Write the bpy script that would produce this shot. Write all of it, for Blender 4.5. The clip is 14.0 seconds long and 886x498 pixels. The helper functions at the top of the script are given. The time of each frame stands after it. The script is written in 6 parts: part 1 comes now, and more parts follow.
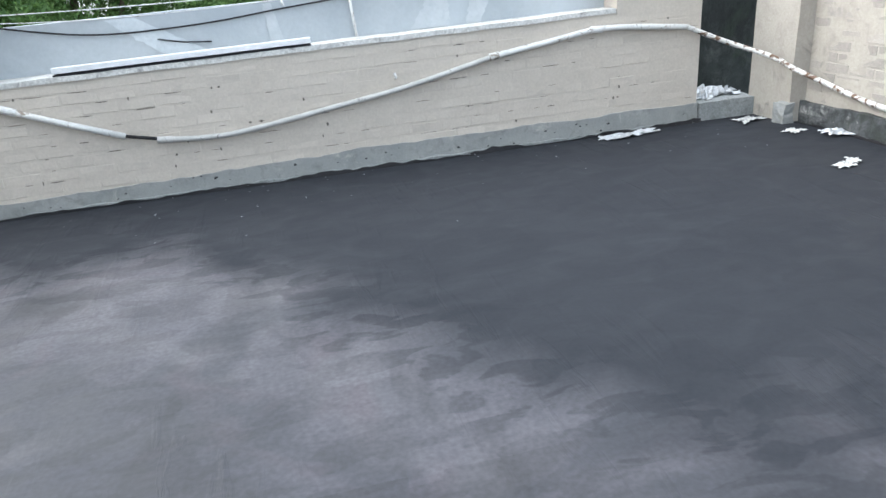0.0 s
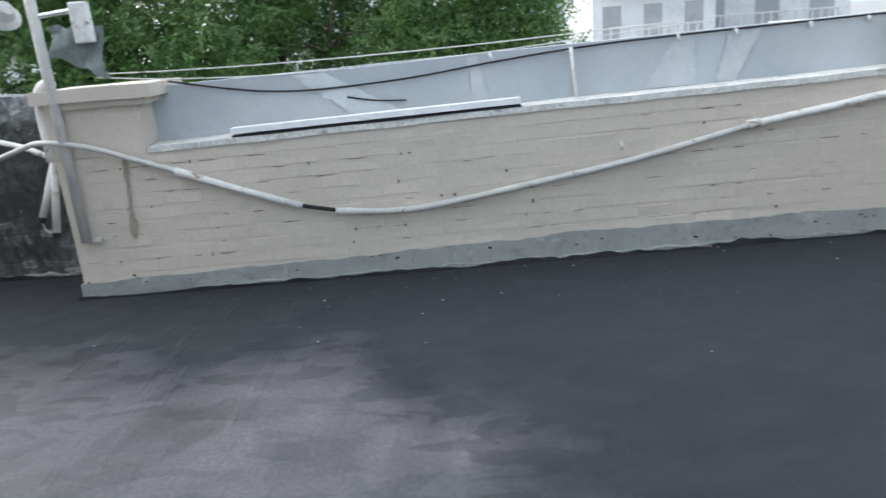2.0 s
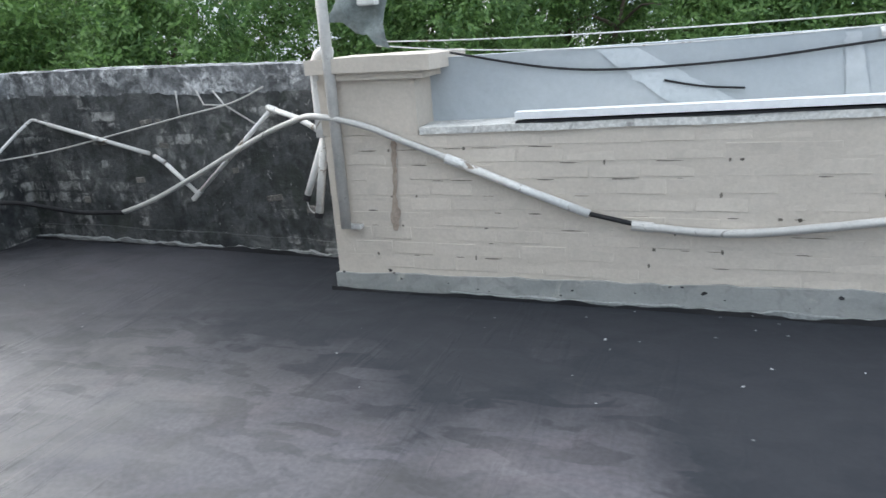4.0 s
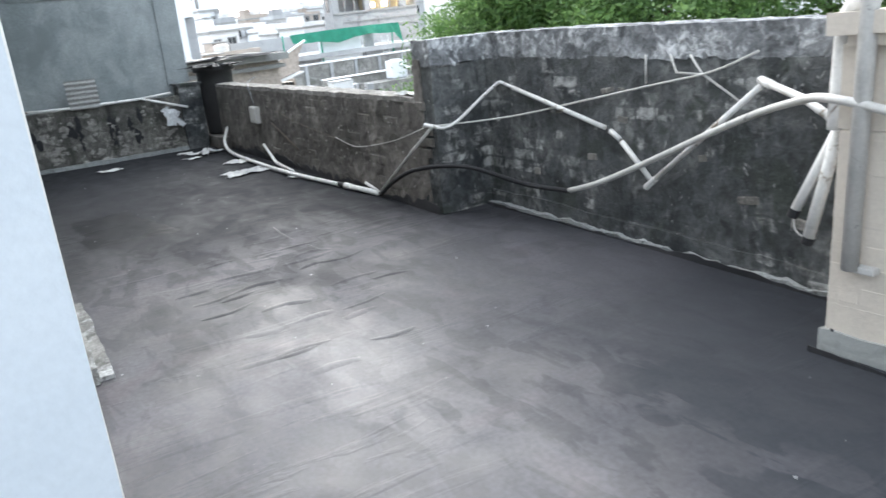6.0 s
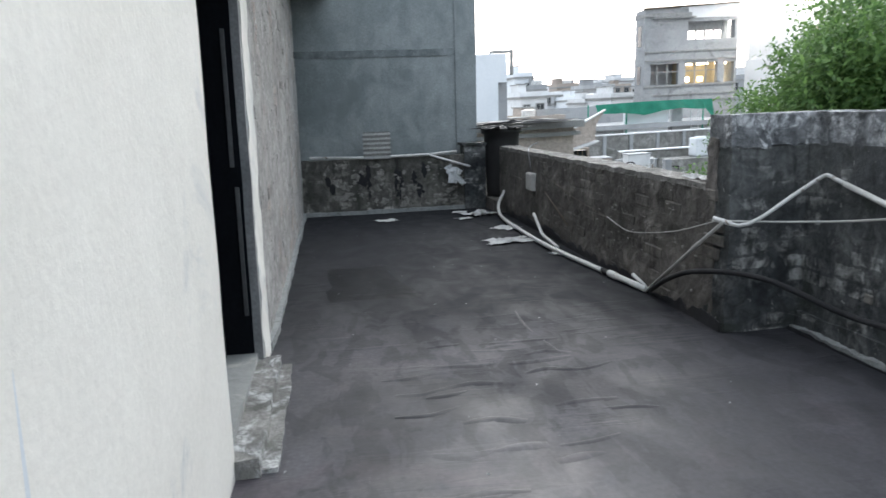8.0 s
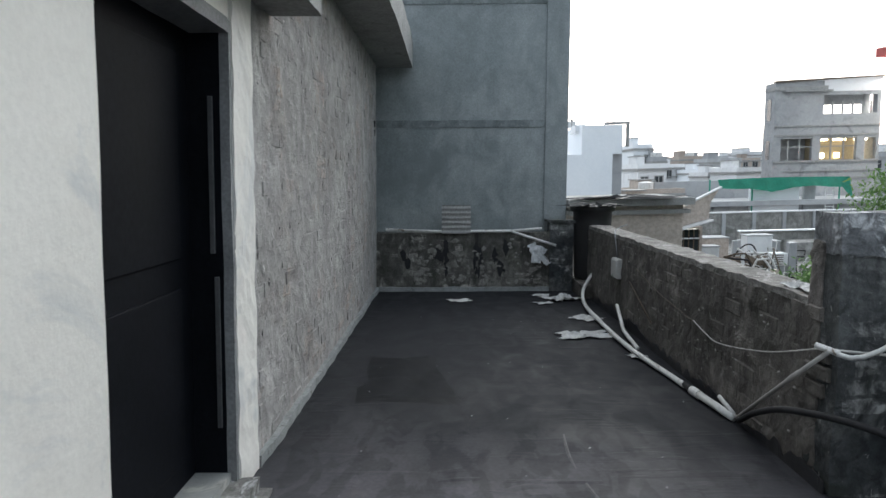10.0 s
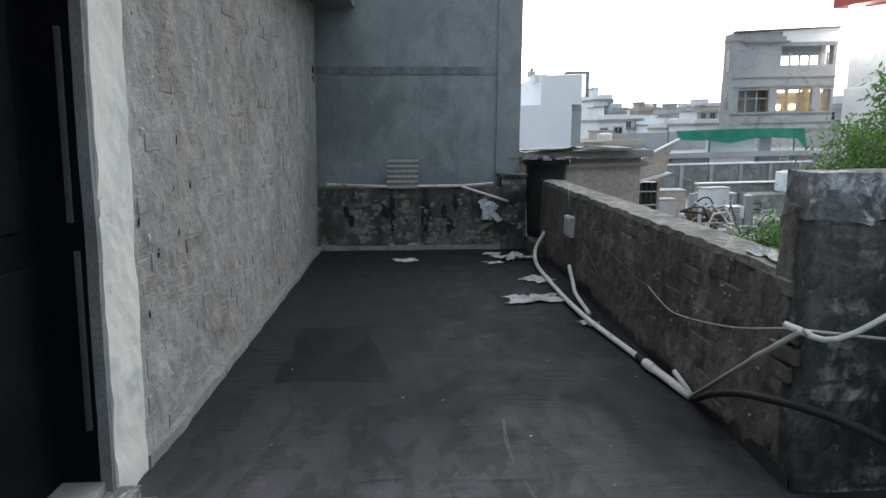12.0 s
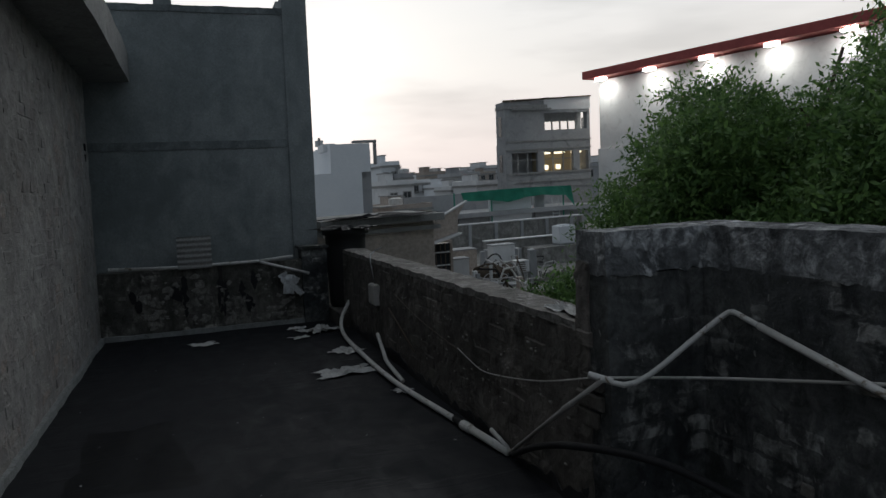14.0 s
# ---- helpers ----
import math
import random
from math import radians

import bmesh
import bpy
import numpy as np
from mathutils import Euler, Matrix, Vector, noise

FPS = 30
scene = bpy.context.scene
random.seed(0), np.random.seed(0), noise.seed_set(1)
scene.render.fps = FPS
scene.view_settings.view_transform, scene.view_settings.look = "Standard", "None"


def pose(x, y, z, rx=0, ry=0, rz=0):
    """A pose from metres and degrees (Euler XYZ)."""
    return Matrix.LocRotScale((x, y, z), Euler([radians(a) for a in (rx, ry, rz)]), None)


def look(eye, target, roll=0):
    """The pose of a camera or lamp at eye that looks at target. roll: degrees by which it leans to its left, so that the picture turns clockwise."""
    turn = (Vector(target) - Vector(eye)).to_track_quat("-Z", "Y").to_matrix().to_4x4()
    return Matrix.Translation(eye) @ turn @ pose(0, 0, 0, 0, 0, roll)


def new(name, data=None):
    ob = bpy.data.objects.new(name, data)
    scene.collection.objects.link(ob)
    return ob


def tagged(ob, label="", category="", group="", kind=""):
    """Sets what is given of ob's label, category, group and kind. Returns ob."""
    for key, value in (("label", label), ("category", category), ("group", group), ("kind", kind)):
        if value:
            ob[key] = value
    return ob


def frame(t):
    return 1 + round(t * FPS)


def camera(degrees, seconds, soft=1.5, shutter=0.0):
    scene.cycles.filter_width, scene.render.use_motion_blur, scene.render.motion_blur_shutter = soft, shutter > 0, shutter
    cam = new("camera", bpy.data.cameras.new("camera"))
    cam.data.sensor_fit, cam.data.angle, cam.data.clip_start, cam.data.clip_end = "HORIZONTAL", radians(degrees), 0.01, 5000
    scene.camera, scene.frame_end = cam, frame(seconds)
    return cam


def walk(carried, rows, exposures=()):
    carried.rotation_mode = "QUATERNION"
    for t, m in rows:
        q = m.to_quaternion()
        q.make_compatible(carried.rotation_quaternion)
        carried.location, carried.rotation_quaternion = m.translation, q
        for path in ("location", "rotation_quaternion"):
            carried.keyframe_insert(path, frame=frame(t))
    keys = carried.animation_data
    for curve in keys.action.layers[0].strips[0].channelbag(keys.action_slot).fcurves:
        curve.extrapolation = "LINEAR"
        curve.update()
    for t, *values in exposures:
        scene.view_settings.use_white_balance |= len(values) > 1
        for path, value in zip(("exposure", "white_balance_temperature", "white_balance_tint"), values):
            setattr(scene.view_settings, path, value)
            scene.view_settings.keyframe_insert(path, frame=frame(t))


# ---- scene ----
cam = camera(63.4, 14.0, 1.5, 0.25)
PATH = [
    (0, (-0.568, -0.639, 1.5), (-0.123, 1.156, 0.738), -4.4),
    (0.5, (-0.544, -0.354, 1.463), (-0.118, 1.45, 0.712), -5.1),
    (1, (-0.487, -0.089, 1.435), (-0.311, 1.79, 0.772), -3.9),
    (1.5, (-0.587, 0.193, 1.43), (-0.368, 2.086, 0.822), -4.9),
    (2, (-0.589, 0.458, 1.42), (-0.604, 2.372, 0.839), -5.0),
    (2.5, (-0.603, 0.679, 1.46), (-0.962, 2.54, 0.824), -4.3),
    (2.7, (-0.584, 0.822, 1.425), (-1.052, 2.672, 0.828), -4.2),
    (4.8, (-1.132, 1.686, 1.38), (-2.162, 3.289, 0.774), -3.8),
    (5, (-1.161, 1.837, 1.376), (-2.371, 3.321, 0.797), -4.1),
    (5.5, (-1.211, 2.027, 1.407), (-2.724, 3.212, 0.852), -6.0),
    (6, (-1.435, 2.179, 1.344), (-3.078, 3.158, 0.759), -5.4),
    (6.5, (-1.543, 2.324, 1.256), (-3.361, 2.999, 0.766), -4.7),
    (7, (-1.719, 2.52, 1.267), (-3.611, 2.899, 0.743), -3.9),
    (7.5, (-1.946, 2.586, 1.298), (-3.88, 2.964, 0.955), -0.0),
    (8, (-2.116, 2.649, 1.309), (-4.062, 2.939, 0.947), -1.5),
    (8.2, (-2.092, 2.654, 1.304), (-4.059, 2.837, 0.988), -1.9),
    (10.3, (-2.861, 3.224, 1.403), (-4.852, 3.206, 1.229), 0.5),
    (10.5, (-2.901, 3.243, 1.41), (-4.895, 3.264, 1.258), 0.3),
    (11, (-3.071, 3.288, 1.423), (-5.046, 3.603, 1.383), 0.2),
    (11.5, (-3.204, 3.39, 1.417), (-5.158, 3.726, 1.159), 0.1),
    (12, (-3.267, 3.339, 1.401), (-5.241, 3.426, 1.089), 0.5),
    (12.5, (-3.336, 3.164, 1.412), (-5.307, 3.42, 1.192), -0.3),
    (13, (-3.363, 3.138, 1.434), (-5.298, 3.616, 1.276), 0.6),
    (13.5, (-3.368, 3.165, 1.442), (-5.256, 3.815, 1.328), -1.1),
    (14, (-3.323, 3.294, 1.436), (-5.213, 3.934, 1.298), -2.3),
]
walk(cam, [(t, look(eye, aim, roll)) for t, eye, aim, roll in PATH],
     [(0.0, 2.4, 6340, 9), (0.5, 2.25, 6340, 9), (1.0, 2.0, 6340, 9), (2.0, 1.95, 6340, 9), (2.7, 1.95, 6360, 9), (5.0, 2.28, 6450, 10), (5.5, 2.22, 6480, 10), (6.0, 2.6, 6500, 10), (7.0, 2.12, 6500, 10),
      (8.2, 1.82, 6420, 10), (10.3, 1.2, 6450, 9), (11.0, -0.12, 6450, 9), (11.5, -0.30, 6450, 9), (12.0, 1.28, 6400, 9), (12.6, 1.15, 6400, 9), (13.0, 0.40, 6400, 9), (13.5, -0.35, 6400, 9), (14.0, -0.74, 6400, 9)])

# ---------------------------------------------------------------- light
world = bpy.data.worlds.new("dusk_sky")
scene.world = world
world.use_nodes = True
wn, wl = world.node_tree.nodes, world.node_tree.links
sky = wn.new("ShaderNodeTexSky")
sky.sky_type = "NISHITA"
sky.sun_disc = False
sky.sun_elevation, sky.sun_rotation = radians(7), radians(-85)
sky.air_density, sky.dust_density, sky.ozone_density = 1.0, 6.0, 1.0
veil = wn.new("ShaderNodeMix")
veil.data_type = "RGBA"
cloud, stretch, soft = wn.new("ShaderNodeTexNoise"), wn.new("ShaderNodeMapping"), wn.new("ShaderNodeMapRange")
stretch.inputs["Scale"].default_value = (1.5, 1.5, 9.0)
cloud.inputs["Scale"].default_value, cloud.inputs["Detail"].default_value = 1.6, 5
soft.inputs["From Min"].default_value, soft.inputs["From Max"].default_value = 0.35, 0.7
soft.inputs["To Min"].default_value, soft.inputs["To Max"].default_value = 0.22, 0.5
wl.new(wn.new("ShaderNodeTexCoord").outputs["Generated"], stretch.inputs["Vector"])
wl.new(stretch.outputs["Vector"], cloud.inputs["Vector"])
wl.new(cloud.outputs["Fac"], soft.inputs["Value"])
wl.new(soft.outputs["Result"], veil.inputs["Factor"])
veil.inputs["B"].default_value = (6.0, 7.0, 8.2, 1)
way = wn.new("ShaderNodeTexCoord").outputs["Generated"]
parts_of = wn.new("ShaderNodeSeparateXYZ")
wl.new(way, parts_of.inputs[0])
height = wn.new("ShaderNodeValToRGB")
for spot, (place, tone) in enumerate(((0.0, (0.92, 0.79, 0.75, 1)), (0.07, (0.96, 0.84, 0.79, 1)), (0.17, (0.98, 0.93, 0.88, 1)), (0.40, (0.92, 0.95, 0.97, 1)))):
    stop = height.color_ramp.elements[spot] if spot < 2 else height.color_ramp.elements.new(place)
    stop.position, stop.color = place, tone
wl.new(parts_of.outputs["Z"], height.inputs["Fac"])
bright = wn.new("ShaderNodeVectorMath")
bright.operation = "SCALE"
bright.inputs["Scale"].default_value = 13.5
wl.new(height.outputs["Color"], bright.inputs[0])
westward = wn.new("ShaderNodeVectorMath")
westward.operation = "DOT_PRODUCT"
westward.inputs[1].default_value = (-0.90, 0.40, 0.17)
wl.new(way, westward.inputs[0])
reach = wn.new("ShaderNodeMapRange")
for key, value in zip(("From Min", "From Max", "To Min", "To Max"), (0.55, 0.90, 0.0, 0.85)):
    reach.inputs[key].default_value = value
wl.new(westward.outputs["Value"], reach.inputs["Value"])
streaks = wn.new("ShaderNodeMapRange")
for key, value in zip(("From Min", "From Max", "To Min", "To Max"), (0.50, 0.66, 1.0, 0.80)):
    streaks.inputs[key].default_value = value
wl.new(cloud.outputs["Fac"], streaks.inputs["Value"])
clouded = wn.new("ShaderNodeVectorMath")
clouded.operation = "SCALE"
wl.new(bright.outputs["Vector"], clouded.inputs[0])
wl.new(streaks.outputs["Result"], clouded.inputs["Scale"])
evening = wn.new("ShaderNodeMix")
evening.data_type = "RGBA"
wl.new(reach.outputs["Result"], evening.inputs["Factor"])
pale = wn.new("ShaderNodeHueSaturation")
pale.inputs["Saturation"].default_value = 0.30
wl.new(sky.outputs["Color"], pale.inputs["Color"])
wl.new(pale.outputs["Color"], veil.inputs["A"])
wl.new(veil.outputs["Result"], evening.inputs["A"])
wl.new(clouded.outputs["Vector"], evening.inputs["B"])
wl.new(evening.outputs["Result"], wn["Background"].inputs["Color"])
wn["Background"].inputs["Strength"].default_value = 0.12
sun = new("sun", bpy.data.lights.new("sun", "SUN"))
sun.data.energy, sun.data.angle, sun.data.color = 0.5, radians(80), (1.0, 0.95, 0.9)
sun.matrix_world = look((-12, 4, 22), (0, 0, 0))


# ---------------------------------------------------------------- materials
def material(name, colors, scale=3.0, fine=40.0, rough=(0.7, 0.9), bump=0.2, stain=None, stain_scale=1.0,
             stain_cut=(0.55, 0.65), metal=0.0, island=0.0, random_tint=0.0, spec=0.5, grain=0.28):
    """A surface whose colour wanders between the given ones at two scales, with optional stains of a shape of their own."""
    m = bpy.data.materials.new(name)
    m.use_nodes = True
    n, l = m.node_tree.nodes, m.node_tree.links
    bsdf = n["Principled BSDF"]
    co = n.new("ShaderNodeTexCoord").outputs["Object"]
    if random_tint or island:
        info = n.new("ShaderNodeObjectInfo")
        shift = n.new("ShaderNodeVectorMath")
        shift.operation = "SCALE"
        shift.inputs[0].default_value = (17, 31, 7)
        l.new(info.outputs["Random"], shift.inputs["Scale"])
        plus = n.new("ShaderNodeVectorMath")
        l.new(co, plus.inputs[0])
        l.new(shift.outputs["Vector"], plus.inputs[1])
        co = plus.outputs["Vector"]

    def noise_at(s, detail=6, rough_=0.6, distort=0.0):
        t = n.new("ShaderNodeTexNoise")
        t.inputs["Scale"].default_value, t.inputs["Detail"].default_value = s, detail
        t.inputs["Roughness"].default_value, t.inputs["Distortion"].default_value = rough_, distort
        l.new(co, t.inputs["Vector"])
        return t.outputs["Fac"]

    def ramp(fac, lo, hi, a, b):
        r = n.new("ShaderNodeValToRGB")
        r.color_ramp.elements[0].position, r.color_ramp.elements[1].position = lo, hi
        r.color_ramp.elements[0].color, r.color_ramp.elements[1].color = a, b
        l.new(fac, r.inputs["Fac"])
        return r.outputs["Color"]

    def mix(fac, a, b, kind="MIX"):
        x = n.new("ShaderNodeMix")
        x.data_type, x.blend_type = "RGBA", kind
        for key, v in (("Factor", fac), ("A", a), ("B", b)):
            if hasattr(v, "links"):
                l.new(v, x.inputs[key])
            else:
                x.inputs[key].default_value = v if key == "Factor" else (*v[:3], 1)
        return x.outputs["Result"]

    big, small = noise_at(scale, distort=0.4), noise_at(fine)
    c = ramp(big, 0.32, 0.68, (*colors[0], 1), (*colors[1], 1))
    g = ramp(small, 0.25, 0.75, (1 - grain, 1 - grain, 1 - grain, 1), (1 + grain, 1 + grain, 1 + grain, 1))
    c = mix(1.0, c, g, "MULTIPLY")
    if len(colors) > 2:
        c = mix(ramp(noise_at(scale * 2.7, distort=1.0), 0.52, 0.7, (0, 0, 0, 1), (0.8, 0.8, 0.8, 1)), c, colors[2])
    if stain:
        c = mix(ramp(noise_at(stain_scale, 8, 0.65, 0.8), *stain_cut, (0, 0, 0, 1), (1, 1, 1, 1)), c, stain)
    if random_tint:
        tint = n.new("ShaderNodeMapRange")
        tint.inputs["To Min"].default_value, tint.inputs["To Max"].default_value = 1 - random_tint, 1 + random_tint
        l.new(info.outputs["Random"], tint.inputs["Value"])
        grey = n.new("ShaderNodeCombineColor")
        for k in range(3):
            l.new(tint.outputs["Result"], grey.inputs[k])
        c = mix(1.0, c, grey.outputs["Color"], "MULTIPLY")
    if island:
        geo = n.new("ShaderNodeNewGeometry")
        tint = n.new("ShaderNodeMapRange")
        tint.inputs["To Min"].default_value, tint.inputs["To Max"].default_value = 1 - island, 1 + island
        l.new(geo.outputs["Random Per Island"], tint.inputs["Value"])
        grey = n.new("ShaderNodeCombineColor")
        for k in range(3):
            l.new(tint.outputs["Result"], grey.inputs[k])
        c = mix(1.0, c, grey.outputs["Color"], "MULTIPLY")
    l.new(c, bsdf.inputs["Base Color"])
    rr = n.new("ShaderNodeMapRange")
    rr.inputs["To Min"].default_value, rr.inputs["To Max"].default_value = rough
    l.new(big, rr.inputs["Value"])
    l.new(rr.outputs["Result"], bsdf.inputs["Roughness"])
    bsdf.inputs["Metallic"].default_value = metal
    bsdf.inputs["Specular IOR Level"].default_value = spec
    if bump:
        b = n.new("ShaderNodeBump")
        b.inputs["Strength"].default_value, b.inputs["Distance"].default_value = bump, 0.01
        both = n.new("ShaderNodeMath")
        l.new(small, both.inputs[0])
        l.new(noise_at(fine * 0.25), both.inputs[1])
        l.new(both.outputs["Value"], b.inputs["Height"])
        l.new(b.outputs["Normal"], bsdf.inputs["Normal"])
    return m


def glow(name, color, strength):
    m = bpy.data.materials.new(name)
    m.use_nodes = True
    b = m.node_tree.nodes["Principled BSDF"]
    b.inputs["Emission Color"].default_value, b.inputs["Emission Strength"].default_value = (*color, 1), strength
    return m


def leaf_material():
    """Thin leaves that also let light through; each leaf has its own green."""
    m = bpy.data.materials.new("green_leaf")
    m.use_nodes = True
    n, l = m.node_tree.nodes, m.node_tree.links
    geo, ramp = n.new("ShaderNodeNewGeometry"), n.new("ShaderNodeValToRGB")
    ramp.color_ramp.elements[0].color, ramp.color_ramp.elements[1].color = (0.048, 0.116, 0.035, 1), (0.19, 0.32, 0.095, 1)
    ramp.color_ramp.elements[0].position, ramp.color_ramp.elements[1].position = 0.22, 0.78
    wander = n.new("ShaderNodeTexNoise")
    wander.inputs["Scale"].default_value = 1.3
    l.new(n.new("ShaderNodeTexCoord").outputs["Object"], wander.inputs["Vector"])
    both = n.new("ShaderNodeMix")
    both.inputs["Factor"].default_value = 0.55
    l.new(geo.outputs["Random Per Island"], both.inputs["A"])
    l.new(wander.outputs["Fac"], both.inputs["B"])
    l.new(both.outputs["Result"], ramp.inputs["Fac"])
    bsdf, through_ = n["Principled BSDF"], n.new("ShaderNodeBsdfTranslucent")
    bsdf.inputs["Roughness"].default_value = 0.55
    l.new(ramp.outputs["Color"], bsdf.inputs["Base Color"])
    l.new(ramp.outputs["Color"], through_.inputs["Color"])
    mix = n.new("ShaderNodeMixShader")
    mix.inputs["Fac"].default_value = 0.45
    l.new(bsdf.outputs["BSDF"], mix.inputs[1])
    l.new(through_.outputs["BSDF"], mix.inputs[2])
    l.new(mix.outputs["Shader"], n["Material Output"].inputs["Surface"])
    return m


def membrane_material(name, dark, light, dust, recoat_and_dim=None):
    """Brushed-on bitumen: coats with visible edges, brush streaks across the roof, dull dusty places and a soft sheen."""
    m = bpy.data.materials.new(name)
    m.use_nodes = True
    n, l = m.node_tree.nodes, m.node_tree.links
    bsdf = n["Principled BSDF"]
    co = n.new("ShaderNodeTexCoord").outputs["Object"]

    def noise_at(s, detail=5, stretch=(1, 1, 1), distort=0.0):
        mp = n.new("ShaderNodeMapping")
        mp.inputs["Scale"].default_value = stretch
        l.new(co, mp.inputs["Vector"])
        t = n.new("ShaderNodeTexNoise")
        t.inputs["Scale"].default_value, t.inputs["Detail"].default_value, t.inputs["Distortion"].default_value = s, detail, distort
        l.new(mp.outputs["Vector"], t.inputs["Vector"])
        return t.outputs["Fac"]

    def span(fac, lo, hi, a, b):
        r = n.new("ShaderNodeMapRange")
        for key, v in zip(("From Min", "From Max", "To Min", "To Max"), (lo, hi, a, b)):
            r.inputs[key].default_value = v
        l.new(fac, r.inputs["Value"])
        return r.outputs["Result"]

    def blend(fac, a, b, kind="MIX"):
        x = n.new("ShaderNodeMix")
        x.data_type, x.blend_type = "RGBA", kind
        for key, v in (("Factor", fac), ("A", a), ("B", b)):
            if hasattr(v, "links"):
                l.new(v, x.inputs[key])
            else:
                x.inputs[key].default_value = v if key == "Factor" else (*v, 1)
        return x.outputs["Result"]

    def grey(v):
        g = n.new("ShaderNodeCombineColor")
        for k in range(3):
            l.new(v, g.inputs[k])
        return g.outputs["Color"]

    coat = span(noise_at(0.75, 4, (1, 1.3, 1), 0.7), 0.47, 0.53, 0, 1)
    coat2 = span(noise_at(1.7, 5, (1.4, 0.7, 1), 0.5), 0.54, 0.58, 0, 1)
    streak = noise_at(3.4, 8, (1.0, 1.6, 1), 0.8)
    fine = noise_at(45, 4)
    c = blend(coat, dark, light)
    c = blend(span(noise_at(1.1, 7, (1, 1, 1), 0.9), 0.5, 0.72, 0, 0.75), c, dust)
    c = blend(1.0, c, grey(span(coat2, 0, 1, 1.0, 0.78)), "MULTIPLY")
    c = blend(1.0, c, grey(span(streak, 0.32, 0.68, 0.84, 1.16)), "MULTIPLY")
    daub = span(noise_at(4.5, 6, (0.7, 1.6, 1), 0.6), 0.50, 0.55, 0, 1)
    c = blend(1.0, c, grey(span(daub, 0, 1, 1.07, 0.86)), "MULTIPLY")
    c = blend(span(noise_at(1.9, 6, (1, 1, 1), 1.0), 0.55, 0.70, 0, 0.5), c, [1.15 * light[0], 0.97 * light[1], 0.98 * light[2]])
    c = blend(1.0, c, grey(span(fine, 0.25, 0.75, 0.86, 1.14)), "MULTIPLY")
    info = n.new("ShaderNodeObjectInfo")
    c = blend(1.0, c, grey(span(info.outputs["Random"], 0, 1, 0.86, 1.14)), "MULTIPLY")
    if recoat_and_dim:
        # a wandering, blacker later coat along the parapet; west end's dimness is painted in
        sep = n.new("ShaderNodeSeparateXYZ")
        l.new(co, sep.inputs[0])

        def plain(op, p, q):
            t = n.new("ShaderNodeMath")
            t.operation = op
            for k, v in enumerate((p, q)):
                if hasattr(v, "links"):
                    l.new(v, t.inputs[k])
                else:
                    t.inputs[k].default_value = v
            return t.outputs["Value"]

        ragged_edge = plain("ADD", span(noise_at(0.9, 8, (1, 1, 1), 0.8), 0.25, 0.75, -0.55, 0.55), span(daub, 0, 1, -0.08, 0.08))
        east_part = span(sep.outputs["X"], -1.1, 0.8, 0.0, 2.9)
        side = plain("ADD", plain("ADD", sep.outputs["Y"], east_part), ragged_edge)
        end = plain("SUBTRACT", plain("MULTIPLY", ragged_edge, 1.6), sep.outputs["X"])
        along = plain("MULTIPLY", span(side, 3.2, 3.95, 0, 1), span(sep.outputs["X"], -4.8, -3.2, 0.3, 1))
        west_dim = span(end, 4.6, 6.8, 0, 0.97)
        both = plain("MAXIMUM", along, west_dim)
        c = blend(along, c, recoat_and_dim)
        c = blend(west_dim, c, [0.56 * v for v in recoat_and_dim])
        dull = span(both, 0, 1, 0.0, 0.20)
        c = blend(1.0, c, grey(span(fine, 0.25, 0.75, 0.9, 1.1)), "MULTIPLY")
    l.new(c, bsdf.inputs["Base Color"])
    rough = n.new("ShaderNodeMath")
    l.new(span(streak, 0.3, 0.7, 0.44, 0.62), rough.inputs[0])
    l.new(span(coat, 0, 1, 0.0, 0.10), rough.inputs[1])
    if recoat_and_dim:
        rougher = n.new("ShaderNodeMath")
        l.new(rough.outputs["Value"], rougher.inputs[0])
        l.new(dull, rougher.inputs[1])
        rough = rougher
    l.new(rough.outputs["Value"], bsdf.inputs["Roughness"])
    bsdf.inputs["Specular IOR Level"].default_value = 0.46
    if recoat_and_dim:
        l.new(span(both, 0, 1, 0.46, 0.24), bsdf.inputs["Specular IOR Level"])
    h = n.new("ShaderNodeMath")
    l.new(span(streak, 0, 1, 0, 1.6), h.inputs[0])
    l.new(span(noise_at(9, 4), 0, 1, 0, 0.5), h.inputs[1])
    # wrinkles across the rolls
    fold = n.new("ShaderNodeMath")
    fold.operation = "MULTIPLY"
    l.new(span(noise_at(2.6, 5, (3.2, 0.55, 1), 0.5), 0.54, 0.64, 0, 2.6), fold.inputs[0])
    l.new(span(noise_at(0.7, 3), 0.46, 0.58, 0.1, 1), fold.inputs[1])
    h2 = n.new("ShaderNodeMath")
    l.new(h.outputs["Value"], h2.inputs[0])
    l.new(fold.outputs["Value"], h2.inputs[1])
    b = n.new("ShaderNodeBump")
    b.inputs["Strength"].default_value, b.inputs["Distance"].default_value = 0.20, 0.010
    l.new(h2.outputs["Value"], b.inputs["Height"])
    l.new(b.outputs["Normal"], bsdf.inputs["Normal"])
    return m


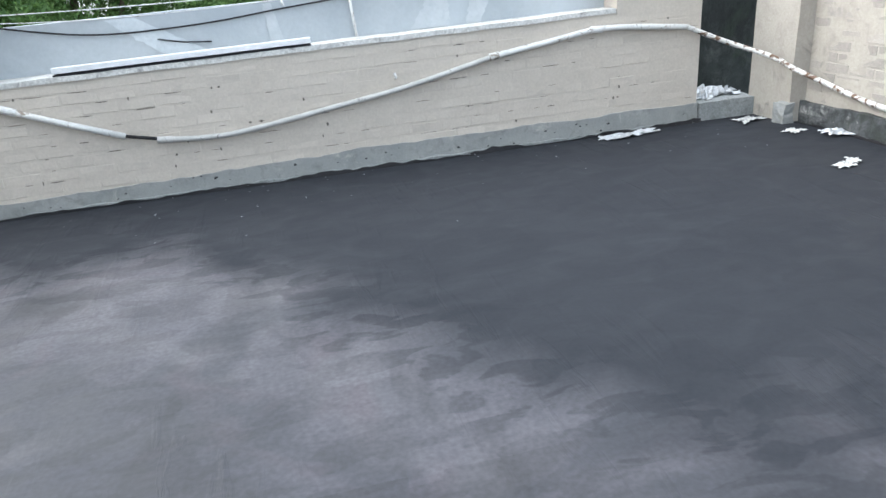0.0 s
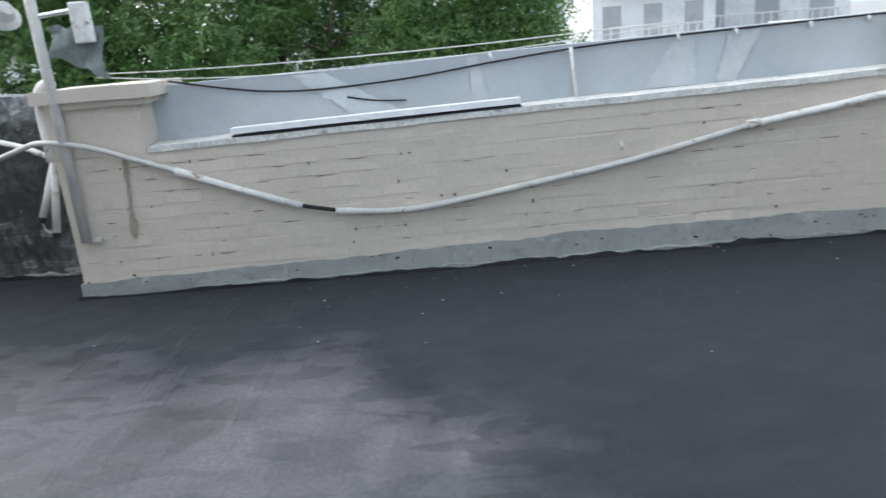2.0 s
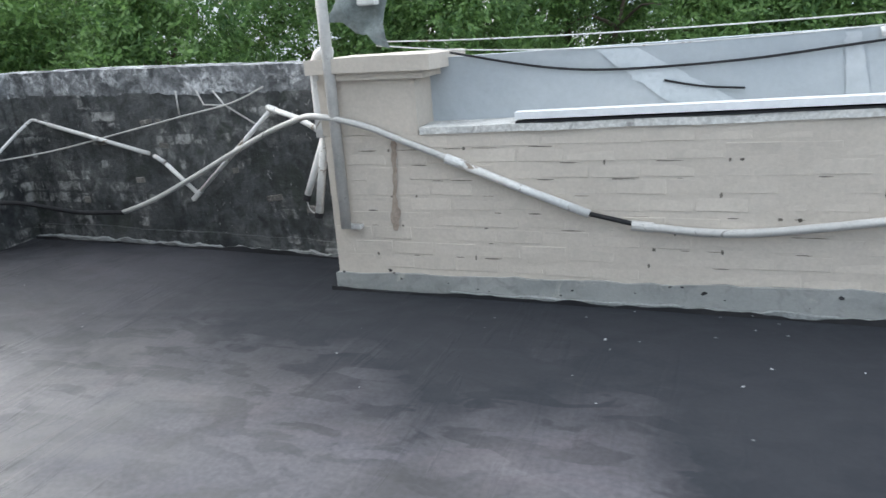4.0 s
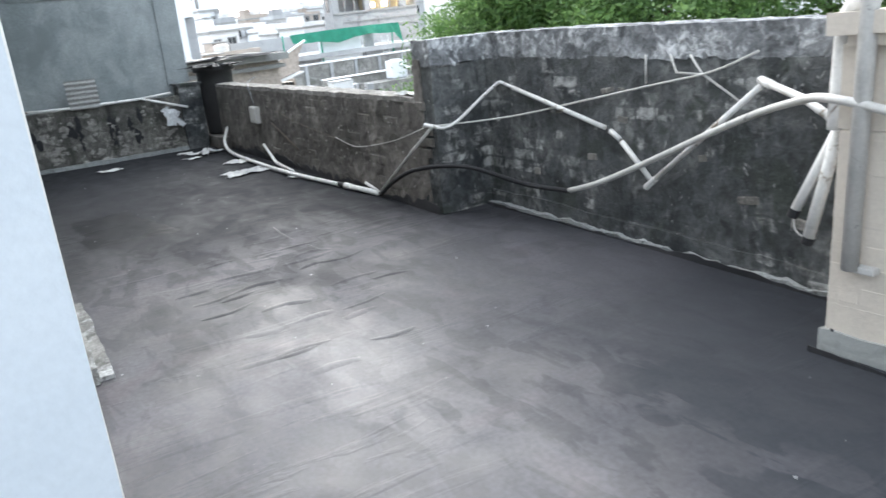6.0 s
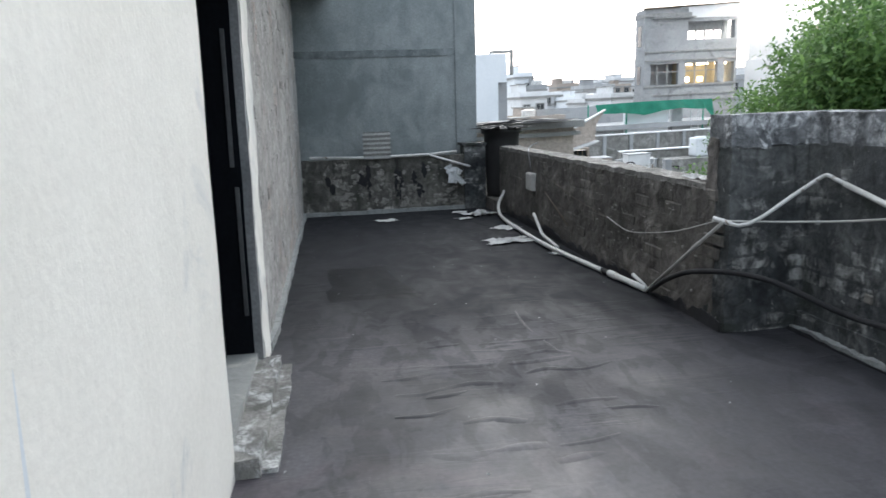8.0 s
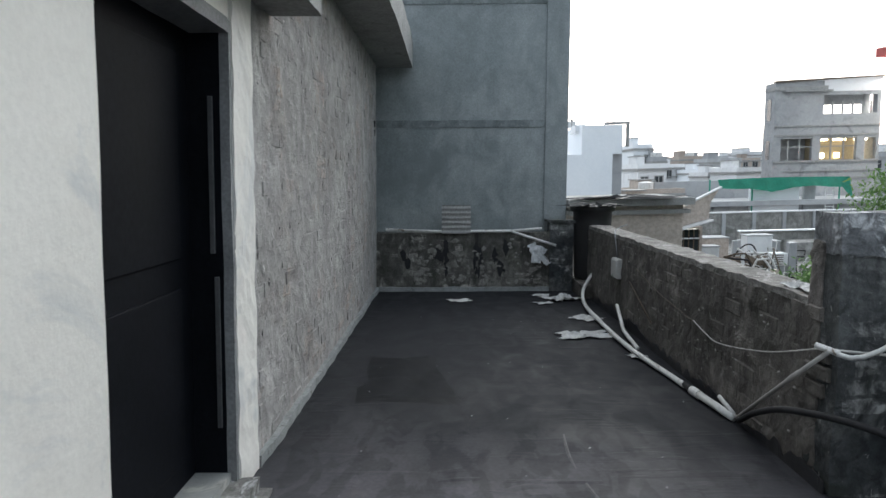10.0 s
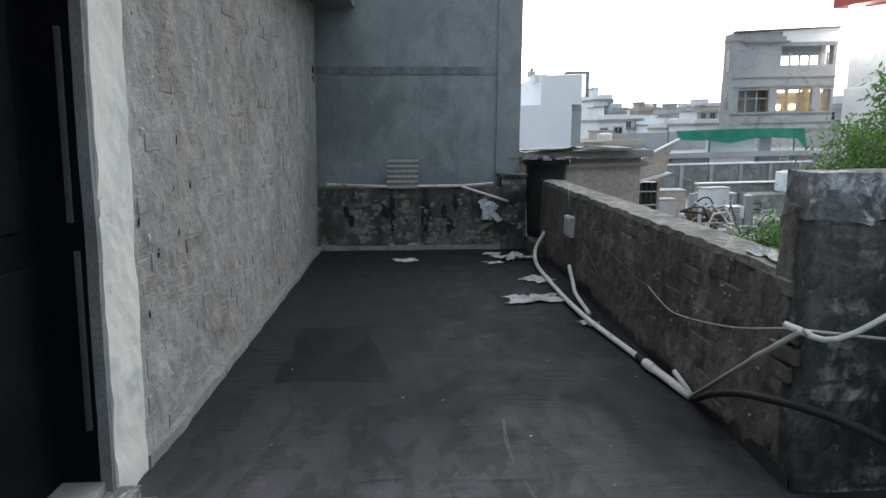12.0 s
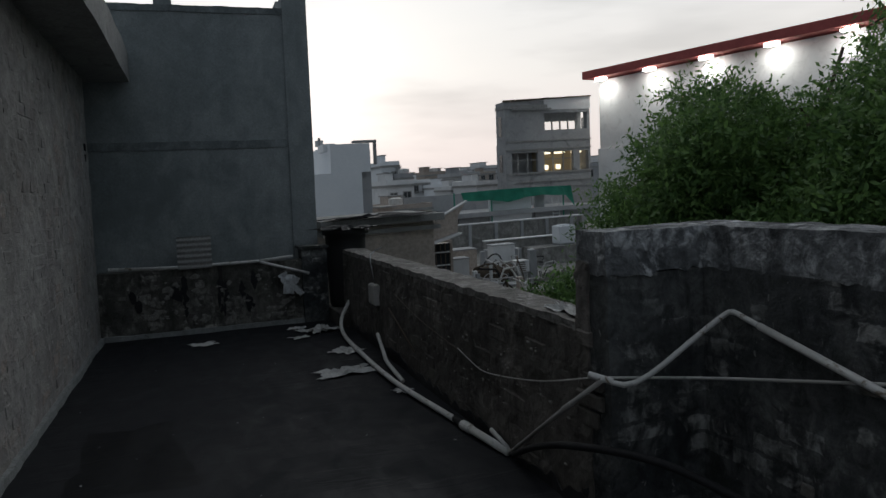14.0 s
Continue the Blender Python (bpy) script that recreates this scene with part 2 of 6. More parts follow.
def worn(name, dark, mid, pale, patch=0.5, brick=1.0, streak=0.4, moss=None, tint=0.0, size=1.0, bump=0.6, fleck=0.0, contrast=0.3, lime=(0.62, 0.61, 0.59)):
    """Old masonry and plaster: blotches at three scales, bare pale bricks that show through in places, runs of dirt and flecks of lime."""
    m = bpy.data.materials.new(name)
    m.use_nodes = True
    n, l = m.node_tree.nodes, m.node_tree.links
    bsdf = n["Principled BSDF"]
    pos = n.new("ShaderNodeNewGeometry").outputs["Position"]
    sep, com, add = n.new("ShaderNodeSeparateXYZ"), n.new("ShaderNodeCombineXYZ"), n.new("ShaderNodeMath")
    l.new(pos, sep.inputs[0])
    l.new(sep.outputs["X"], add.inputs[0])
    l.new(sep.outputs["Y"], add.inputs[1])
    l.new(add.outputs["Value"], com.inputs["X"])
    l.new(sep.outputs["Z"], com.inputs["Y"])
    flat = com.outputs["Vector"]

    def noise_at(s, detail=7, stretch=(1, 1, 1), vec=pos, distort=0.6):
        mp, t = n.new("ShaderNodeMapping"), n.new("ShaderNodeTexNoise")
        mp.inputs["Scale"].default_value = stretch
        l.new(vec, mp.inputs["Vector"])
        l.new(mp.outputs["Vector"], t.inputs["Vector"])
        t.inputs["Scale"].default_value, t.inputs["Detail"].default_value = s, detail
        t.inputs["Roughness"].default_value, t.inputs["Distortion"].default_value = 0.62, distort
        return t

    def span(fac, lo, hi, a, b):
        r = n.new("ShaderNodeMapRange")
        for key, v in zip(("From Min", "From Max", "To Min", "To Max"), (lo, hi, a, b)):
            r.inputs[key].default_value = v
        l.new(fac, r.inputs["Value"])
        return r.outputs["Result"]

    def blend(fac, a, b, kind="MIX"):
        x = n.new("ShaderNodeMix")
        x.data_type, x.blend_type = "RGBA", kind
        for key, v in (("Factor", fac), ("A", a), ("B", b)):
            if hasattr(v, "links"):
                l.new(v, x.inputs[key])
            else:
                x.inputs[key].default_value = v if key == "Factor" else (*v[:3], 1)
        return x.outputs["Result"]

    def grey(v):
        g = n.new("ShaderNodeCombineColor")
        for k in range(3):
            l.new(v, g.inputs[k])
        return g.outputs["Color"]

    def times(a, b):
        t = n.new("ShaderNodeMath")
        t.operation = "MULTIPLY"
        l.new(a, t.inputs[0])
        l.new(b, t.inputs[1])
        return t.outputs["Value"]

    c = blend(span(noise_at(1.4 * size).outputs["Fac"], 0.36, 0.64, 0, 1), dark, mid)
    medium = noise_at(8 * size).outputs["Fac"]
    fine = noise_at(48, 5).outputs["Fac"]
    # bare bricks
    wob, plus = n.new("ShaderNodeVectorMath"), n.new("ShaderNodeVectorMath")
    wob.operation = "SCALE"
    wob.inputs["Scale"].default_value = 0.045
    l.new(noise_at(14, 4, (1, 1, 1), flat).outputs["Color"], wob.inputs[0])
    l.new(flat, plus.inputs[0])
    l.new(wob.outputs["Vector"], plus.inputs[1])
    bt = n.new("ShaderNodeTexBrick")
    l.new(plus.outputs["Vector"], bt.inputs["Vector"])
    for key, v in (("Scale", 1.0), ("Brick Width", 0.235), ("Row Height", 0.085), ("Mortar Size", 0.012), ("Mortar Smooth", 0.6), ("Bias", -0.1)):
        bt.inputs[key].default_value = v
    bt.inputs["Color1"].default_value, bt.inputs["Color2"].default_value, bt.inputs["Mortar"].default_value = (0, 0, 0, 1), (1, 1, 1, 1), (0.1, 0.1, 0.1, 1)
    rgb = n.new("ShaderNodeSeparateColor")
    l.new(bt.outputs["Color"], rgb.inputs["Color"])
    zone = span(noise_at(2.3 * size, 6).outputs["Fac"], 0.50, 0.60, 0, 1)
    bare = times(times(zone, span(rgb.outputs["Red"], 0.35, 0.75, 1 - brick, 1)), span(medium, 0.40, 0.55, 0.15, patch))
    c = blend(bare, c, pale)
    c = blend(1.0, c, grey(span(medium, 0.3, 0.7, 1 - contrast, 1 + contrast)), "MULTIPLY")
    c = blend(1.0, c, grey(span(fine, 0.25, 0.75, 0.80, 1.20)), "MULTIPLY")
    if moss:
        c = blend(span(noise_at(2.0 * size, 8).outputs["Fac"], 0.54, 0.66, 0, 0.8), c, moss)
    if streak:
        run = times(span(noise_at(1.0, 6, (7.0, 0.9, 1), flat, 0.2).outputs["Fac"], 0.50, 0.64, 0, streak), span(noise_at(1.2).outputs["Fac"], 0.4, 0.6, 0.2, 1))
        c = blend(run, c, [0.45 * v for v in dark])
    if fleck:
        c = blend(times(span(noise_at(26, 2, (1, 1, 0.7)).outputs["Fac"], 0.68, 0.73, 0, fleck), span(noise_at(1.6).outputs["Fac"], 0.45, 0.55, 0, 1)), c, lime)
    if tint:
        info = n.new("ShaderNodeObjectInfo")
        c = blend(1.0, c, grey(span(info.outputs["Random"], 0, 1, 1 - tint, 1 + tint)), "MULTIPLY")
    l.new(c, bsdf.inputs["Base Color"])
    bsdf.inputs["Roughness"].default_value = 0.92
    bsdf.inputs["Specular IOR Level"].default_value = 0.3
    h = n.new("ShaderNodeMath")
    l.new(span(medium, 0, 1, 0, 1.8), h.inputs[0])
    l.new(fine, h.inputs[1])
    h2 = n.new("ShaderNodeMath")
    l.new(h.outputs["Value"], h2.inputs[0])
    l.new(span(bare, 0, 1, 0, 0.8), h2.inputs[1])
    b = n.new("ShaderNodeBump")
    b.inputs["Strength"].default_value, b.inputs["Distance"].default_value = bump, 0.014
    l.new(h2.outputs["Value"], b.inputs["Height"])
    l.new(b.outputs["Normal"], bsdf.inputs["Normal"])
    return m


MEMBRANE = membrane_material("black_membrane", (0.035, 0.035, 0.042), (0.060, 0.058, 0.067), (0.104, 0.098, 0.106), (0.0195, 0.0220, 0.0275))
FRESH = membrane_material("fresh_black_membrane", (0.014, 0.015, 0.018), (0.024, 0.024, 0.027), (0.040, 0.038, 0.039))
FAR_WALL = worn("stained_flaking_plaster", (0.062, 0.062, 0.057), (0.145, 0.140, 0.126), (0.40, 0.38, 0.35), 0.95, 0.7, 0.9, (0.05, 0.055, 0.042), size=1.5, contrast=0.4)
BEIGE = material("beige_painted_brick", [(0.475, 0.43, 0.375), (0.53, 0.48, 0.42), (0.44, 0.40, 0.35)], 2.2, 60, (0.75, 0.95), 0.18, random_tint=0.03, grain=0.08)
# beige paint darkened: the east corner's shade is in this colour
SHADED_BEIGE = material("shaded_beige_plaster", [(0.345, 0.315, 0.275), (0.40, 0.37, 0.325), (0.30, 0.275, 0.24)], 2.5, 50, (0.8, 0.95), 0.25, (0.24, 0.225, 0.20), 3, (0.60, 0.68), grain=0.1)
BEIGE_PLAIN = material("beige_paint", [(0.47, 0.425, 0.37), (0.525, 0.475, 0.415)], 3, 50, (0.75, 0.95), 0.18, grain=0.08)
CEMENT = material("grey_cement", [(0.22, 0.235, 0.235), (0.30, 0.31, 0.305), (0.16, 0.165, 0.16)], 5, 60, (0.8, 0.95), 0.5,
                  (0.07, 0.07, 0.065), 6, (0.62, 0.68))
SKIRT = material("smooth_grey_skirting", [(0.235, 0.245, 0.24), (0.31, 0.315, 0.305), (0.19, 0.195, 0.19)], 4, 60, (0.75, 0.95), 0.2, (0.40, 0.39, 0.36), 5, (0.58, 0.68), grain=0.08)
SHEET = material("grey_cement_sheet", [(0.335, 0.37, 0.395), (0.43, 0.46, 0.48)], 1.2, 30, (0.45, 0.7), 0.12,
                 (0.44, 0.48, 0.51), 0.6, (0.50, 0.66), grain=0.05)
DARK = worn("blackened_plaster", (0.034, 0.038, 0.041), (0.102, 0.107, 0.107), (0.36, 0.36, 0.35), 0.9, 0.8, 0.6, (0.038, 0.045, 0.038), size=1.5, contrast=0.5, fleck=0.8, lime=(0.30, 0.30, 0.295))
CAP = worn("weathered_cement_cap", (0.095, 0.10, 0.105), (0.30, 0.31, 0.32), (0.54, 0.55, 0.56), 0.95, 0.1, 0.6, (0.045, 0.048, 0.050), size=2.6, bump=0.7, contrast=0.45)
COPING = worn("rough_brown_cement", (0.15, 0.142, 0.132), (0.25, 0.24, 0.225), (0.34, 0.33, 0.315), 0.8, 0.2, 0.4, (0.10, 0.10, 0.09), size=2.0, bump=0.7)
BROWN_BRICK = worn("mossy_brown_brick", (0.090, 0.084, 0.077), (0.158, 0.145, 0.132), (0.26, 0.24, 0.218), 0.75, 0.7, 0.5, (0.072, 0.070, 0.060), 0.12, fleck=0.6, lime=(0.33, 0.32, 0.305))
BROWN_JOINT = worn("dark_mortar", (0.086, 0.080, 0.074), (0.150, 0.138, 0.126), (0.23, 0.21, 0.195), 0.75, 0.3, 0.5, (0.068, 0.066, 0.057), fleck=0.6, lime=(0.33, 0.32, 0.305))
ROUGH_BRICK = worn("cement_smeared_brick", (0.255, 0.245, 0.236), (0.375, 0.364, 0.353), (0.33, 0.275, 0.245), 0.8, 0.7, 0.25, None, 0.12, size=0.9, bump=0.65, fleck=1.0, contrast=0.24)
ROUGH_JOINT = worn("rough_mortar", (0.265, 0.256, 0.247), (0.385, 0.374, 0.362), (0.335, 0.275, 0.24), 0.75, 0.7, 0.25, size=0.9, bump=0.65, fleck=1.0, contrast=0.24)
WHITE_WALL = material("white_limewash", [(0.68, 0.665, 0.62), (0.75, 0.735, 0.69)], 2, 45, (0.6, 0.85), 0.15,
                      (0.55, 0.56, 0.55), 1.3, (0.58, 0.66), grain=0.05)
BLUE_WALL = material("pale_blue_grey_paint", [(0.52, 0.57, 0.61), (0.60, 0.64, 0.67)], 1.5, 45, (0.5, 0.75), 0.12, grain=0.05)
GREY_WALL = worn("grey_render", (0.195, 0.220, 0.226), (0.275, 0.300, 0.305), (0.31, 0.335, 0.34), 0.5, 0.0, 0.2, (0.165, 0.188, 0.194), size=0.45, bump=0.12, contrast=0.11)
JOINT_BAND = worn("stained_grey_render", (0.13, 0.148, 0.153), (0.21, 0.232, 0.238), (0.25, 0.27, 0.275), 0.5, 0.0, 0.3, (0.11, 0.125, 0.13), size=1.2, bump=0.3, contrast=0.25)
CONCRETE = material("concrete", [(0.25, 0.25, 0.245), (0.33, 0.33, 0.32), (0.18, 0.18, 0.175)], 2, 40, (0.8, 0.95), 0.4)
BRIGHT_STEEL = material("bright_zinc_channel", [(0.70, 0.72, 0.73), (0.80, 0.81, 0.82)], 8, 60, (0.35, 0.5), 0.05, metal=0.15, grain=0.06)
STEP = worn("broken_step_cement", (0.17, 0.168, 0.16), (0.30, 0.295, 0.28), (0.52, 0.53, 0.53), 0.9, 0.1, 0.4, (0.12, 0.12, 0.11), size=2.5)
PVC = material("white_pvc_pipe", [(0.56, 0.56, 0.545), (0.68, 0.675, 0.66), (0.46, 0.455, 0.44)], 6, 80, (0.4, 0.6), 0.1, (0.22, 0.18, 0.14), 12, (0.585, 0.64), grain=0.1)
FLAKING = material("flaking_white_and_rust", [(0.60, 0.59, 0.56), (0.70, 0.69, 0.66)], 6, 80, (0.5, 0.75), 0.3, (0.13, 0.075, 0.045), 16, (0.50, 0.56), grain=0.1)
PVC_GREY = material("grey_dirty_pipe", [(0.39, 0.385, 0.37), (0.52, 0.51, 0.49)], 6, 80, (0.45, 0.65), 0.1, (0.15, 0.14, 0.13), 8, (0.62, 0.68), grain=0.1)
BLACK_HOSE = material("black_hose", [(0.014, 0.014, 0.016), (0.028, 0.028, 0.03)], 8, 80, (0.65, 0.85), 0.1, spec=0.25)
BLACK_PAINT = material("black_door_paint", [(0.004, 0.005, 0.007), (0.008, 0.009, 0.012)], 3, 40, (0.55, 0.75), 0.06, spec=0.06)
GREY_FRAME = material("grey_door_frame", [(0.16, 0.165, 0.17), (0.24, 0.245, 0.25)], 6, 60, (0.6, 0.8), 0.2)
# grey of the reflections drawn on the door reveal
REVEAL_GLINT = material("reveal_glint_grey", [(0.05, 0.052, 0.055), (0.09, 0.092, 0.096)], 8, 60, (0.5, 0.7), 0.1)
STEEL = material("galvanised_steel", [(0.55, 0.57, 0.58), (0.68, 0.69, 0.70)], 8, 60, (0.3, 0.5), 0.05, metal=0.8)
PAPER = material("crumpled_white_paper", [(0.40, 0.41, 0.405), (0.54, 0.54, 0.53)], 8, 60, (0.7, 0.9), 0.2, (0.3, 0.29, 0.27), 12, (0.62, 0.7))
LEAF = leaf_material()
BARK = material("brown_bark", [(0.07, 0.055, 0.04), (0.13, 0.10, 0.075)], 6, 50, (0.9, 1.0), 0.8)
LEDGE = material("worn_white_ledge", [(0.52, 0.52, 0.50), (0.64, 0.63, 0.60), (0.40, 0.39, 0.37)], 7, 60, (0.7, 0.9), 0.4, (0.28, 0.27, 0.26), 5, (0.58, 0.66))
BLACK_PLASTIC = material("black_plastic", [(0.010, 0.010, 0.011), (0.02, 0.02, 0.021)], 5, 60, (0.5, 0.7), 0.15)


# ---------------------------------------------------------------- mesh helpers
def part(name, bm, mat, parent=None, label="", smooth=False):
    me = bpy.data.meshes.new(name)
    bm.normal_update()
    bm.to_mesh(me)
    bm.free()
    me.materials.append(mat)
    if smooth:
        me.shade_smooth()
    ob = new(name, me)
    if parent is not None:
        ob.parent = parent
    if label:
        ob["label"] = label
    return ob


def piece(name, me, parent, at, turn=0.0):
    """One more object on a shared mesh."""
    ob = new(name, me)
    ob.parent = parent
    ob.matrix_basis = pose(*at, 0, 0, turn)
    return ob


def thing(name, label, category, group="", kind="", at=(0, 0, 0)):
    ob = new(name)
    ob.location = at
    return tagged(ob, label, category, group, kind)


def box(bm, x0, y0, z0, x1, y1, z1, bevel=0.0):
    r = bmesh.ops.create_cube(bm, size=1.0)
    for v in r["verts"]:
        v.co = Vector(((x0 + x1) / 2 + v.co.x * (x1 - x0), (y0 + y1) / 2 + v.co.y * (y1 - y0), (z0 + z1) / 2 + v.co.z * (z1 - z0)))
    if bevel:
        es = list({e for v in r["verts"] for e in v.link_edges})
        bmesh.ops.bevel(bm, geom=es, offset=bevel, segments=2, affect="EDGES", profile=0.6)
    return bm


def new_box(*a, **k):
    return box(bmesh.new(), *a, **k)


def rough_box(x0, y0, z0, x1, y1, z1, cell=0.12, amp=0.008, seed=0.0, freq=3.0, bm=None):
    """A block cast or plastered by hand: its faces and edges wander a little."""
    bm = bm or bmesh.new()
    nx, ny, nz = (max(1, min(120, round((b - a) / cell))) for a, b in ((x0, x1), (y0, y1), (z0, z1)))
    made = {}

    def vert(i, j, k):
        if (i, j, k) not in made:
            p = Vector((x0 + (x1 - x0) * i / nx, y0 + (y1 - y0) * j / ny, z0 + (z1 - z0) * k / nz))
            d = noise.noise_vector(p * freq + Vector((seed, seed * 2, 0))) * amp + noise.noise_vector(p * freq * 4 + Vector((seed, 0, 3))) * amp * 0.5
            made[i, j, k] = bm.verts.new(p + d)
        return made[i, j, k]

    for i in range(nx):
        for j in range(ny):
            bm.faces.new([vert(i, j, 0), vert(i, j + 1, 0), vert(i + 1, j + 1, 0), vert(i + 1, j, 0)])
            bm.faces.new([vert(i, j, nz), vert(i + 1, j, nz), vert(i + 1, j + 1, nz), vert(i, j + 1, nz)])
    for i in range(nx):
        for k in range(nz):
            bm.faces.new([vert(i, 0, k), vert(i + 1, 0, k), vert(i + 1, 0, k + 1), vert(i, 0, k + 1)])
            bm.faces.new([vert(i, ny, k), vert(i, ny, k + 1), vert(i + 1, ny, k + 1), vert(i + 1, ny, k)])
    for j in range(ny):
        for k in range(nz):
            bm.faces.new([vert(0, j, k), vert(0, j, k + 1), vert(0, j + 1, k + 1), vert(0, j + 1, k)])
            bm.faces.new([vert(nx, j, k), vert(nx, j + 1, k), vert(nx, j + 1, k + 1), vert(nx, j, k + 1)])
    return bm


def curve_points(points, step=0.06):
    """A smooth line through the points."""
    p = [Vector(q) for q in points]
    p = [2 * p[0] - p[1], *p, 2 * p[-1] - p[-2]]
    out = []
    for a, b, c, d in zip(p, p[1:], p[2:], p[3:]):
        n = max(2, int((c - b).length / step))
        for i in range(n):
            t = i / n
            out.append(0.5 * (2 * b + (c - a) * t + (2 * a - 5 * b + 4 * c - d) * t * t + (3 * b - a - 3 * c + d) * t ** 3))
    return [*out, p[-2]]


def tube(points, radius, sides=10, bm=None, ends=True):
    bm = bm or bmesh.new()
    pts = [Vector(q) for q in points]
    rings, side = [], None
    for i, p in enumerate(pts):
        way = (pts[min(i + 1, len(pts) - 1)] - pts[max(i - 1, 0)]).normalized()
        if side is None:
            side = way.orthogonal().normalized()
        side = (side - way * side.dot(way)).normalized()
        up = way.cross(side)
        r = radius(i / max(1, len(pts) - 1)) if callable(radius) else radius
        rings.append([bm.verts.new(p + (side * math.cos(a) + up * math.sin(a)) * r) for a in (2 * math.pi * k / sides for k in range(sides))])
    for a, b in zip(rings, rings[1:]):
        for k in range(sides):
            bm.faces.new([a[k], a[(k + 1) % sides], b[(k + 1) % sides], b[k]])
    if ends:
        bm.faces.new(rings[0][::-1])
        bm.faces.new(rings[-1])
    return bm


def brick_mesh(name, w, d, h, mat, seed=0):
    rnd = random.Random(seed)
    bm = new_box(-w / 2, -d / 2, -h / 2, w / 2, d / 2, h / 2)
    bmesh.ops.bevel(bm, geom=list(bm.edges), offset=min(0.008, h * 0.15), segments=1, affect="EDGES")
    for v in bm.verts:
        v.co += Vector((rnd.uniform(-1, 1), rnd.uniform(-1, 1), rnd.uniform(-1, 1))) * 0.003
    me = bpy.data.meshes.new(name)
    bm.to_mesh(me)
    bm.free()
    me.materials.append(mat)
    return me


# ---------------------------------------------------------------- the terrace
NORTH, LOW, BACK, SOUTH, WEST, CORNER, EAST = 4.745, 4.83, 5.29, 2.23, -11.73, -2.87, 3.80

# floor slab with rolls of membrane laid on it
floor = tagged(part("floor", new_box(-12.0, -3.6, -0.36, 4.6, 5.6, -0.045), CONCRETE), "roof slab under dark waterproofing membrane", "floor", kind="structure")


def membrane_strip(y0, y1, x0, x1, seed):
    bm, nx, ny = bmesh.new(), int((x1 - x0) / 0.14), 9
    grid = []
    for i in range(nx + 1):
        row = []
        for j in range(ny + 1):
            x, y = x0 + (x1 - x0) * i / nx, y0 + (y1 - y0) * j / ny
            z = 0.004 * noise.noise(Vector((x * 0.8, y * 1.4, 0))) + 0.003 * noise.noise(Vector((x * 3, y * 3, seed)))
            if j == ny:
                y += 0.03 * noise.noise(Vector((x * 1.5, 0, seed))) + 0.012 * noise.noise(Vector((x * 7, 0, seed)))
            z += 0.0018 * (j / ny)
            row.append(bm.verts.new((x, y, z - 0.004)))
        grid.append(row)
    top = [bm.verts.new(r[-1].co) for r in grid]
    low = [bm.verts.new((r[-1].co.x, r[-1].co.y + 0.001, -0.014)) for r in grid]
    for i in range(nx):
        for j in range(ny):
            bm.faces.new([grid[i][j], grid[i + 1][j], grid[i + 1][j + 1], grid[i][j + 1]])
        bm.faces.new([top[i], top[i + 1], low[i + 1], low[i]])
    return bm


for k, y in enumerate((-3.6, -2.65, -1.7, -0.75, 0.2, 1.15, 2.10, 2.72, 3.27, 3.80, 4.28)):
    y1 = (-2.65, -1.7, -0.75, 0.2, 1.15, 2.10, 2.72, 3.27, 3.80, 4.28, 5.35)[k]
    part("membrane_sheet", membrane_strip(y - 0.05, y1, -11.9, 4.4, k * 3.7), MEMBRANE, floor, smooth=True)

def leaning(bm, k=0.019, x0=-2.3):
    """The upper courses rise a little towards the east."""
    for v in bm.verts:
        if v.co.z > 0.5:
            v.co.z += k * (v.co.x - x0)
    return bm


def tilted(bm):
    """A skirting that grows taller towards the east."""
    for v in bm.verts:
        if v.co.z > 0.05:
            v.co.z += -0.028 + 0.070 * min(1.0, max(0.0, (v.co.x + 2.9) / 3.2)) + 0.022 * noise.noise(Vector((v.co.x * 2.2, 0, 3))) + 0.010 * noise.noise(Vector((v.co.x * 9, 0, 5)))
    return bm


# north parapet: painted brick with a set-back panel between two piers
parapet = thing("wall_north", "beige painted brick parapet with grey cement skirting", "wall", kind="structure")
part("core", leaning(rough_box(-2.885, NORTH + 0.0035, 0, 3.10, 5.20, 0.875, 0.2, 0.002)), BEIGE_PLAIN, parapet)
part("skirting", tilted(rough_box(-2.905, NORTH - 0.012, -0.02, 3.11, NORTH + 0.03, 0.115, 0.05, 0.007, 5, 5.0)), SKIRT, parapet, "patchy grey cement skirting")
part("skirting_lip", rough_box(-2.2, NORTH - 0.034, -0.02, 3.11, NORTH - 0.005, 0.018, 0.04, 0.016, 18, 6.0), CEMENT, parapet, "ragged cement lip at the skirting foot")
part("ledge", leaning(rough_box(-2.32, NORTH - 0.008, 0.872, 2.32, 5.02, 0.908, 0.08, 0.006, 3)), LEDGE, parapet, "weathered ledge with worn white edge")
part("panel", leaning(rough_box(-2.36, 4.97, 0.88, 2.36, 5.07, 1.238, 0.3, 0.003, 2), 0.0155), SHEET, parapet, "smooth grey-blue cement panel")
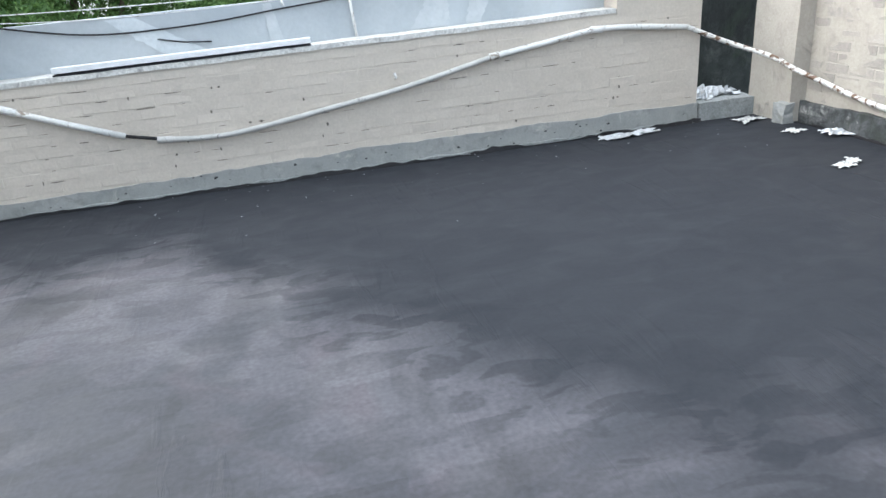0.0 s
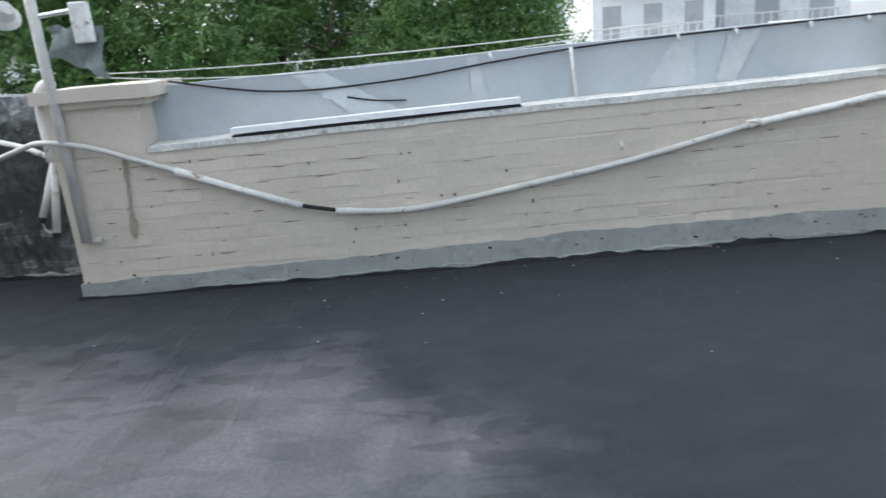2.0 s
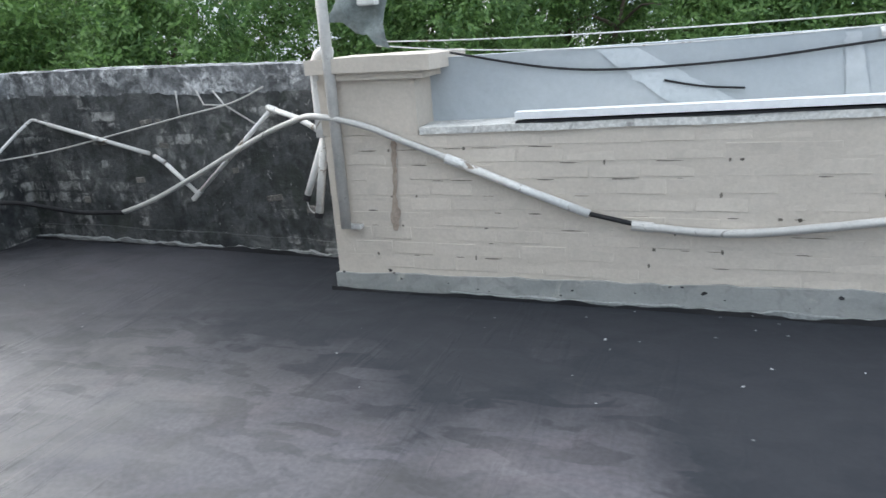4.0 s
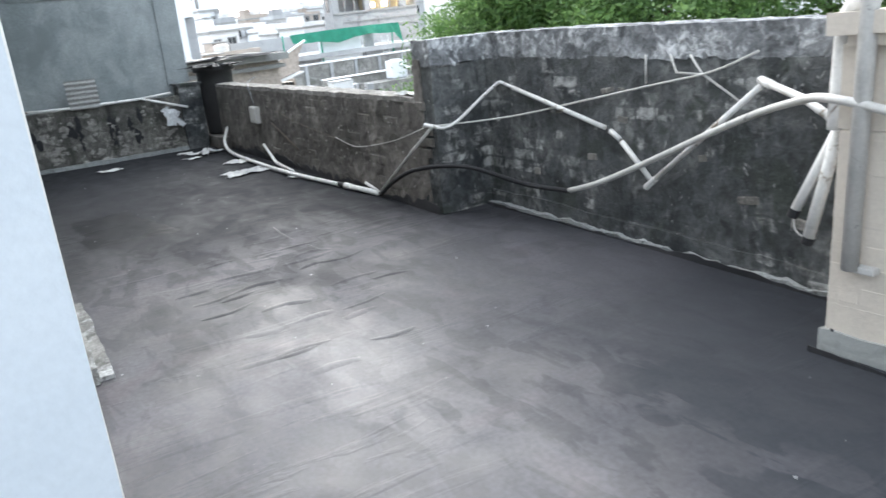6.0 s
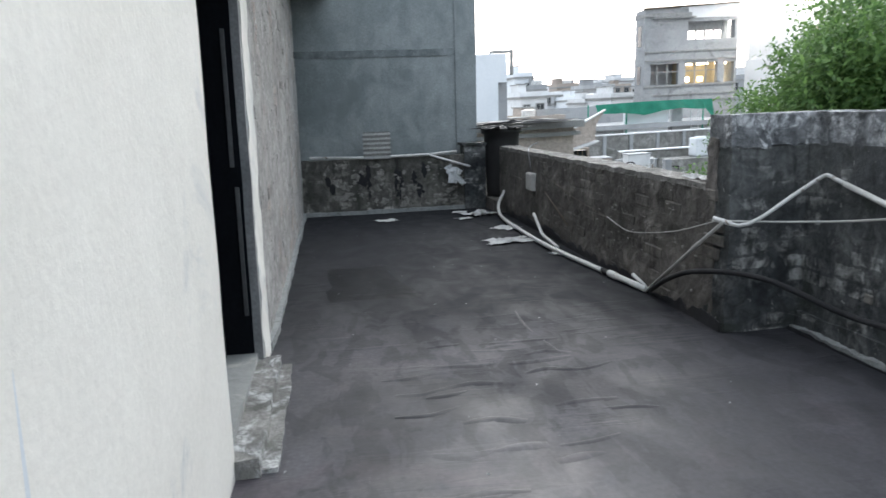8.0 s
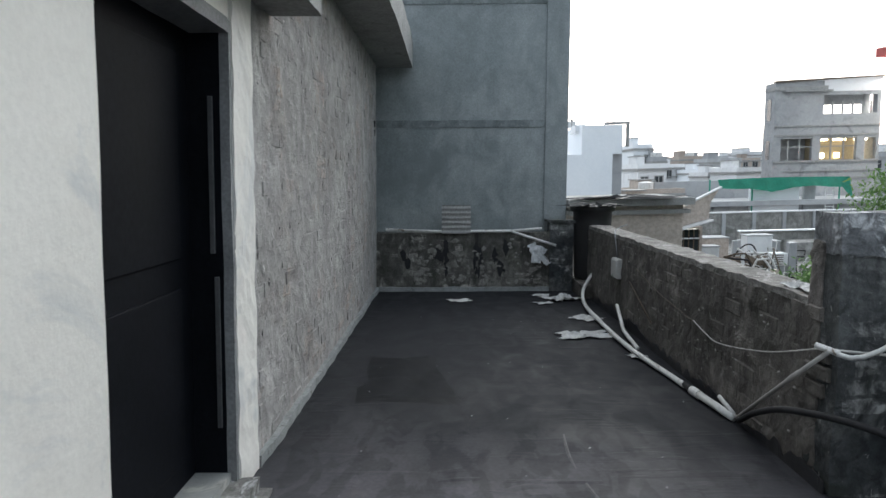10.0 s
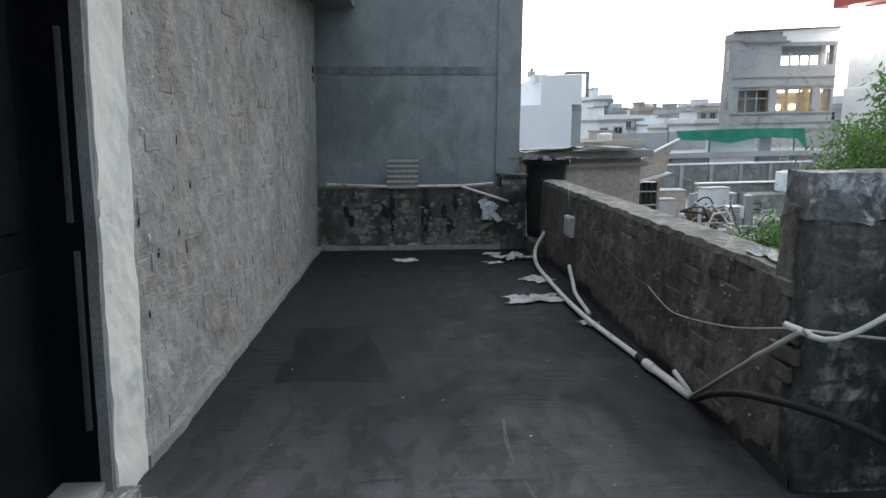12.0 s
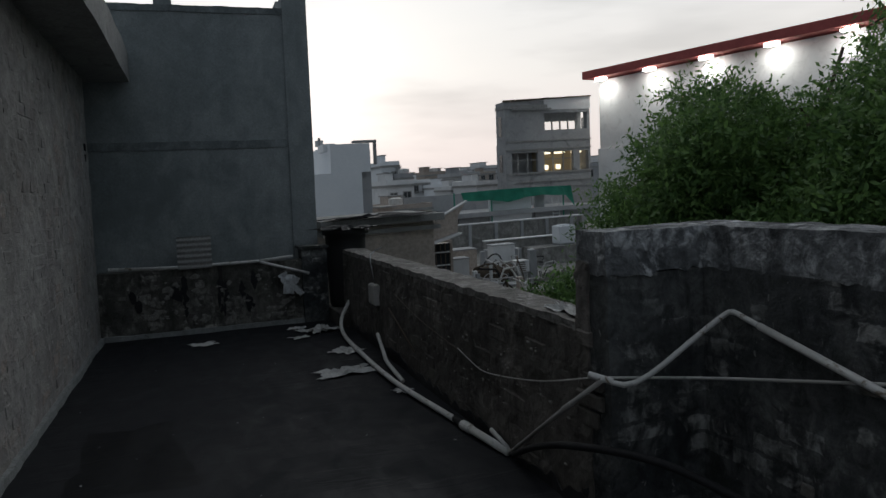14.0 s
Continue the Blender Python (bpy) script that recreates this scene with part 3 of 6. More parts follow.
for x0, x1, c0, c1 in ((-2.89, -2.33, -2.92, -2.22), (2.33, 3.0, 2.2, 3.05)):
    h = 0.0 if x0 < 0 else 0.035
    part("pier", rough_box(x0, NORTH + 0.002, 0.872 + 2 * h, x1, 5.18, 1.165 + h, 0.12, 0.004, x0), BEIGE_PLAIN, parapet)
    part("pier_cap", rough_box(c0 + 0.06, NORTH - 0.03, 1.16 + h, c1 - 0.05, 5.22, 1.20 + h, 0.1, 0.004, x0), BEIGE_PLAIN, parapet)
    part("pier_cap", rough_box(c0, NORTH - 0.06, 1.198 + h, c1, 5.25, 1.275 + h, 0.1, 0.006, x0), BEIGE_PLAIN, parapet)
part("pier_end", rough_box(2.78, NORTH + 0.004, 0.95, 3.10, 5.19, 1.36, 0.1, 0.008, 77), BEIGE_PLAIN, parapet)

# column and opening where the parapet meets the east wall
east = thing("wall_east", "beige painted brick wall with mossy foot", "wall", kind="structure")
part("core", rough_box(EAST + 0.013, -3.6, 0, EAST + 0.25, 4.30, 1.9, 0.07, 0.006, 0, 6.0), SHADED_BEIGE, east)
part("skirting", rough_box(EAST - 0.03, -3.6, -0.02, EAST + 0.03, 4.30, 0.17, 0.09, 0.018, 9), DARK, east, "dark mossy damp skirting")
column = tagged(part("column", rough_box(3.66, 4.29, 0, 4.2, 4.80, 2.6, 0.06, 0.007), SHADED_BEIGE), "smooth beige plastered column in the terrace corner", "column", kind="structure")
part("cement_drip", rough_box(3.60, 4.26, -0.01, 3.70, 4.40, 0.16, 0.03, 0.022, 71, 8.0), SKIRT, column, "rough grey cement smear at the column foot")
sill = tagged(part("sill", rough_box(3.12, 4.72, -0.02, 3.68, 5.2, 0.15, 0.08, 0.01), CEMENT), "rough grey cement sill of the corner opening", "sill", kind="structure")

def ragged(bm, z, depth=0.022, seed=0.0):
    """Lets the lower edge of a cement coat run down unevenly."""
    for v in bm.verts:
        if v.co.z < z:
            v.co.z += 0.35 * depth * noise.noise(Vector((v.co.x * 5, v.co.y * 5, seed))) + depth * 1.3 * noise.noise(Vector((v.co.x * 23, v.co.y * 23, seed)))
    return bm


# recessed dark wall and its pier
dark = thing("wall_recess", "blackened plaster parapet with pale cement cap", "wall", kind="structure")
part("core", rough_box(-6.07, BACK, 0, -2.88, 5.55, 1.07, 0.12, 0.010, 4), DARK, dark)
part("cap", ragged(rough_box(-6.08, BACK - 0.002, 1.06, -2.86, 5.57, 1.235, 0.035, 0.007, 6, 9.0), 1.09), CAP, dark, "weathered pale cement cap")
part("return_pier", rough_box(-6.05, LOW - 0.005, 0, -5.82, BACK + 0.02, 1.06, 0.07, 0.012, 8), DARK, dark)
part("bare_corner", rough_box(-6.062, LOW - 0.012, 0, -5.955, LOW + 0.05, 1.10, 0.035, 0.018, 27, 7.0), BROWN_JOINT, dark, "strip of bare brown brick at the pier corner")
part("return_cap", ragged(rough_box(-6.06, LOW - 0.007, 1.06, -5.815, BACK + 0.02, 1.235, 0.035, 0.007, 9, 9.0), 1.09), CAP, dark, "weathered pale cement cap")
part("toe", rough_box(-5.82, BACK - 0.02, -0.02, -2.88, BACK + 0.03, 0.10, 0.06, 0.016, 12), DARK, dark, "dark cement fillet with ragged edge")
part("mortar_line", rough_box(-5.82, BACK - 0.05, -0.02, -2.88, BACK, 0.016, 0.03, 0.02, 13, 9.0), CEMENT, dark, "ragged pale mortar line")

# low brown brick wall
low = thing("wall_low", "low brown mossy brick parapet with cement coping", "wall", kind="structure")
part("core", rough_box(-11.45, LOW - 0.003, 0, -6.05, 5.05, 0.80, 0.045, 0.014, 5, 7.0), BROWN_JOINT, low)
part("coping", rough_box(-11.45, LOW - 0.004, 0.795, -6.05, 5.06, 0.836, 0.05, 0.011, 7, 8.0), COPING, low, "rough grey-brown cement coping")

# far west parapet with plaster fallen off
far_wall = thing("wall_west", "black stained parapet with patches of bare brick", "wall", kind="structure")
part("core", rough_box(-11.95, SOUTH, 0, WEST, 4.40, 0.73, 0.12, 0.012, 14), FAR_WALL, far_wall)
part("post", rough_box(-11.98, 4.40, 0, WEST + 0.03, 4.69, 0.86, 0.1, 0.008, 15), DARK, far_wall)
part("post_cap", rough_box(-12.0, 4.37, 0.855, WEST + 0.06, 4.72, 0.885, 0.1, 0.006, 16), DARK, far_wall)

# the rooftop room: white east side, north side with the door, bare brick beyond
room = thing("wall_south", "rooftop room wall of white plaster and rough cement-smeared brick", "wall", kind="structure")
part("plaster", rough_box(-4.68, SOUTH - 0.22, 0, CORNER, SOUTH, 2.80, 0.2, 0.004, 21), WHITE_WALL, room, "white limewashed plaster")
part("lintel", rough_box(-5.83, SOUTH - 0.22, 2.04, -4.68, SOUTH, 2.80, 0.2, 0.004, 22), WHITE_WALL, room)
part("jamb_band", rough_box(-6.13, SOUTH - 0.22, 0, -5.83, SOUTH + 0.012, 2.80, 0.05, 0.009, 23, 8.0), WHITE_WALL, room, "white plaster band beside the door")
part("core", rough_box(-11.75, SOUTH - 0.22, 0, -6.13, SOUTH - 0.001, 2.80, 0.045, 0.011, 24, 8.0), ROUGH_JOINT, room)
room_east = tagged(part("wall_room_east", rough_box(CORNER - 0.2, -3.6, 0, CORNER + 0.004, SOUTH - 0.002, 2.80, 0.2, 0.003, 25), BLUE_WALL), "pale blue-grey painted room wall", "wall", kind="structure")
tagged(part("wall_room_south", new_box(-11.75, -0.2, 0, CORNER - 0.2, 0.0, 2.80), WHITE_WALL), "plain white inner wall of the rooftop room", "wall", kind="structure")
tagged(part("wall_room_west", new_box(-11.95, -0.2, 0, -11.75, SOUTH - 0.03, 2.80), ROUGH_JOINT), "rough cement end wall of the room", "wall", kind="structure")
roof = thing("roof", "grey concrete roof slab with rough overhanging edge", "roof", kind="structure")
part("slab", rough_box(-12.0, -0.4, 2.805, CORNER + 0.45, SOUTH + 0.44, 3.14, 0.25, 0.010, 31), CONCRETE, roof)
chajja = tagged(part("door_canopy", rough_box(-6.5, SOUTH - 0.01, 2.22, -4.1, SOUTH + 0.27, 2.30, 0.1, 0.006, 32), CONCRETE), "thin concrete canopy slab above the door", "canopy", kind="structure")

# grey building next door
grey = thing("neighbour_building", "tall blank grey rendered neighbouring building", "building")
part("wall", rough_box(-22.0, -4.0, -7.0, -12.05, 4.38, 3.66, 0.5, 0.008, 41, 0.7), GREY_WALL, grey)
part("pilaster", rough_box(-22.0, 4.36, -7.0, -12.02, 4.645, 3.83, 0.3, 0.006, 42, 0.7), GREY_WALL, grey)

part("construction_joint", rough_box(-12.06, -4.0, 2.06, -12.040, 4.38, 2.15, 0.06, 0.007, 43, 5.0), JOINT_BAND, grey, "darker horizontal joint in the render")
part("parapet_edge", rough_box(-12.06, -4.0, 3.60, -12.036, 4.38, 3.675, 0.06, 0.008, 45, 5.0), JOINT_BAND, grey, "darker weathered top edge")
part("roof_block", rough_box(-12.4, 2.96, 3.65, -12.06, 3.15, 3.74, 0.1, 0.004, 44), GREY_WALL, grey)
ground = tagged(part("ground", new_box(-900, -900, -7.5, 900, 900, -7.0), CONCRETE), "dusty grey ground far below the roof", "ground", kind="structure")


# ---------------------------------------------------------------- pipes and cables on the walls
def pipe(name, points, radius, mat, label, category="pipe", collars=(), bent=False, group=""):
    """A run of pipe with collars slipped on at some of its points."""
    ob = thing(name, label, category, group)
    part("tube", tube(curve_points(points) if bent else points, radius, 12), mat, ob, smooth=True)
    for k in collars:
        p = Vector(points[k])
        q = Vector(points[k + 1 if k + 1 < len(points) else k - 1])
        d = (q - p).normalized() * 0.05
        part("collar", tube([p - d, p + d], radius * 1.22, 12), mat, ob)
    return ob


Y = NORTH - 0.028
pipe("conduit", [(-2.13, Y, 0.735), (-1.80, Y, 0.605), (-1.45, Y, 0.475)], 0.021, PVC, "white plastic conduit with peeling paint along the brick parapet", "pipe", (0,), group="conduit on the parapet")
pipe("cable_sleeve", [(-1.47, Y, 0.48), (-1.18, Y, 0.418)], 0.012, BLACK_HOSE, "bare black cable between two conduit lengths", "cable")
pipe("conduit", [(-1.20, Y, 0.42), (-0.92, Y, 0.398), (-0.63, Y, 0.41), (0.04, Y, 0.505), (0.59, Y, 0.59), (1.28, Y, 0.738)], 0.020, PVC_GREY,
     "long sagging grey-white conduit along the brick parapet", "pipe", (0,), True, "conduit on the parapet")
pipe("conduit", [(1.29, Y, 0.74), (1.73, Y, 0.80), (2.14, Y, 0.855), (2.50, Y, 0.842), (2.96, Y, 0.80)], 0.023, PVC,
     "white plastic conduit with flaking paint near the corner opening", "pipe", (0, 2), True, "conduit on the parapet")
pipe("conduit", [(2.94, Y, 0.803), (3.28, 4.64, 0.655), (3.56, 4.42, 0.53), (3.62, 4.25, 0.455), (3.74, 4.02, 0.355), (3.765, 3.8, 0.30), (3.77, 3.4, 0.245), (3.77, 2.6, 0.20)], 0.020, FLAKING,
     "white conduit with rust-brown flakes across the corner opening", "pipe", (), True, "conduit on the parapet")

# zigzag conduit on the dark wall
W = BACK - 0.035
pipe("conduit", [(-6.76, 4.79, 0.03), (-6.1, 4.785, 0.46), (-5.78, 4.775, 0.655)], 0.0105, PVC_GREY, "thin dirty conduit rising from the floor against brick", "pipe", (1,), group="zigzag conduit")
pipe("conduit", [(-5.80, 4.775, 0.657), (-5.735, 4.84, 0.635), (-5.69, 4.93, 0.675), (-5.65, 5.10, 0.80), (-5.635, W - 0.02, 0.885), (-5.60, W, 0.903), (-5.54, W, 0.889), (-5.44, W, 0.864)], 0.0110, PVC, "white conduit bent round the wall end", "pipe", (0,), True, "zigzag conduit")
pipe("conduit", [(-5.46, W, 0.868), (-4.58, W, 0.66)], 0.0148, PVC, "straight white conduit sloping down the dark wall", "pipe", (), group="zigzag conduit")
pipe("conduit", [(-4.54, W, 0.645), (-4.46, W, 0.60)], 0.0155, PVC, "short broken length of white conduit", "pipe", group="zigzag conduit")
pipe("conduit", [(-4.45, W, 0.59), (-4.22, W, 0.385)], 0.0155, PVC, "white conduit ending in a sharp bend", "pipe", group="zigzag conduit")
pipe("conduit", [(-4.23, W, 0.375), (-3.505, 5.22, 0.97)], 0.0155, PVC, "straight white conduit rising across the dark wall", "pipe", (0,), group="zigzag conduit")
pipe("conduit", [(-3.50, 5.21, 0.965), (-3.22, 5.06, 0.925), (-3.0, 4.90, 0.88)], 0.0175, PVC, "white conduit running to the pier", "pipe", (0,), group="zigzag conduit")
hang = pipe("hanging_pipe", [(-2.97, 4.92, 0.88), (-3.11, 4.86, 0.50)], 0.020, PVC, "loose white pipe end hanging beside the pier", "pipe", group="hanging pipes")
part("black_tape", tube([(-3.106, 4.862, 0.512), (-3.118, 4.858, 0.478)], 0.0225, 12), BLACK_HOSE, hang, "black tape band")
part("wire", tube(curve_points([(-3.115, 4.86, 0.48), (-3.10, 4.86, 0.42), (-3.06, 4.86, 0.40)], 0.02), 0.004, 6), PVC_GREY, hang)
hang2 = pipe("hanging_pipe", [(-2.935, 4.86, 0.92), (-3.03, 4.84, 0.41)], 0.024, PVC, "thicker loose white pipe hanging beside the pier", "pipe", group="hanging pipes")
part("open_end", tube([(-3.029, 4.84, 0.415), (-3.037, 4.838, 0.385)], 0.025, 12), BLACK_HOSE, hang2, "black open pipe end")

# hose that leaves the floor, crosses the dark wall and reaches the parapet
pipe("hose", [(-6.72, 4.79, 0.03), (-6.35, 4.73, 0.20), (-5.95, 4.72, 0.34), (-5.55, 4.88, 0.375), (-5.22, 5.12, 0.25), (-4.86, 5.21, 0.235)], 0.016, BLACK_HOSE,
     "black rubber hose arching over the floor by the wall", "hose", (), True)
pipe("hose", [(-4.88, 5.21, 0.235), (-4.6, 5.20, 0.33), (-4.24, 5.19, 0.49), (-3.56, 5.09, 0.80), (-3.16, 4.90, 0.935), (-2.9, 4.70, 0.985), (-2.62, 4.70, 0.93), (-2.42, 4.71, 0.85), (-2.12, Y, 0.735)], 0.017, PVC_GREY,
     "dusty grey hose draped over the dark wall and pier", "hose", (), True)
pipe("cable", [(-9.1, 4.805, 0.60), (-8.4, 4.80, 0.50), (-7.58, 4.802, 0.43)], 0.0025, BARK, "thin rusty wire sagging along the low wall", "wire", (), True)
pipe("cable", [(-7.6, 4.815, 0.43), (-7.35, 4.805, 0.40), (-7.07, 4.80, 0.39), (-6.41, 4.79, 0.50), (-5.84, 4.76, 0.65)], 0.0032, PVC_GREY,
     "thin dusty cable sagging along the low wall", "cable", (), True)
pipe("cable", [(-5.84, 4.76, 0.65), (-5.6, 5.1, 0.66), (-5.2, 5.25, 0.72), (-4.25, 5.26, 0.915), (-3.84, 5.26, 1.0), (-3.58, 5.262, 1.10)], 0.006, PVC_GREY,
     "thin grey cable rising across the dark wall", "cable", (), True)
for pts in ([(-4.28, W + 0.02, 1.08), (-4.28, W + 0.02, 0.925)], [(-4.11, W + 0.02, 1.08), (-4.07, W + 0.02, 0.99), (-3.9, W + 0.01, 0.985)], [(-3.98, W + 0.02, 1.08), (-3.9, W + 0.01, 0.99), (-3.67, W, 0.865)]):
    pipe("wire", pts, 0.006, PVC_GREY, "short grey wire hanging from the wall cap", "wire", group="hanging wires")

# mast strapped to the pier, with a bent vent pipe and small aerials
FADED = material("faded_green_grey_cloth", [(0.17, 0.20, 0.20), (0.24, 0.27, 0.265)], 6, 60, (0.8, 0.95), 0.2)
mast = thing("aerial_mast", "grey galvanised mast strapped to the pier with small aerials", "mast")
part("pole", tube([(-2.785, 4.70, 0.37), (-2.785, 4.70, 2.35)], 0.030, 14), PVC_GREY, mast, smooth=True)
part("foot_plate", new_box(-2.82, 4.70, 0.36, -2.70, 4.745, 0.385, 0.005), PVC_GREY, mast)
part("bracket", tube([(-2.785, 4.70, 1.68), (-2.55, 4.70, 1.70)], 0.014, 8), STEEL, mast)
ant = part("aerial_panel", new_box(-2.57, 4.66, 1.52, -2.47, 4.72, 1.74, 0.012), PVC, mast, "white plastic aerial panel")
part("aerial_dish", tube([(-2.96, 4.70, 1.70), (-2.94, 4.68, 1.72), (-2.90, 4.66, 1.74)], lambda t: 0.10 - 0.06 * t, 16), PVC_GREY, mast, "small pale dish")
tarp = bmesh.new()
rows = [[tarp.verts.new((-2.74 + 0.30 * i / 6, 4.72 + 0.05 * math.sin(i * 1.3 + j), 1.62 - 0.30 * j / 5 * (0.55 + 0.45 * i / 6) + 0.02 * math.sin(i * 2.0))) for i in range(7)] for j in range(6)]
for a, b in zip(rows, rows[1:]):
    for i in range(6):
        tarp.faces.new([a[i], a[i + 1], b[i + 1], b[i]])
part("flag_cloth", tarp, FADED, mast, "faded dark grey cloth tied to the mast", smooth=True)
pipe("vent_pipe", [(-2.925, 4.80, 0.86), (-2.92, 4.80, 1.10), (-2.91, 4.79, 1.22), (-2.87, 4.77, 1.295), (-2.80, 4.75, 1.32)], 0.036, PVC,
     "white vent pipe bent over the pier top", "pipe", (), True)

# metal channel and odds and ends on the parapet ledge
rail = thing("metal_channel", "silver galvanised channel lying along the parapet ledge", "metal channel")
bm = bmesh.new()
for y0, y1, z0, z1 in ((-0.025, 0.05, 0.046, 0.05), (-0.027, -0.023, 0.016, 0.05), (0.048, 0.052, 0.0, 0.05)):
    box(bm, -0.86, y0, z0, 0.86, y1, z1)
ob = part("channel", bm, BRIGHT_STEEL, rail)
# black strip draws the shade below the channel
part("under_strip", new_box(-0.86, -0.022, -0.004, 0.86, 0.044, 0.006), BLACK_HOSE, rail, "dark strip painting the shade under the channel")
rail.matrix_basis = pose(-0.95, NORTH + 0.012, 0.940, 0, -1.15, 0)
pipe("cable", [(-2.2, 4.945, 1.265), (-1.84, 4.955, 1.19), (-1.56, 4.955, 1.15), (-1.25, 4.955, 1.14), (-0.75, 4.955, 1.16), (-0.24, 4.955, 1.21), (0.32, 4.955, 1.255), (0.9, 4.955, 1.275), (1.67, 4.955, 1.29), (2.25, 4.955, 1.30)], 0.006, BLACK_HOSE,
     "black cable drooping across the grey panel", "cable", (), True)
pipe("cable", [(-1.13, 4.955, 1.08), (-0.96, 4.955, 1.045), (-0.77, 4.955, 1.03)], 0.005, BLACK_HOSE, "loose end of black cable on the panel", "cable", (), True)
for x in (-0.24, 0.9, 1.25, 1.7, 2.05):
    pipe("cable_clip", [(x, 4.95, 1.27 + 0.012 * x), (x + 0.01, 4.95, 1.23 + 0.012 * x)], 0.009, PVC, "small white cable clip on the panel", "cable clip", group="cable clips")
for z, dip in ((1.345, 0.02), (1.325, 0.05)):
    pipe("cable", [(-2.55, 4.80, z), (-2.1, 4.90, z - dip), (-1.4, 4.965, z - 1.6 * dip), (-0.4, 4.97, z - 1.2 * dip), (0.9, 4.97, z + 0.01)], 0.0035, PVC, "thin white cable strung along the panel top", "cable", (), True, "white cables")
pipe("stick", [(0.25, 4.94, 1.26), (0.275, 4.93, 0.965)], 0.011, PVC, "thin white stick leaning on the grey panel", "stick")
bm, ring = bmesh.new(), []
for k in range(19):
    t = k / 18
    x, z = -2.47 - 0.035 * t + 0.012 * noise.noise(Vector((k * 0.6, 0, 2))), 0.85 - 0.50 * t
    w = 0.010 + 0.018 * abs(noise.noise(Vector((k * 0.45, 1, 7)))) + 0.016 * max(0.0, 1 - abs(t - 0.85) * 6)
    ring.append([bm.verts.new((x - w, NORTH - 0.0045, z)), bm.verts.new((x + w, NORTH - 0.0045, z))])
for p, q in zip(ring, ring[1:]):
    bm.faces.new([p[0], q[0], q[1], p[1]])
RUN = material("rust_run", [(0.26, 0.205, 0.165), (0.36, 0.30, 0.25), (0.22, 0.17, 0.13)], 14, 60, (0.8, 0.95), 0.3)
part("rust_run", bm, RUN, parapet, "brown rust run down the painted brick")
pipe("hook", [(0.50, NORTH + 0.002, 0.66), (0.50, NORTH - 0.03, 0.66), (0.49, NORTH - 0.035, 0.70)], 0.010, PVC, "small white hook in the brick", "hook")

# pipe on the floor along the low wall
pipe("floor_pipe", [(-11.20, 4.83, 0.27), (-11.13, 4.79, 0.235), (-10.9, 4.68, 0.13), (-10.5, 4.62, 0.05), (-9.75, 4.60, 0.034), (-8.5, 4.61, 0.034), (-7.43, 4.72, 0.026)], 0.0195, PVC,
     "long white drain pipe lying on the roof", "pipe", (4,), True, "floor pipes")
pipe("floor_pipe", [(-7.24, 4.725, 0.036), (-6.78, 4.785, 0.028)], 0.0235, PVC, "short dirty white pipe lying by the wall", "pipe", (0,), group="floor pipes")
pipe("hose", [(-7.44, 4.722, 0.03), (-7.22, 4.727, 0.03)], 0.022, BLACK_HOSE, "black hose joining two floor pipes", "hose")
pipe("floor_pipe", [(-9.46, 4.73, 0.21), (-9.12, 4.70, 0.10), (-8.98, 4.69, 0.062), (-8.45, 4.67, 0.035)], 0.016, PVC, "thin white pipe leaning on the floor pipe", "pipe", (), True, "floor pipes")
pipe("floor_pipe", [(-6.98, 4.775, 0.09), (-6.8, 4.79, 0.045)], 0.013, PVC, "short grey pipe offcut by the wall", "pipe", (), group="floor pipes")
pipe("stick", [(-9.25, 4.79, 0.46), (-8.55, 4.80, 0.22)], 0.006, BARK, "thin dry twig against the low wall", "stick")

# ---------------------------------------------------------------- the far corner
ledge = tagged(part("corner_step", rough_box(-11.95, 4.70, 0, -11.10, 5.06, 0.15, 0.08, 0.012, 51), BROWN_BRICK), "low brown brick step in the roof corner", "step", kind="structure")
drum = thing("drum", "black plastic drum in the roof corner", "drum")
bm = bmesh.new()
prof = ((0.0, 0.155), (0.205, 0.155), (0.215, 0.20), (0.225, 0.55), (0.235, 0.85), (0.24, 0.99), (0.275, 1.0), (0.28, 1.055), (0.25, 1.07), (0.24, 1.02), (0.0, 1.0))
rings = []
for r, z in prof:
    rings.append([bm.verts.new((-11.75 + r * math.cos(a) * 1.0, 4.93 + r * math.sin(a), z)) for a in (2 * math.pi * k / 28 for k in range(28))])
for a, b in zip(rings, rings[1:]):
    for k in range(28):
        bm.faces.new([a[k], a[(k + 1) % 28], b[(k + 1) % 28], b[k]])
bmesh.ops.remove_doubles(bm, verts=bm.verts, dist=1e-5)
part("body", bm, BLACK_PLASTIC, drum, smooth=True)
for p in ([(-11.52, 4.86, 0.72), (-11.50, 4.93, 0.60), (-11.49, 4.90, 0.52)], [(-11.52, 4.98, 0.78), (-11.49, 5.02, 0.66), (-11.44, 5.0, 0.50)]):
    part("cord", tube(curve_points(p, 0.02), 0.008, 6), PVC_GREY, drum, "frayed pale cord")
jbox = thing("junction_box", "pale plastic junction box on the low wall", "junction box")
part("body", new_box(-9.95, LOW - 0.05, 0.42, -9.72, LOW + 0.01, 0.61, 0.01), PVC_GREY, jbox)
part("lid", new_box(-9.94, LOW - 0.058, 0.43, -9.73, LOW - 0.046, 0.60, 0.006), PVC_GREY, jbox)
pipe("cable", [(-9.83, LOW - 0.02, 0.60), (-9.86, LOW - 0.03, 0.74), (-9.95, LOW - 0.02, 0.88), (-10.05, LOW + 0.12, 0.93)], 0.005, CAP, "white cable rising over the low wall", "cable", (), True)

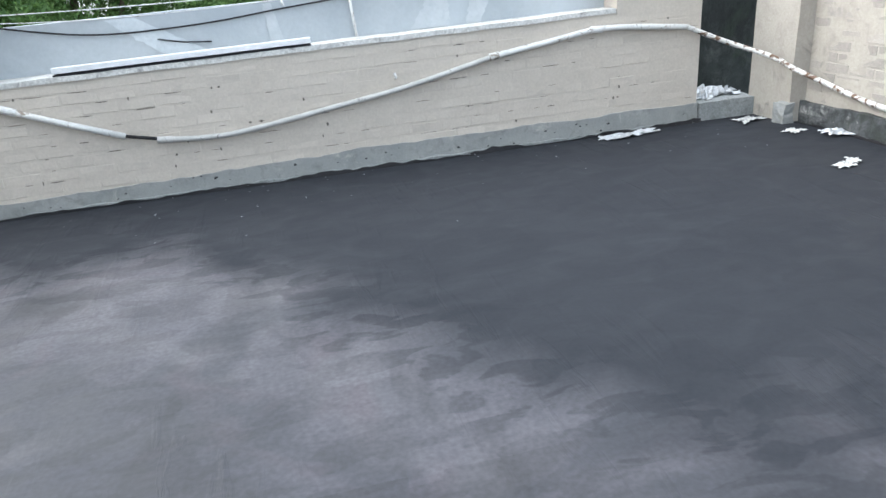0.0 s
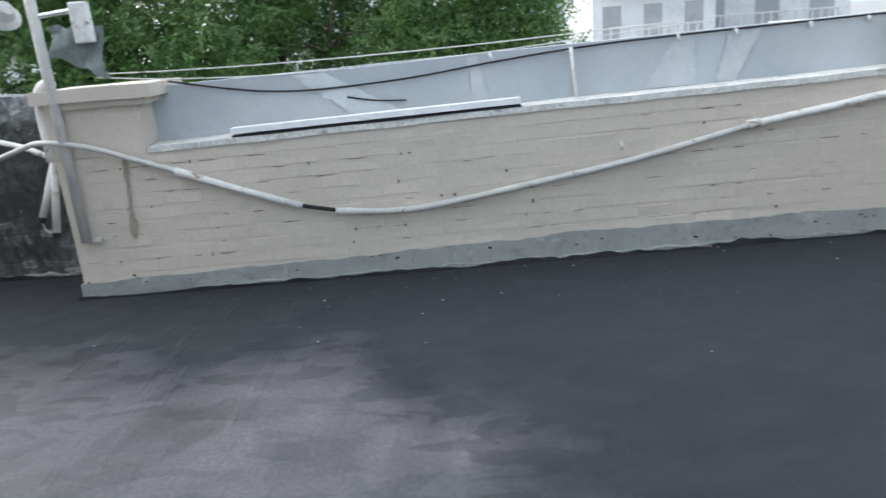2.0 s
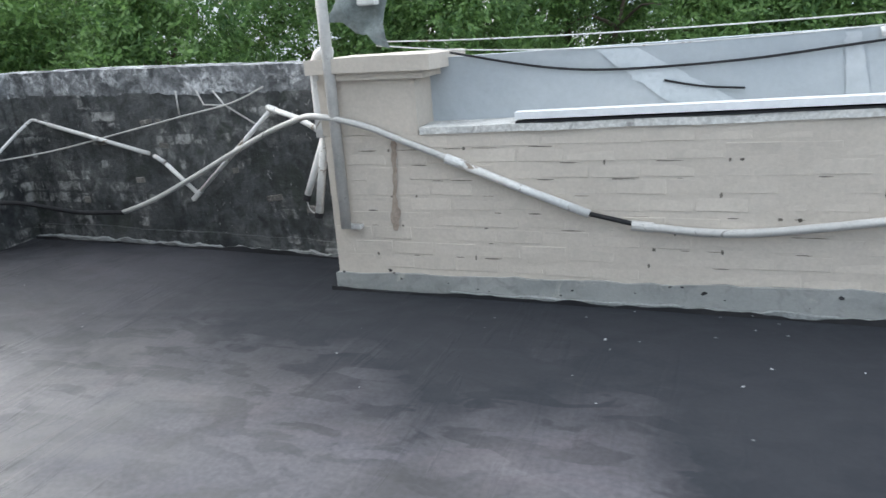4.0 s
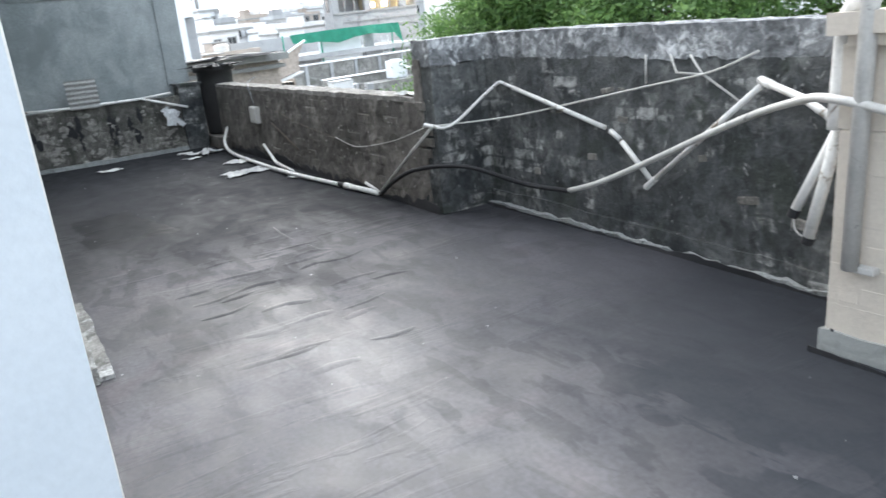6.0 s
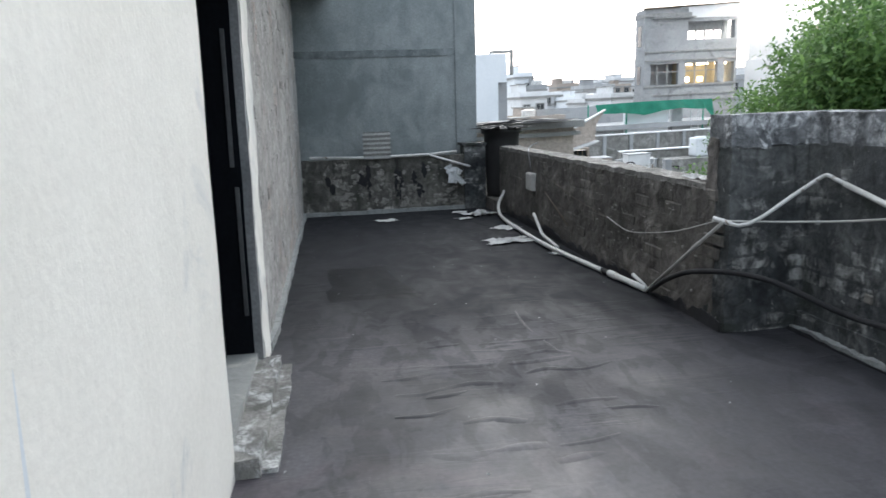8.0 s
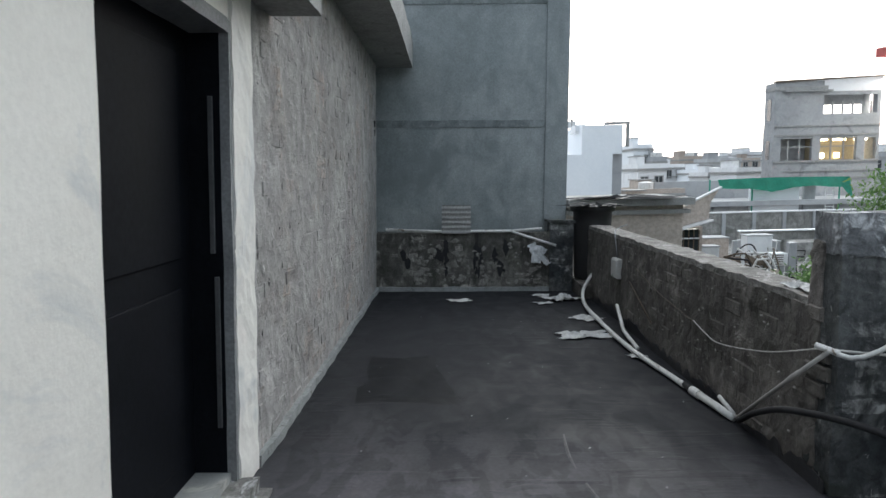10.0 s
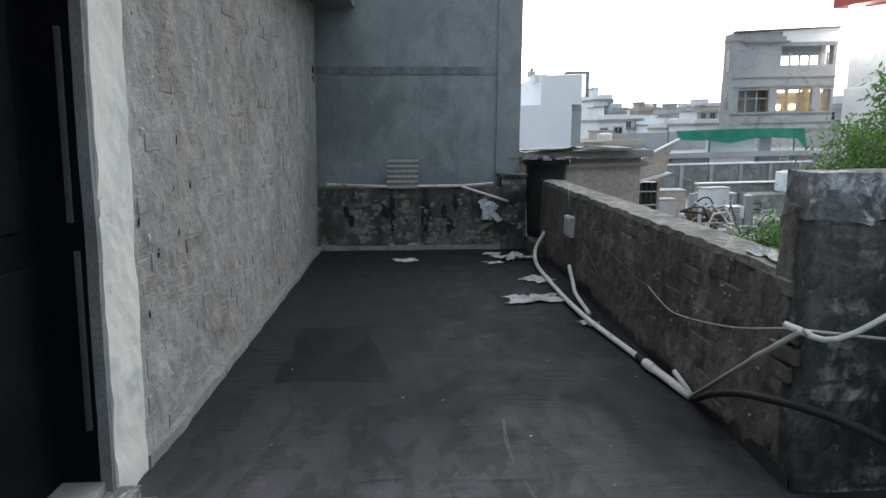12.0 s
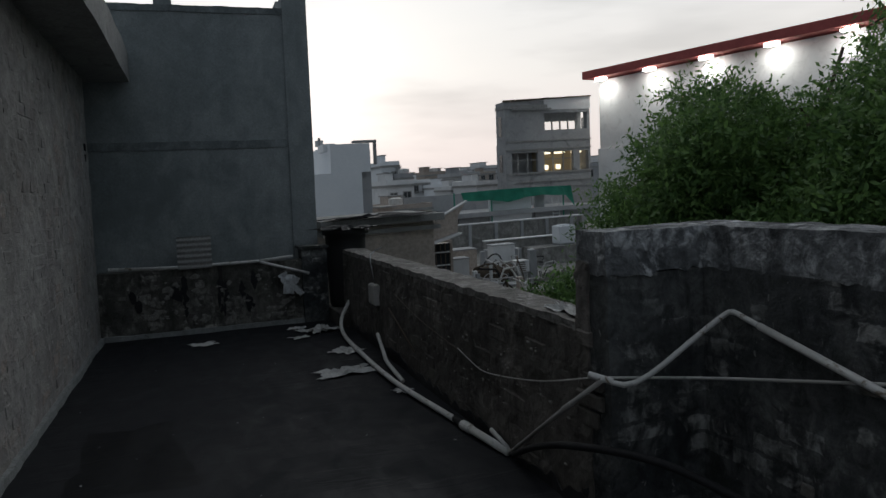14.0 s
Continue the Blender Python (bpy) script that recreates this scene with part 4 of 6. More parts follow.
pipe("rail_pipe", [(WEST + 0.02, 2.40, 0.775), (WEST + 0.03, 3.0, 0.755), (WEST + 0.03, 3.92, 0.757)], 0.017, PVC, "thin white pipe along the parapet top", "pipe", (0,))
pipe("rail_pipe", [(WEST + 0.02, 3.90, 0.757), (WEST + 0.01, 4.30, 0.785)], 0.015, PVC, "thin white pipe end on the parapet", "pipe")
pipe("rail_pipe", [(WEST + 0.05, 3.92, 0.75), (WEST + 0.07, 4.47, 0.575)], 0.016, PVC, "white pipe slanting down the parapet", "pipe")
sheet = thing("corrugated_sheet", "small grey corrugated sheet leaning above the parapet", "roofing sheet")
bm = bmesh.new()
for side in (0.0, -0.005):
    cols = [[bm.verts.new((0.012 * math.sin(i / 30 * 2 * math.pi * 6) + side, -0.18 + 0.36 * j, 0.36 * i / 30)) for j in range(2)] for i in range(31)]
    for p, q in zip(cols, cols[1:]):
        bm.faces.new([p[0], p[1], q[1], q[0]] if side == 0 else [q[0], q[1], p[1], p[0]])
part("sheet", bm, CONCRETE, sheet, smooth=True)
sheet.matrix_basis = pose(WEST + 0.06, 3.23, 0.725, 0, -6, 0)


def crumpled(name, x, y, sx, sy, turn, seed, label, z=0.006, mat=PAPER, height=0.05):
    bm, n, m = bmesh.new(), 14, 9
    rnd = random.Random(seed)
    g = []
    for i in range(n + 1):
        row = []
        for j in range(m + 1):
            u, v = i / n - 0.5, j / m - 0.5
            ang = math.atan2(v, u)
            edge = 0.85 + 0.75 * noise.noise(Vector((math.cos(ang) * 2.4, math.sin(ang) * 2.4, seed))) + 0.35 * noise.noise(Vector((math.cos(ang) * 7, math.sin(ang) * 7, seed)))
            p = Vector((u * sx * edge, v * sy * edge, 0))
            h = height * abs(noise.noise(Vector((u * 6, v * 5, seed * 1.7)))) * (1 - 1.2 * max(abs(u), abs(v))) + 0.008 * rnd.random()
            row.append(bm.verts.new((p.x, p.y, h)))
        g.append(row)
    for i in range(n):
        for j in range(m):
            bm.faces.new([g[i][j], g[i + 1][j], g[i + 1][j + 1], g[i][j + 1]])
    
    ob = part(name, bm, mat)
    ob.matrix_basis = pose(x, y, z, 0, 0, turn)
    return tagged(ob, label, "litter", "litter on the roof")


FOIL = material("silver_foil", [(0.45, 0.47, 0.49), (0.62, 0.63, 0.64)], 9, 60, (0.25, 0.45), 0.3, metal=0.3)
crumpled("crumpled_sheet", -9.05, 4.34, 0.24, 0.44, 8, 1, "crumpled white plastic sheet lying on the roof", height=0.09)
crumpled("crumpled_sheet", -11.02, 4.46, 0.30, 0.38, 20, 2, "wad of pale plastic by the corner step", height=0.14)
crumpled("paper_scrap", -10.95, 3.26, 0.22, 0.26, 10, 3, "flat pale scrap of paper on the roof", height=0.02)
crumpled("paper_scrap", -9.85, 4.52, 0.28, 0.24, 40, 4, "torn white paper beside the floor pipe", height=0.05)
crumpled("paper_scrap", -10.75, 4.22, 0.12, 0.18, 15, 5, "small white paper scrap on the roof", height=0.02)
crumpled("paper_scrap", -11.3, 4.24, 0.16, 0.2, 60, 6, "small white paper scrap near the post", height=0.04)
crumpled("paper_scrap", -8.28, 4.62, 0.16, 0.12, 30, 7, "white paper scrap beside the floor pipe", z=0.01, height=0.04)
crumpled("foil_sheet", 2.36, 4.58, 0.52, 0.14, 4, 8, "crushed silver foil sheet at the foot of the parapet", mat=FOIL, height=0.07)
crumpled("paper_scrap", 3.46, 4.52, 0.24, 0.14, 12, 9, "torn white paper at the corner sill", height=0.05)
crumpled("paper_scrap", 3.49, 4.02, 0.15, 0.13, 25, 10, "folded white paper on the roof corner", height=0.04)
crumpled("foil_sheet", 3.70, 3.80, 0.17, 0.20, 70, 11, "crumpled silver foil beside the mossy wall", z=0.012, mat=FOIL, height=0.07)
crumpled("paper_scrap", 3.15, 3.12, 0.16, 0.12, 15, 12, "small white paper scrap on the roof", height=0.02)
crumpled("paper_scrap", 3.27, 3.18, 0.16, 0.09, 50, 13, "small white paper scrap on the roof", height=0.02)
crumpled("plaster_rag", -6.34, 4.92, 0.40, 0.14, 4, 17, "torn white plastic lying on the low wall's coping", z=0.838, height=0.07)
for x, y, sx, sy, turn, seed in ((3.30, 4.92, 0.30, 0.22, 20, 31), (3.52, 4.98, 0.22, 0.26, 70, 32), (3.42, 5.12, 0.34, 0.20, -15, 33)):
    crumpled("plastic_scrap", x, y, sx, sy, turn, seed, "torn grey plastic heaped on the cement sill", z=0.15, mat=FOIL, height=0.16)
black_sheet = crumpled("black_sheeting", -11.66, 4.93, 0.62, 0.66, 12, 41, "crumpled black plastic sheeting thrown over the drum", z=1.055, mat=BLACK_PLASTIC, height=0.13)
black_sheet["category"] = "sheeting"
rag = thing("hanging_rag", "crumpled silver-white rag hanging on the slanting pipe", "rag")
rag.location = (WEST + 0.085, 4.25, 0.56)
for k, (yy, zz, w, h, lean) in enumerate(((-0.09, 0.0, 0.10, 0.16, 25), (-0.01, -0.02, 0.12, 0.22, -5), (0.07, -0.05, 0.09, 0.20, -30), (0.01, -0.12, 0.07, 0.18, 40))):
    bm = bmesh.new()
    g = [[bm.verts.new((0.03 * noise.noise(Vector((i * 0.9, j * 0.7, k))), w * (i / 6 - 0.5) * (1 + 0.5 * noise.noise(Vector((j * 0.8, k, 0)))), -h * j / 8 + 0.01 * noise.noise(Vector((i, j, k))))) for i in range(7)] for j in range(9)]
    for p, q in zip(g, g[1:]):
        for i in range(6):
            bm.faces.new([p[i], p[i + 1], q[i + 1], q[i]])
    ob = part("fold", bm, FOIL, rag, smooth=True)
    ob.matrix_basis = pose(0.01 * k, yy, zz + 0.04, lean, 0, 0)


rnd = random.Random(5)
bm = bmesh.new()
for k in range(110):
    if k < 60:
        x, y = rnd.uniform(-2.8, 3.4), 4.70 - abs(rnd.gauss(0, 0.55))
    else:
        x, y = rnd.uniform(-11, -3.2), rnd.uniform(2.4, 4.7)
    s, a = rnd.uniform(0.003, 0.009), rnd.uniform(0, 6.3)
    vs = [bm.verts.new((x + s * math.cos(a + q) * rnd.uniform(0.6, 1.5), y + s * math.sin(a + q), 0.006 + rnd.uniform(0, 0.006))) for q in (0, 1.6, 3.1, 4.7)]
    tip = bm.verts.new((x, y, 0.012))
    for p, q in zip(vs, vs[1:] + vs[:1]):
        bm.faces.new([p, q, tip])
tagged(part("paint_flakes", bm, CAP), "scattered pale paint and mortar flakes", "debris", kind="stuff")

patch_mat = membrane_material("smooth_dark_membrane", (0.008, 0.009, 0.011), (0.012, 0.013, 0.015), (0.016, 0.017, 0.019))
patch_mat.node_tree.nodes["Principled BSDF"].inputs["Specular IOR Level"].default_value = 0.14
bm = bmesh.new()
rows = []
for i in range(13):
    rows.append([])
    for j in range(9):
        x, y = -8.35 + 1.15 * i / 12, 2.53 + 0.62 * j / 8
        edge = 0.14 * noise.noise(Vector((x * 2.4, y * 2.4, 1))) + 0.05 * noise.noise(Vector((x * 9, y * 9, 2)))
        rows[-1].append(bm.verts.new((x + edge, y + edge, 0.004 * noise.noise(Vector((x * 0.8, y * 1.4, 0))) + 0.0040 - (0.007 if i in (0, 12) or j in (0, 8) else 0))))
for p, q in zip(rows, rows[1:]):
    for j in range(8):
        bm.faces.new([p[j], q[j], q[j + 1], p[j + 1]])
part("membrane_patch", bm, patch_mat, floor, "darker repair patch", smooth=True)


def bead(points, width, height, seed, lap=0.0):
    """A low uneven ridge along a line on the roof, steeper on one side where a sheet laps over another."""
    bm, rows_ = bmesh.new(), []
    pts = curve_points([(x, y, 0) for x, y in points], 0.05)
    for i, p in enumerate(pts):
        q = pts[min(i + 1, len(pts) - 1)] - pts[max(i - 1, 0)]
        side = Vector((-q.y, q.x, 0)).normalized()
        fade = min(1.0, 4 * i / len(pts), 4 * (len(pts) - 1 - i) / len(pts))
        w = width * (0.6 + 0.4 * fade) * (1 + 0.5 * noise.noise(Vector((p.x * 6, p.y * 6, seed))))
        h = height * fade * (0.8 + 0.7 * noise.noise(Vector((p.x * 9, p.y * 9, seed + 4))))
        z = 0.004 * noise.noise(Vector((p.x * 0.8, p.y * 1.4, 0))) - 0.002
        wave = side * 0.6 * width * noise.noise(Vector((p.x * 4, p.y * 4, seed + 9)))
        rows_.append([bm.verts.new(p + wave + side * w * u + Vector((0, 0, z + max(0.0, h) * v))) for u, v in ((-1, -0.4), (-0.45 + lap, 0.75), (0.1 + lap, 1.0), (0.5 + 0.5 * lap, 0.6), (1, -0.4))])
    for a, b in zip(rows_, rows_[1:]):
        for k in range(4):
            bm.faces.new([a[k], b[k], b[k + 1], a[k + 1]])
    return bm


DUSTY = material("dusty_seam_cement", [(0.035, 0.035, 0.038), (0.065, 0.065, 0.068), (0.026, 0.026, 0.028)], 5, 60, (0.6, 0.8), 0.4)
for points in ([(-6.6, 3.79), (-6.3, 3.77), (-6.1, 3.78)], [(-6.0, 3.79), (-5.9, 3.80), (-5.72, 3.83)]):
    part("seam_lip", bead(points, 0.008, 0.0040, 3.0, 0.3), DUSTY, floor, "pale dusty edge of a lapped sheet", smooth=True)
rnd = random.Random(19)
for k in range(26):
    x, y, run_ = -6.0 + 1.9 * (k / 26) + rnd.uniform(-0.08, 0.08), rnd.uniform(2.95, 3.95), rnd.uniform(0.12, 0.42)
    bend_ = rnd.uniform(-0.05, 0.05)
    part("wrinkle", bead([(x, y - run_ / 2), (x + bend_, y), (x + rnd.uniform(-0.05, 0.05), y + run_ / 2)], rnd.uniform(0.018, 0.034), rnd.uniform(0.005, 0.010), k * 1.3), MEMBRANE, floor, smooth=True)

# ---------------------------------------------------------------- door and step
door = thing("door_1", "black painted steel door, closed, in a worn grey frame", "door", kind="structure")
leaf = part("leaf", new_box(-5.80, SOUTH - 0.215, 0.115, -4.69, SOUTH - 0.175, 2.02, 0.003), BLACK_PAINT, door)
for z0, z1 in ((0.22, 0.95), (1.07, 1.90)):
    part("raised_panel", new_box(-5.66, SOUTH - 0.18, z0, -4.83, SOUTH - 0.163, z1, 0.006), BLACK_PAINT, leaf)
part("reveal", new_box(-5.832, SOUTH - 0.215, 0.115, -5.80, SOUTH - 0.035, 2.045, 0.002), BLACK_PAINT, door, "black reveal")
part("reveal", new_box(-4.692, SOUTH - 0.215, 0.115, -4.676, SOUTH - 0.035, 2.045, 0.002), BLACK_PAINT, door, "black reveal")
# two grey strips paint the reflections on the frame's inner side
part("edge_strip", new_box(-5.80, SOUTH - 0.070, 0.32, -5.786, SOUTH - 0.050, 0.98, 0.003), REVEAL_GLINT, door, "grey strip painting a reflection on the reveal")
part("edge_strip", new_box(-5.80, SOUTH - 0.085, 1.08, -5.786, SOUTH - 0.065, 1.74, 0.003), REVEAL_GLINT, door, "grey strip painting a reflection on the reveal")
part("jamb", rough_box(-5.86, SOUTH - 0.035, 0.05, -5.80, SOUTH + 0.006, 2.05, 0.08, 0.004, 61), GREY_FRAME, door)
part("jamb", rough_box(-4.69, SOUTH - 0.035, 0.05, -4.672, SOUTH - 0.003, 2.05, 0.08, 0.002, 62), BLACK_PAINT, door)
part("head", rough_box(-5.80, SOUTH - 0.16, 2.0, -4.69, SOUTH + 0.005, 2.06, 0.08, 0.004, 63), GREY_FRAME, door)
step = thing("door_step", "broken grey cement step below the door", "step", kind="structure")
part("tread", rough_box(-5.84, SOUTH - 0.02, 0, -4.66, SOUTH + 0.095, 0.075, 0.04, 0.011, 64), STEP, step)
part("threshold", rough_box(-5.83, SOUTH - 0.20, 0, -4.68, SOUTH - 0.02, 0.112, 0.05, 0.006, 65), SKIRT, step, "smooth grey cement threshold")
part("rubble_edge", rough_box(-5.86, SOUTH + 0.085, 0, -4.70, SOUTH + 0.15, 0.02, 0.04, 0.012, 66), STEP, step)
part("mortar_fillet", rough_box(-11.72, SOUTH - 0.01, -0.01, -6.14, SOUTH + 0.03, 0.05, 0.06, 0.018, 67), CEMENT, room, "ragged pale mortar line at the wall foot")
part("mortar_fillet", rough_box(WEST - 0.01, SOUTH + 0.03, -0.01, WEST + 0.03, 4.40, 0.05, 0.06, 0.014, 68), CEMENT, far_wall, "ragged pale mortar line at the wall foot")
for x, z in ((-11.62, 2.04), (-11.58, 1.93)):
    part("putlog_hole", new_box(x, SOUTH - 0.03, z, x + 0.10, SOUTH + 0.004, z + 0.07), BLACK_PAINT, room, "dark hole in the brickwork")
for x in (-11.35, -11.15):
    pipe("roof_pipe", [(x, 2.46, 3.13), (x, 2.46, 4.9)], 0.04, PVC, "upright white pipe standing on the roof slab", "pipe", group="roof pipes")


# membrane turned up at the wall feet, with an uneven brushed edge
def upturn(points, height, seed, parent, mat=FRESH):
    bm, low, high = bmesh.new(), [], []
    for k, (p, q) in enumerate(zip(points, points[1:])):
        p, q = Vector(p), Vector(q)
        n = max(2, int((q - p).length / 0.035))
        for i in range(n + 1):
            v = p.lerp(q, i / n)
            h = height * (0.55 + 0.9 * noise.noise(Vector((v.x * 2.2, v.y * 2.2, seed))) + 0.6 * noise.noise(Vector((v.x * 11, v.y * 11, seed))))
            low.append(bm.verts.new((v.x, v.y, -0.02)))
            high.append(bm.verts.new((v.x, v.y, max(0.004, h))))
    for i in range(len(low) - 1):
        bm.faces.new([low[i], low[i + 1], high[i + 1], high[i]])
    r = bmesh.ops.extrude_face_region(bm, geom=bm.faces[:])
    d = (Vector(points[1]) - Vector(points[0])).normalized().cross(Vector((0, 0, 1))) * 0.004
    bmesh.ops.translate(bm, verts=[v for v in r["geom"] if isinstance(v, bmesh.types.BMVert)], vec=d)
    return part("membrane_upturn", bm, mat, parent)


upturn([(-2.92, NORTH - 0.048, 0), (3.12, NORTH - 0.048, 0)], 0.034, 1.0, parapet)
upturn([(-5.80, BACK - 0.075, 0), (-2.90, BACK - 0.075, 0)], 0.030, 2.0, dark)
upturn([(-11.4, LOW - 0.016, 0), (-5.84, LOW - 0.016, 0)], 0.09, 3.0, low)
upturn([(EAST - 0.055, 4.26, 0), (EAST - 0.055, -3.0, 0)], 0.03, 4.0, east)

# open joints, chips and drips in the painted brick
rnd = random.Random(41)
bm = bmesh.new()
for k in range(120):
    x = rnd.uniform(-2.85, 3.05)
    z = 0.13 + 0.083 * rnd.randrange(1, 9)
    z += 0.019 * (x + 2.3) * (z > 0.5) * 0.9
    if rnd.random() < 0.75:
        w, h = rnd.uniform(0.015, 0.075), rnd.uniform(0.0012, 0.0035)
    else:
        w, h = rnd.uniform(0.004, 0.012), rnd.uniform(0.005, 0.016)
    ring = [bm.verts.new((x + w * math.cos(q) * rnd.uniform(0.7, 1.1), NORTH - 0.0035, z + h * math.sin(q) * rnd.uniform(0.6, 1.3))) for q in (2 * math.pi * i / 8 for i in range(8))]
    bm.faces.new(ring)
GAP = material("open_joint_dirt", [(0.10, 0.088, 0.076), (0.18, 0.16, 0.14)], 9, 60, (0.9, 1.0), 0.4)
tagged(part("open_joint", bm, GAP, parapet, "dark open joints and chips"), kind="stuff")
bm = bmesh.new()
for k in range(34):
    x, z, w = rnd.uniform(-2.85, 3.05), rnd.uniform(0.03, 0.13), rnd.uniform(0.004, 0.016)
    ring = [bm.verts.new((x + w * math.cos(q) * rnd.uniform(0.6, 1.2), NORTH - 0.0215, z + 0.6 * w * math.sin(q) * rnd.uniform(0.5, 1.4))) for q in (2 * math.pi * i / 7 for i in range(7))]
    bm.faces.new(ring)
tagged(part("bitumen_spot", bm, FRESH, parapet, "black bitumen spots on the skirting"), kind="stuff")


# pale streaks across the grey panel
THIN_STREAK = material("faint_pale_streak", [(0.42, 0.452, 0.472), (0.475, 0.503, 0.52), (0.40, 0.432, 0.455)], 5, 40, (0.6, 0.8), 0.1, grain=0.05)
PALE_STREAK = material("thin_pale_streak", [(0.46, 0.50, 0.525), (0.54, 0.575, 0.595), (0.40, 0.44, 0.465)], 5, 40, (0.6, 0.8), 0.1, grain=0.05)
for x0, x1, w0, w1, seed in ((-1.36, -0.90, 0.10, 0.16, 5), (0.95, 0.86, 0.05, 0.16, 11), (1.32, 1.20, 0.10, 0.06, 14), (-0.35, -0.30, 0.03, 0.05, 17)):
    bm, edge = bmesh.new(), []
    for k in range(17):
        t = k / 16
        x, z = x0 + (x1 - x0) * t, 1.228 + 0.0155 * (x0 + 2.3) - 0.005 - 0.30 * t
        w, wob_ = w0 + (w1 - w0) * t, 0.03 * noise.noise(Vector((k * 0.7, 0, seed)))
        edge.append([bm.verts.new((x - w + wob_, 4.962, z)), bm.verts.new((x + w + 0.6 * wob_, 4.962, z))])
    for p, q in zip(edge, edge[1:]):
        bm.faces.new([p[0], q[0], q[1], p[1]])
    part("limewash_streak", bm, PALE_STREAK if seed == 5 else THIN_STREAK, parapet, "pale streak")


# ---------------------------------------------------------------- trees
def leaf_mesh(name, lobes, clumps, leaflets, size, seed):
    """Many small pointed leaflets on drooping sprays that fill the given lobes unevenly."""
    rng = np.random.default_rng(seed)
    puffs = []
    for l in lobes:
        for _ in range(20):
            v = rng.normal(size=3)
            v /= np.linalg.norm(v)
            f = rng.uniform(0.20, 0.38)
            puffs.append((*(np.array(l[:3]) + v * np.array(l[3:6]) * rng.uniform(0.45, 0.95)), *(np.array(l[3:6]) * f)))
    lobes = puffs
    centres, radii = np.array([l[:3] for l in lobes]), np.array([l[3:6] for l in lobes])
    share = radii.prod(1) ** 0.67
    pick = rng.choice(len(lobes), clumps, p=share / share.sum())
    d = rng.normal(size=(clumps, 3))
    d /= np.linalg.norm(d, axis=1)[:, None]
    r = rng.uniform(0.15, 1.0, clumps) ** 0.5 * (1 + 0.22 * np.sin(d[:, 0] * 5 + d[:, 2] * 7 + pick))
    base = centres[pick] + d * r[:, None] * radii[pick]
    sprays = 5
    way = d[:, None] * 0.7 + rng.normal(size=(clumps, sprays, 3)) * 0.6
    way[..., 2] -= 0.15
    way /= np.linalg.norm(way, axis=2)[..., None]
    per = leaflets // sprays
    along = np.linspace(0.15, 1, per)
    length = rng.uniform(3.2, 5.6, (clumps, sprays, 1, 1)) * size
    p = base[:, None, None] + way[:, :, None] * along[None, None, :, None] * length
    p[..., 2] -= 0.12 * length[..., 0] * along ** 2
    side = np.cross(way, rng.normal(size=way.shape))
    side /= np.linalg.norm(side, axis=2)[..., None] + 1e-9
    sign = np.where(np.arange(per) % 2, 1.0, -1.0)
    out = side[:, :, None] * sign[None, None, :, None] + way[:, :, None] * 0.6 + rng.normal(size=(clumps, sprays, per, 3)) * 0.25
    out /= np.linalg.norm(out, axis=3)[..., None]
    wide = np.cross(out, way[:, :, None] + rng.normal(size=out.shape) * 0.3)
    wide /= np.linalg.norm(wide, axis=3)[..., None] + 1e-9
    s = size * rng.uniform(0.7, 1.3, p.shape[:3])[..., None]
    quad = np.stack([p, p + out * s * 0.5 + wide * s * 0.2, p + out * s, p + out * s * 0.5 - wide * s * 0.2], 3).reshape(-1, 3)
    me = bpy.data.meshes.new(name)
    n = len(quad) // 4
    me.from_pydata(quad, [], np.arange(n * 4).reshape(n, 4))
    me.materials.append(LEAF)
    return me


def tree(label, x, y, lobes, clumps, size, seed, leaflets=30):
    ob = thing("tree", label, "tree", "trees behind the roof")
    part("trunk", tube(curve_points([(x, y, -7.0), (x + 0.15, y - 0.1, -4), (x, y, -1.5), (x + 0.1, y, 0.6)], 0.5), lambda t: 0.28 - 0.14 * t, 10), BARK, ob, smooth=True)
    for l in lobes:
        a, b = Vector((x, y, -1.8)), Vector(l[:3])
        m = (a + b) / 2 + Vector((0, 0, -0.3))
        part("limb", tube(curve_points([a, m, b, b + (b - m) * 0.5], 0.3), lambda t: 0.10 - 0.08 * t, 7), BARK, ob, smooth=True)
    rng = random.Random(seed * 7)
    for l in lobes:
        a = Vector(l[:3])
        for _ in range(2):
            d = Vector((rng.uniform(-0.8, 0.8) * l[3], -rng.uniform(0.4, 0.85) * l[4], rng.uniform(-0.3, 0.7) * l[5]))
            part("branch", tube(curve_points([a, a + d * 0.5 + Vector((0, 0, 0.15)), a + d * 0.9], 0.2), lambda t: 0.035 - 0.028 * t, 6), BARK, ob, smooth=True)
    crown = new("crown", leaf_mesh("crown", lobes, clumps, leaflets, size, seed))
    crown.parent = ob
    return ob


tree("leafy neem tree with drooping dark green sprays", -12.0, 10.6, [(-11.8, 10.4, 0.95, 1.75, 1.5, 1.3), (-13.0, 9.9, 0.35, 0.9, 0.8, 0.9), (-10.6, 10.2, 0.9, 1.6, 1.5, 1.6), (-9.5, 11.8, 3.0, 0.9, 0.9, 0.6), (-8.3, 11.4, 3.9, 1.5, 1.4, 1.3), (-11.0, 10.6, -1.5, 1.9, 1.8, 1.6), (-8.6, 10.2, 0.8, 1.8, 1.5, 1.6), (-10.6, 10.9, 1.75, 0.9, 0.9, 0.6)], 6000, 0.086, 1, 40)
tree("broad green tree behind the dark parapet", -6.6, 12.6, [(-7.2, 12.0, 0.8, 1.9, 1.6, 2.0), (-5.2, 12.4, 0.6, 1.8, 1.6, 1.9), (-6.4, 12.8, 3.2, 2.3, 1.8, 2.0), (-6.2, 12.4, -2.0, 3.0, 2.0, 2.0)], 3900, 0.086, 2, 40)
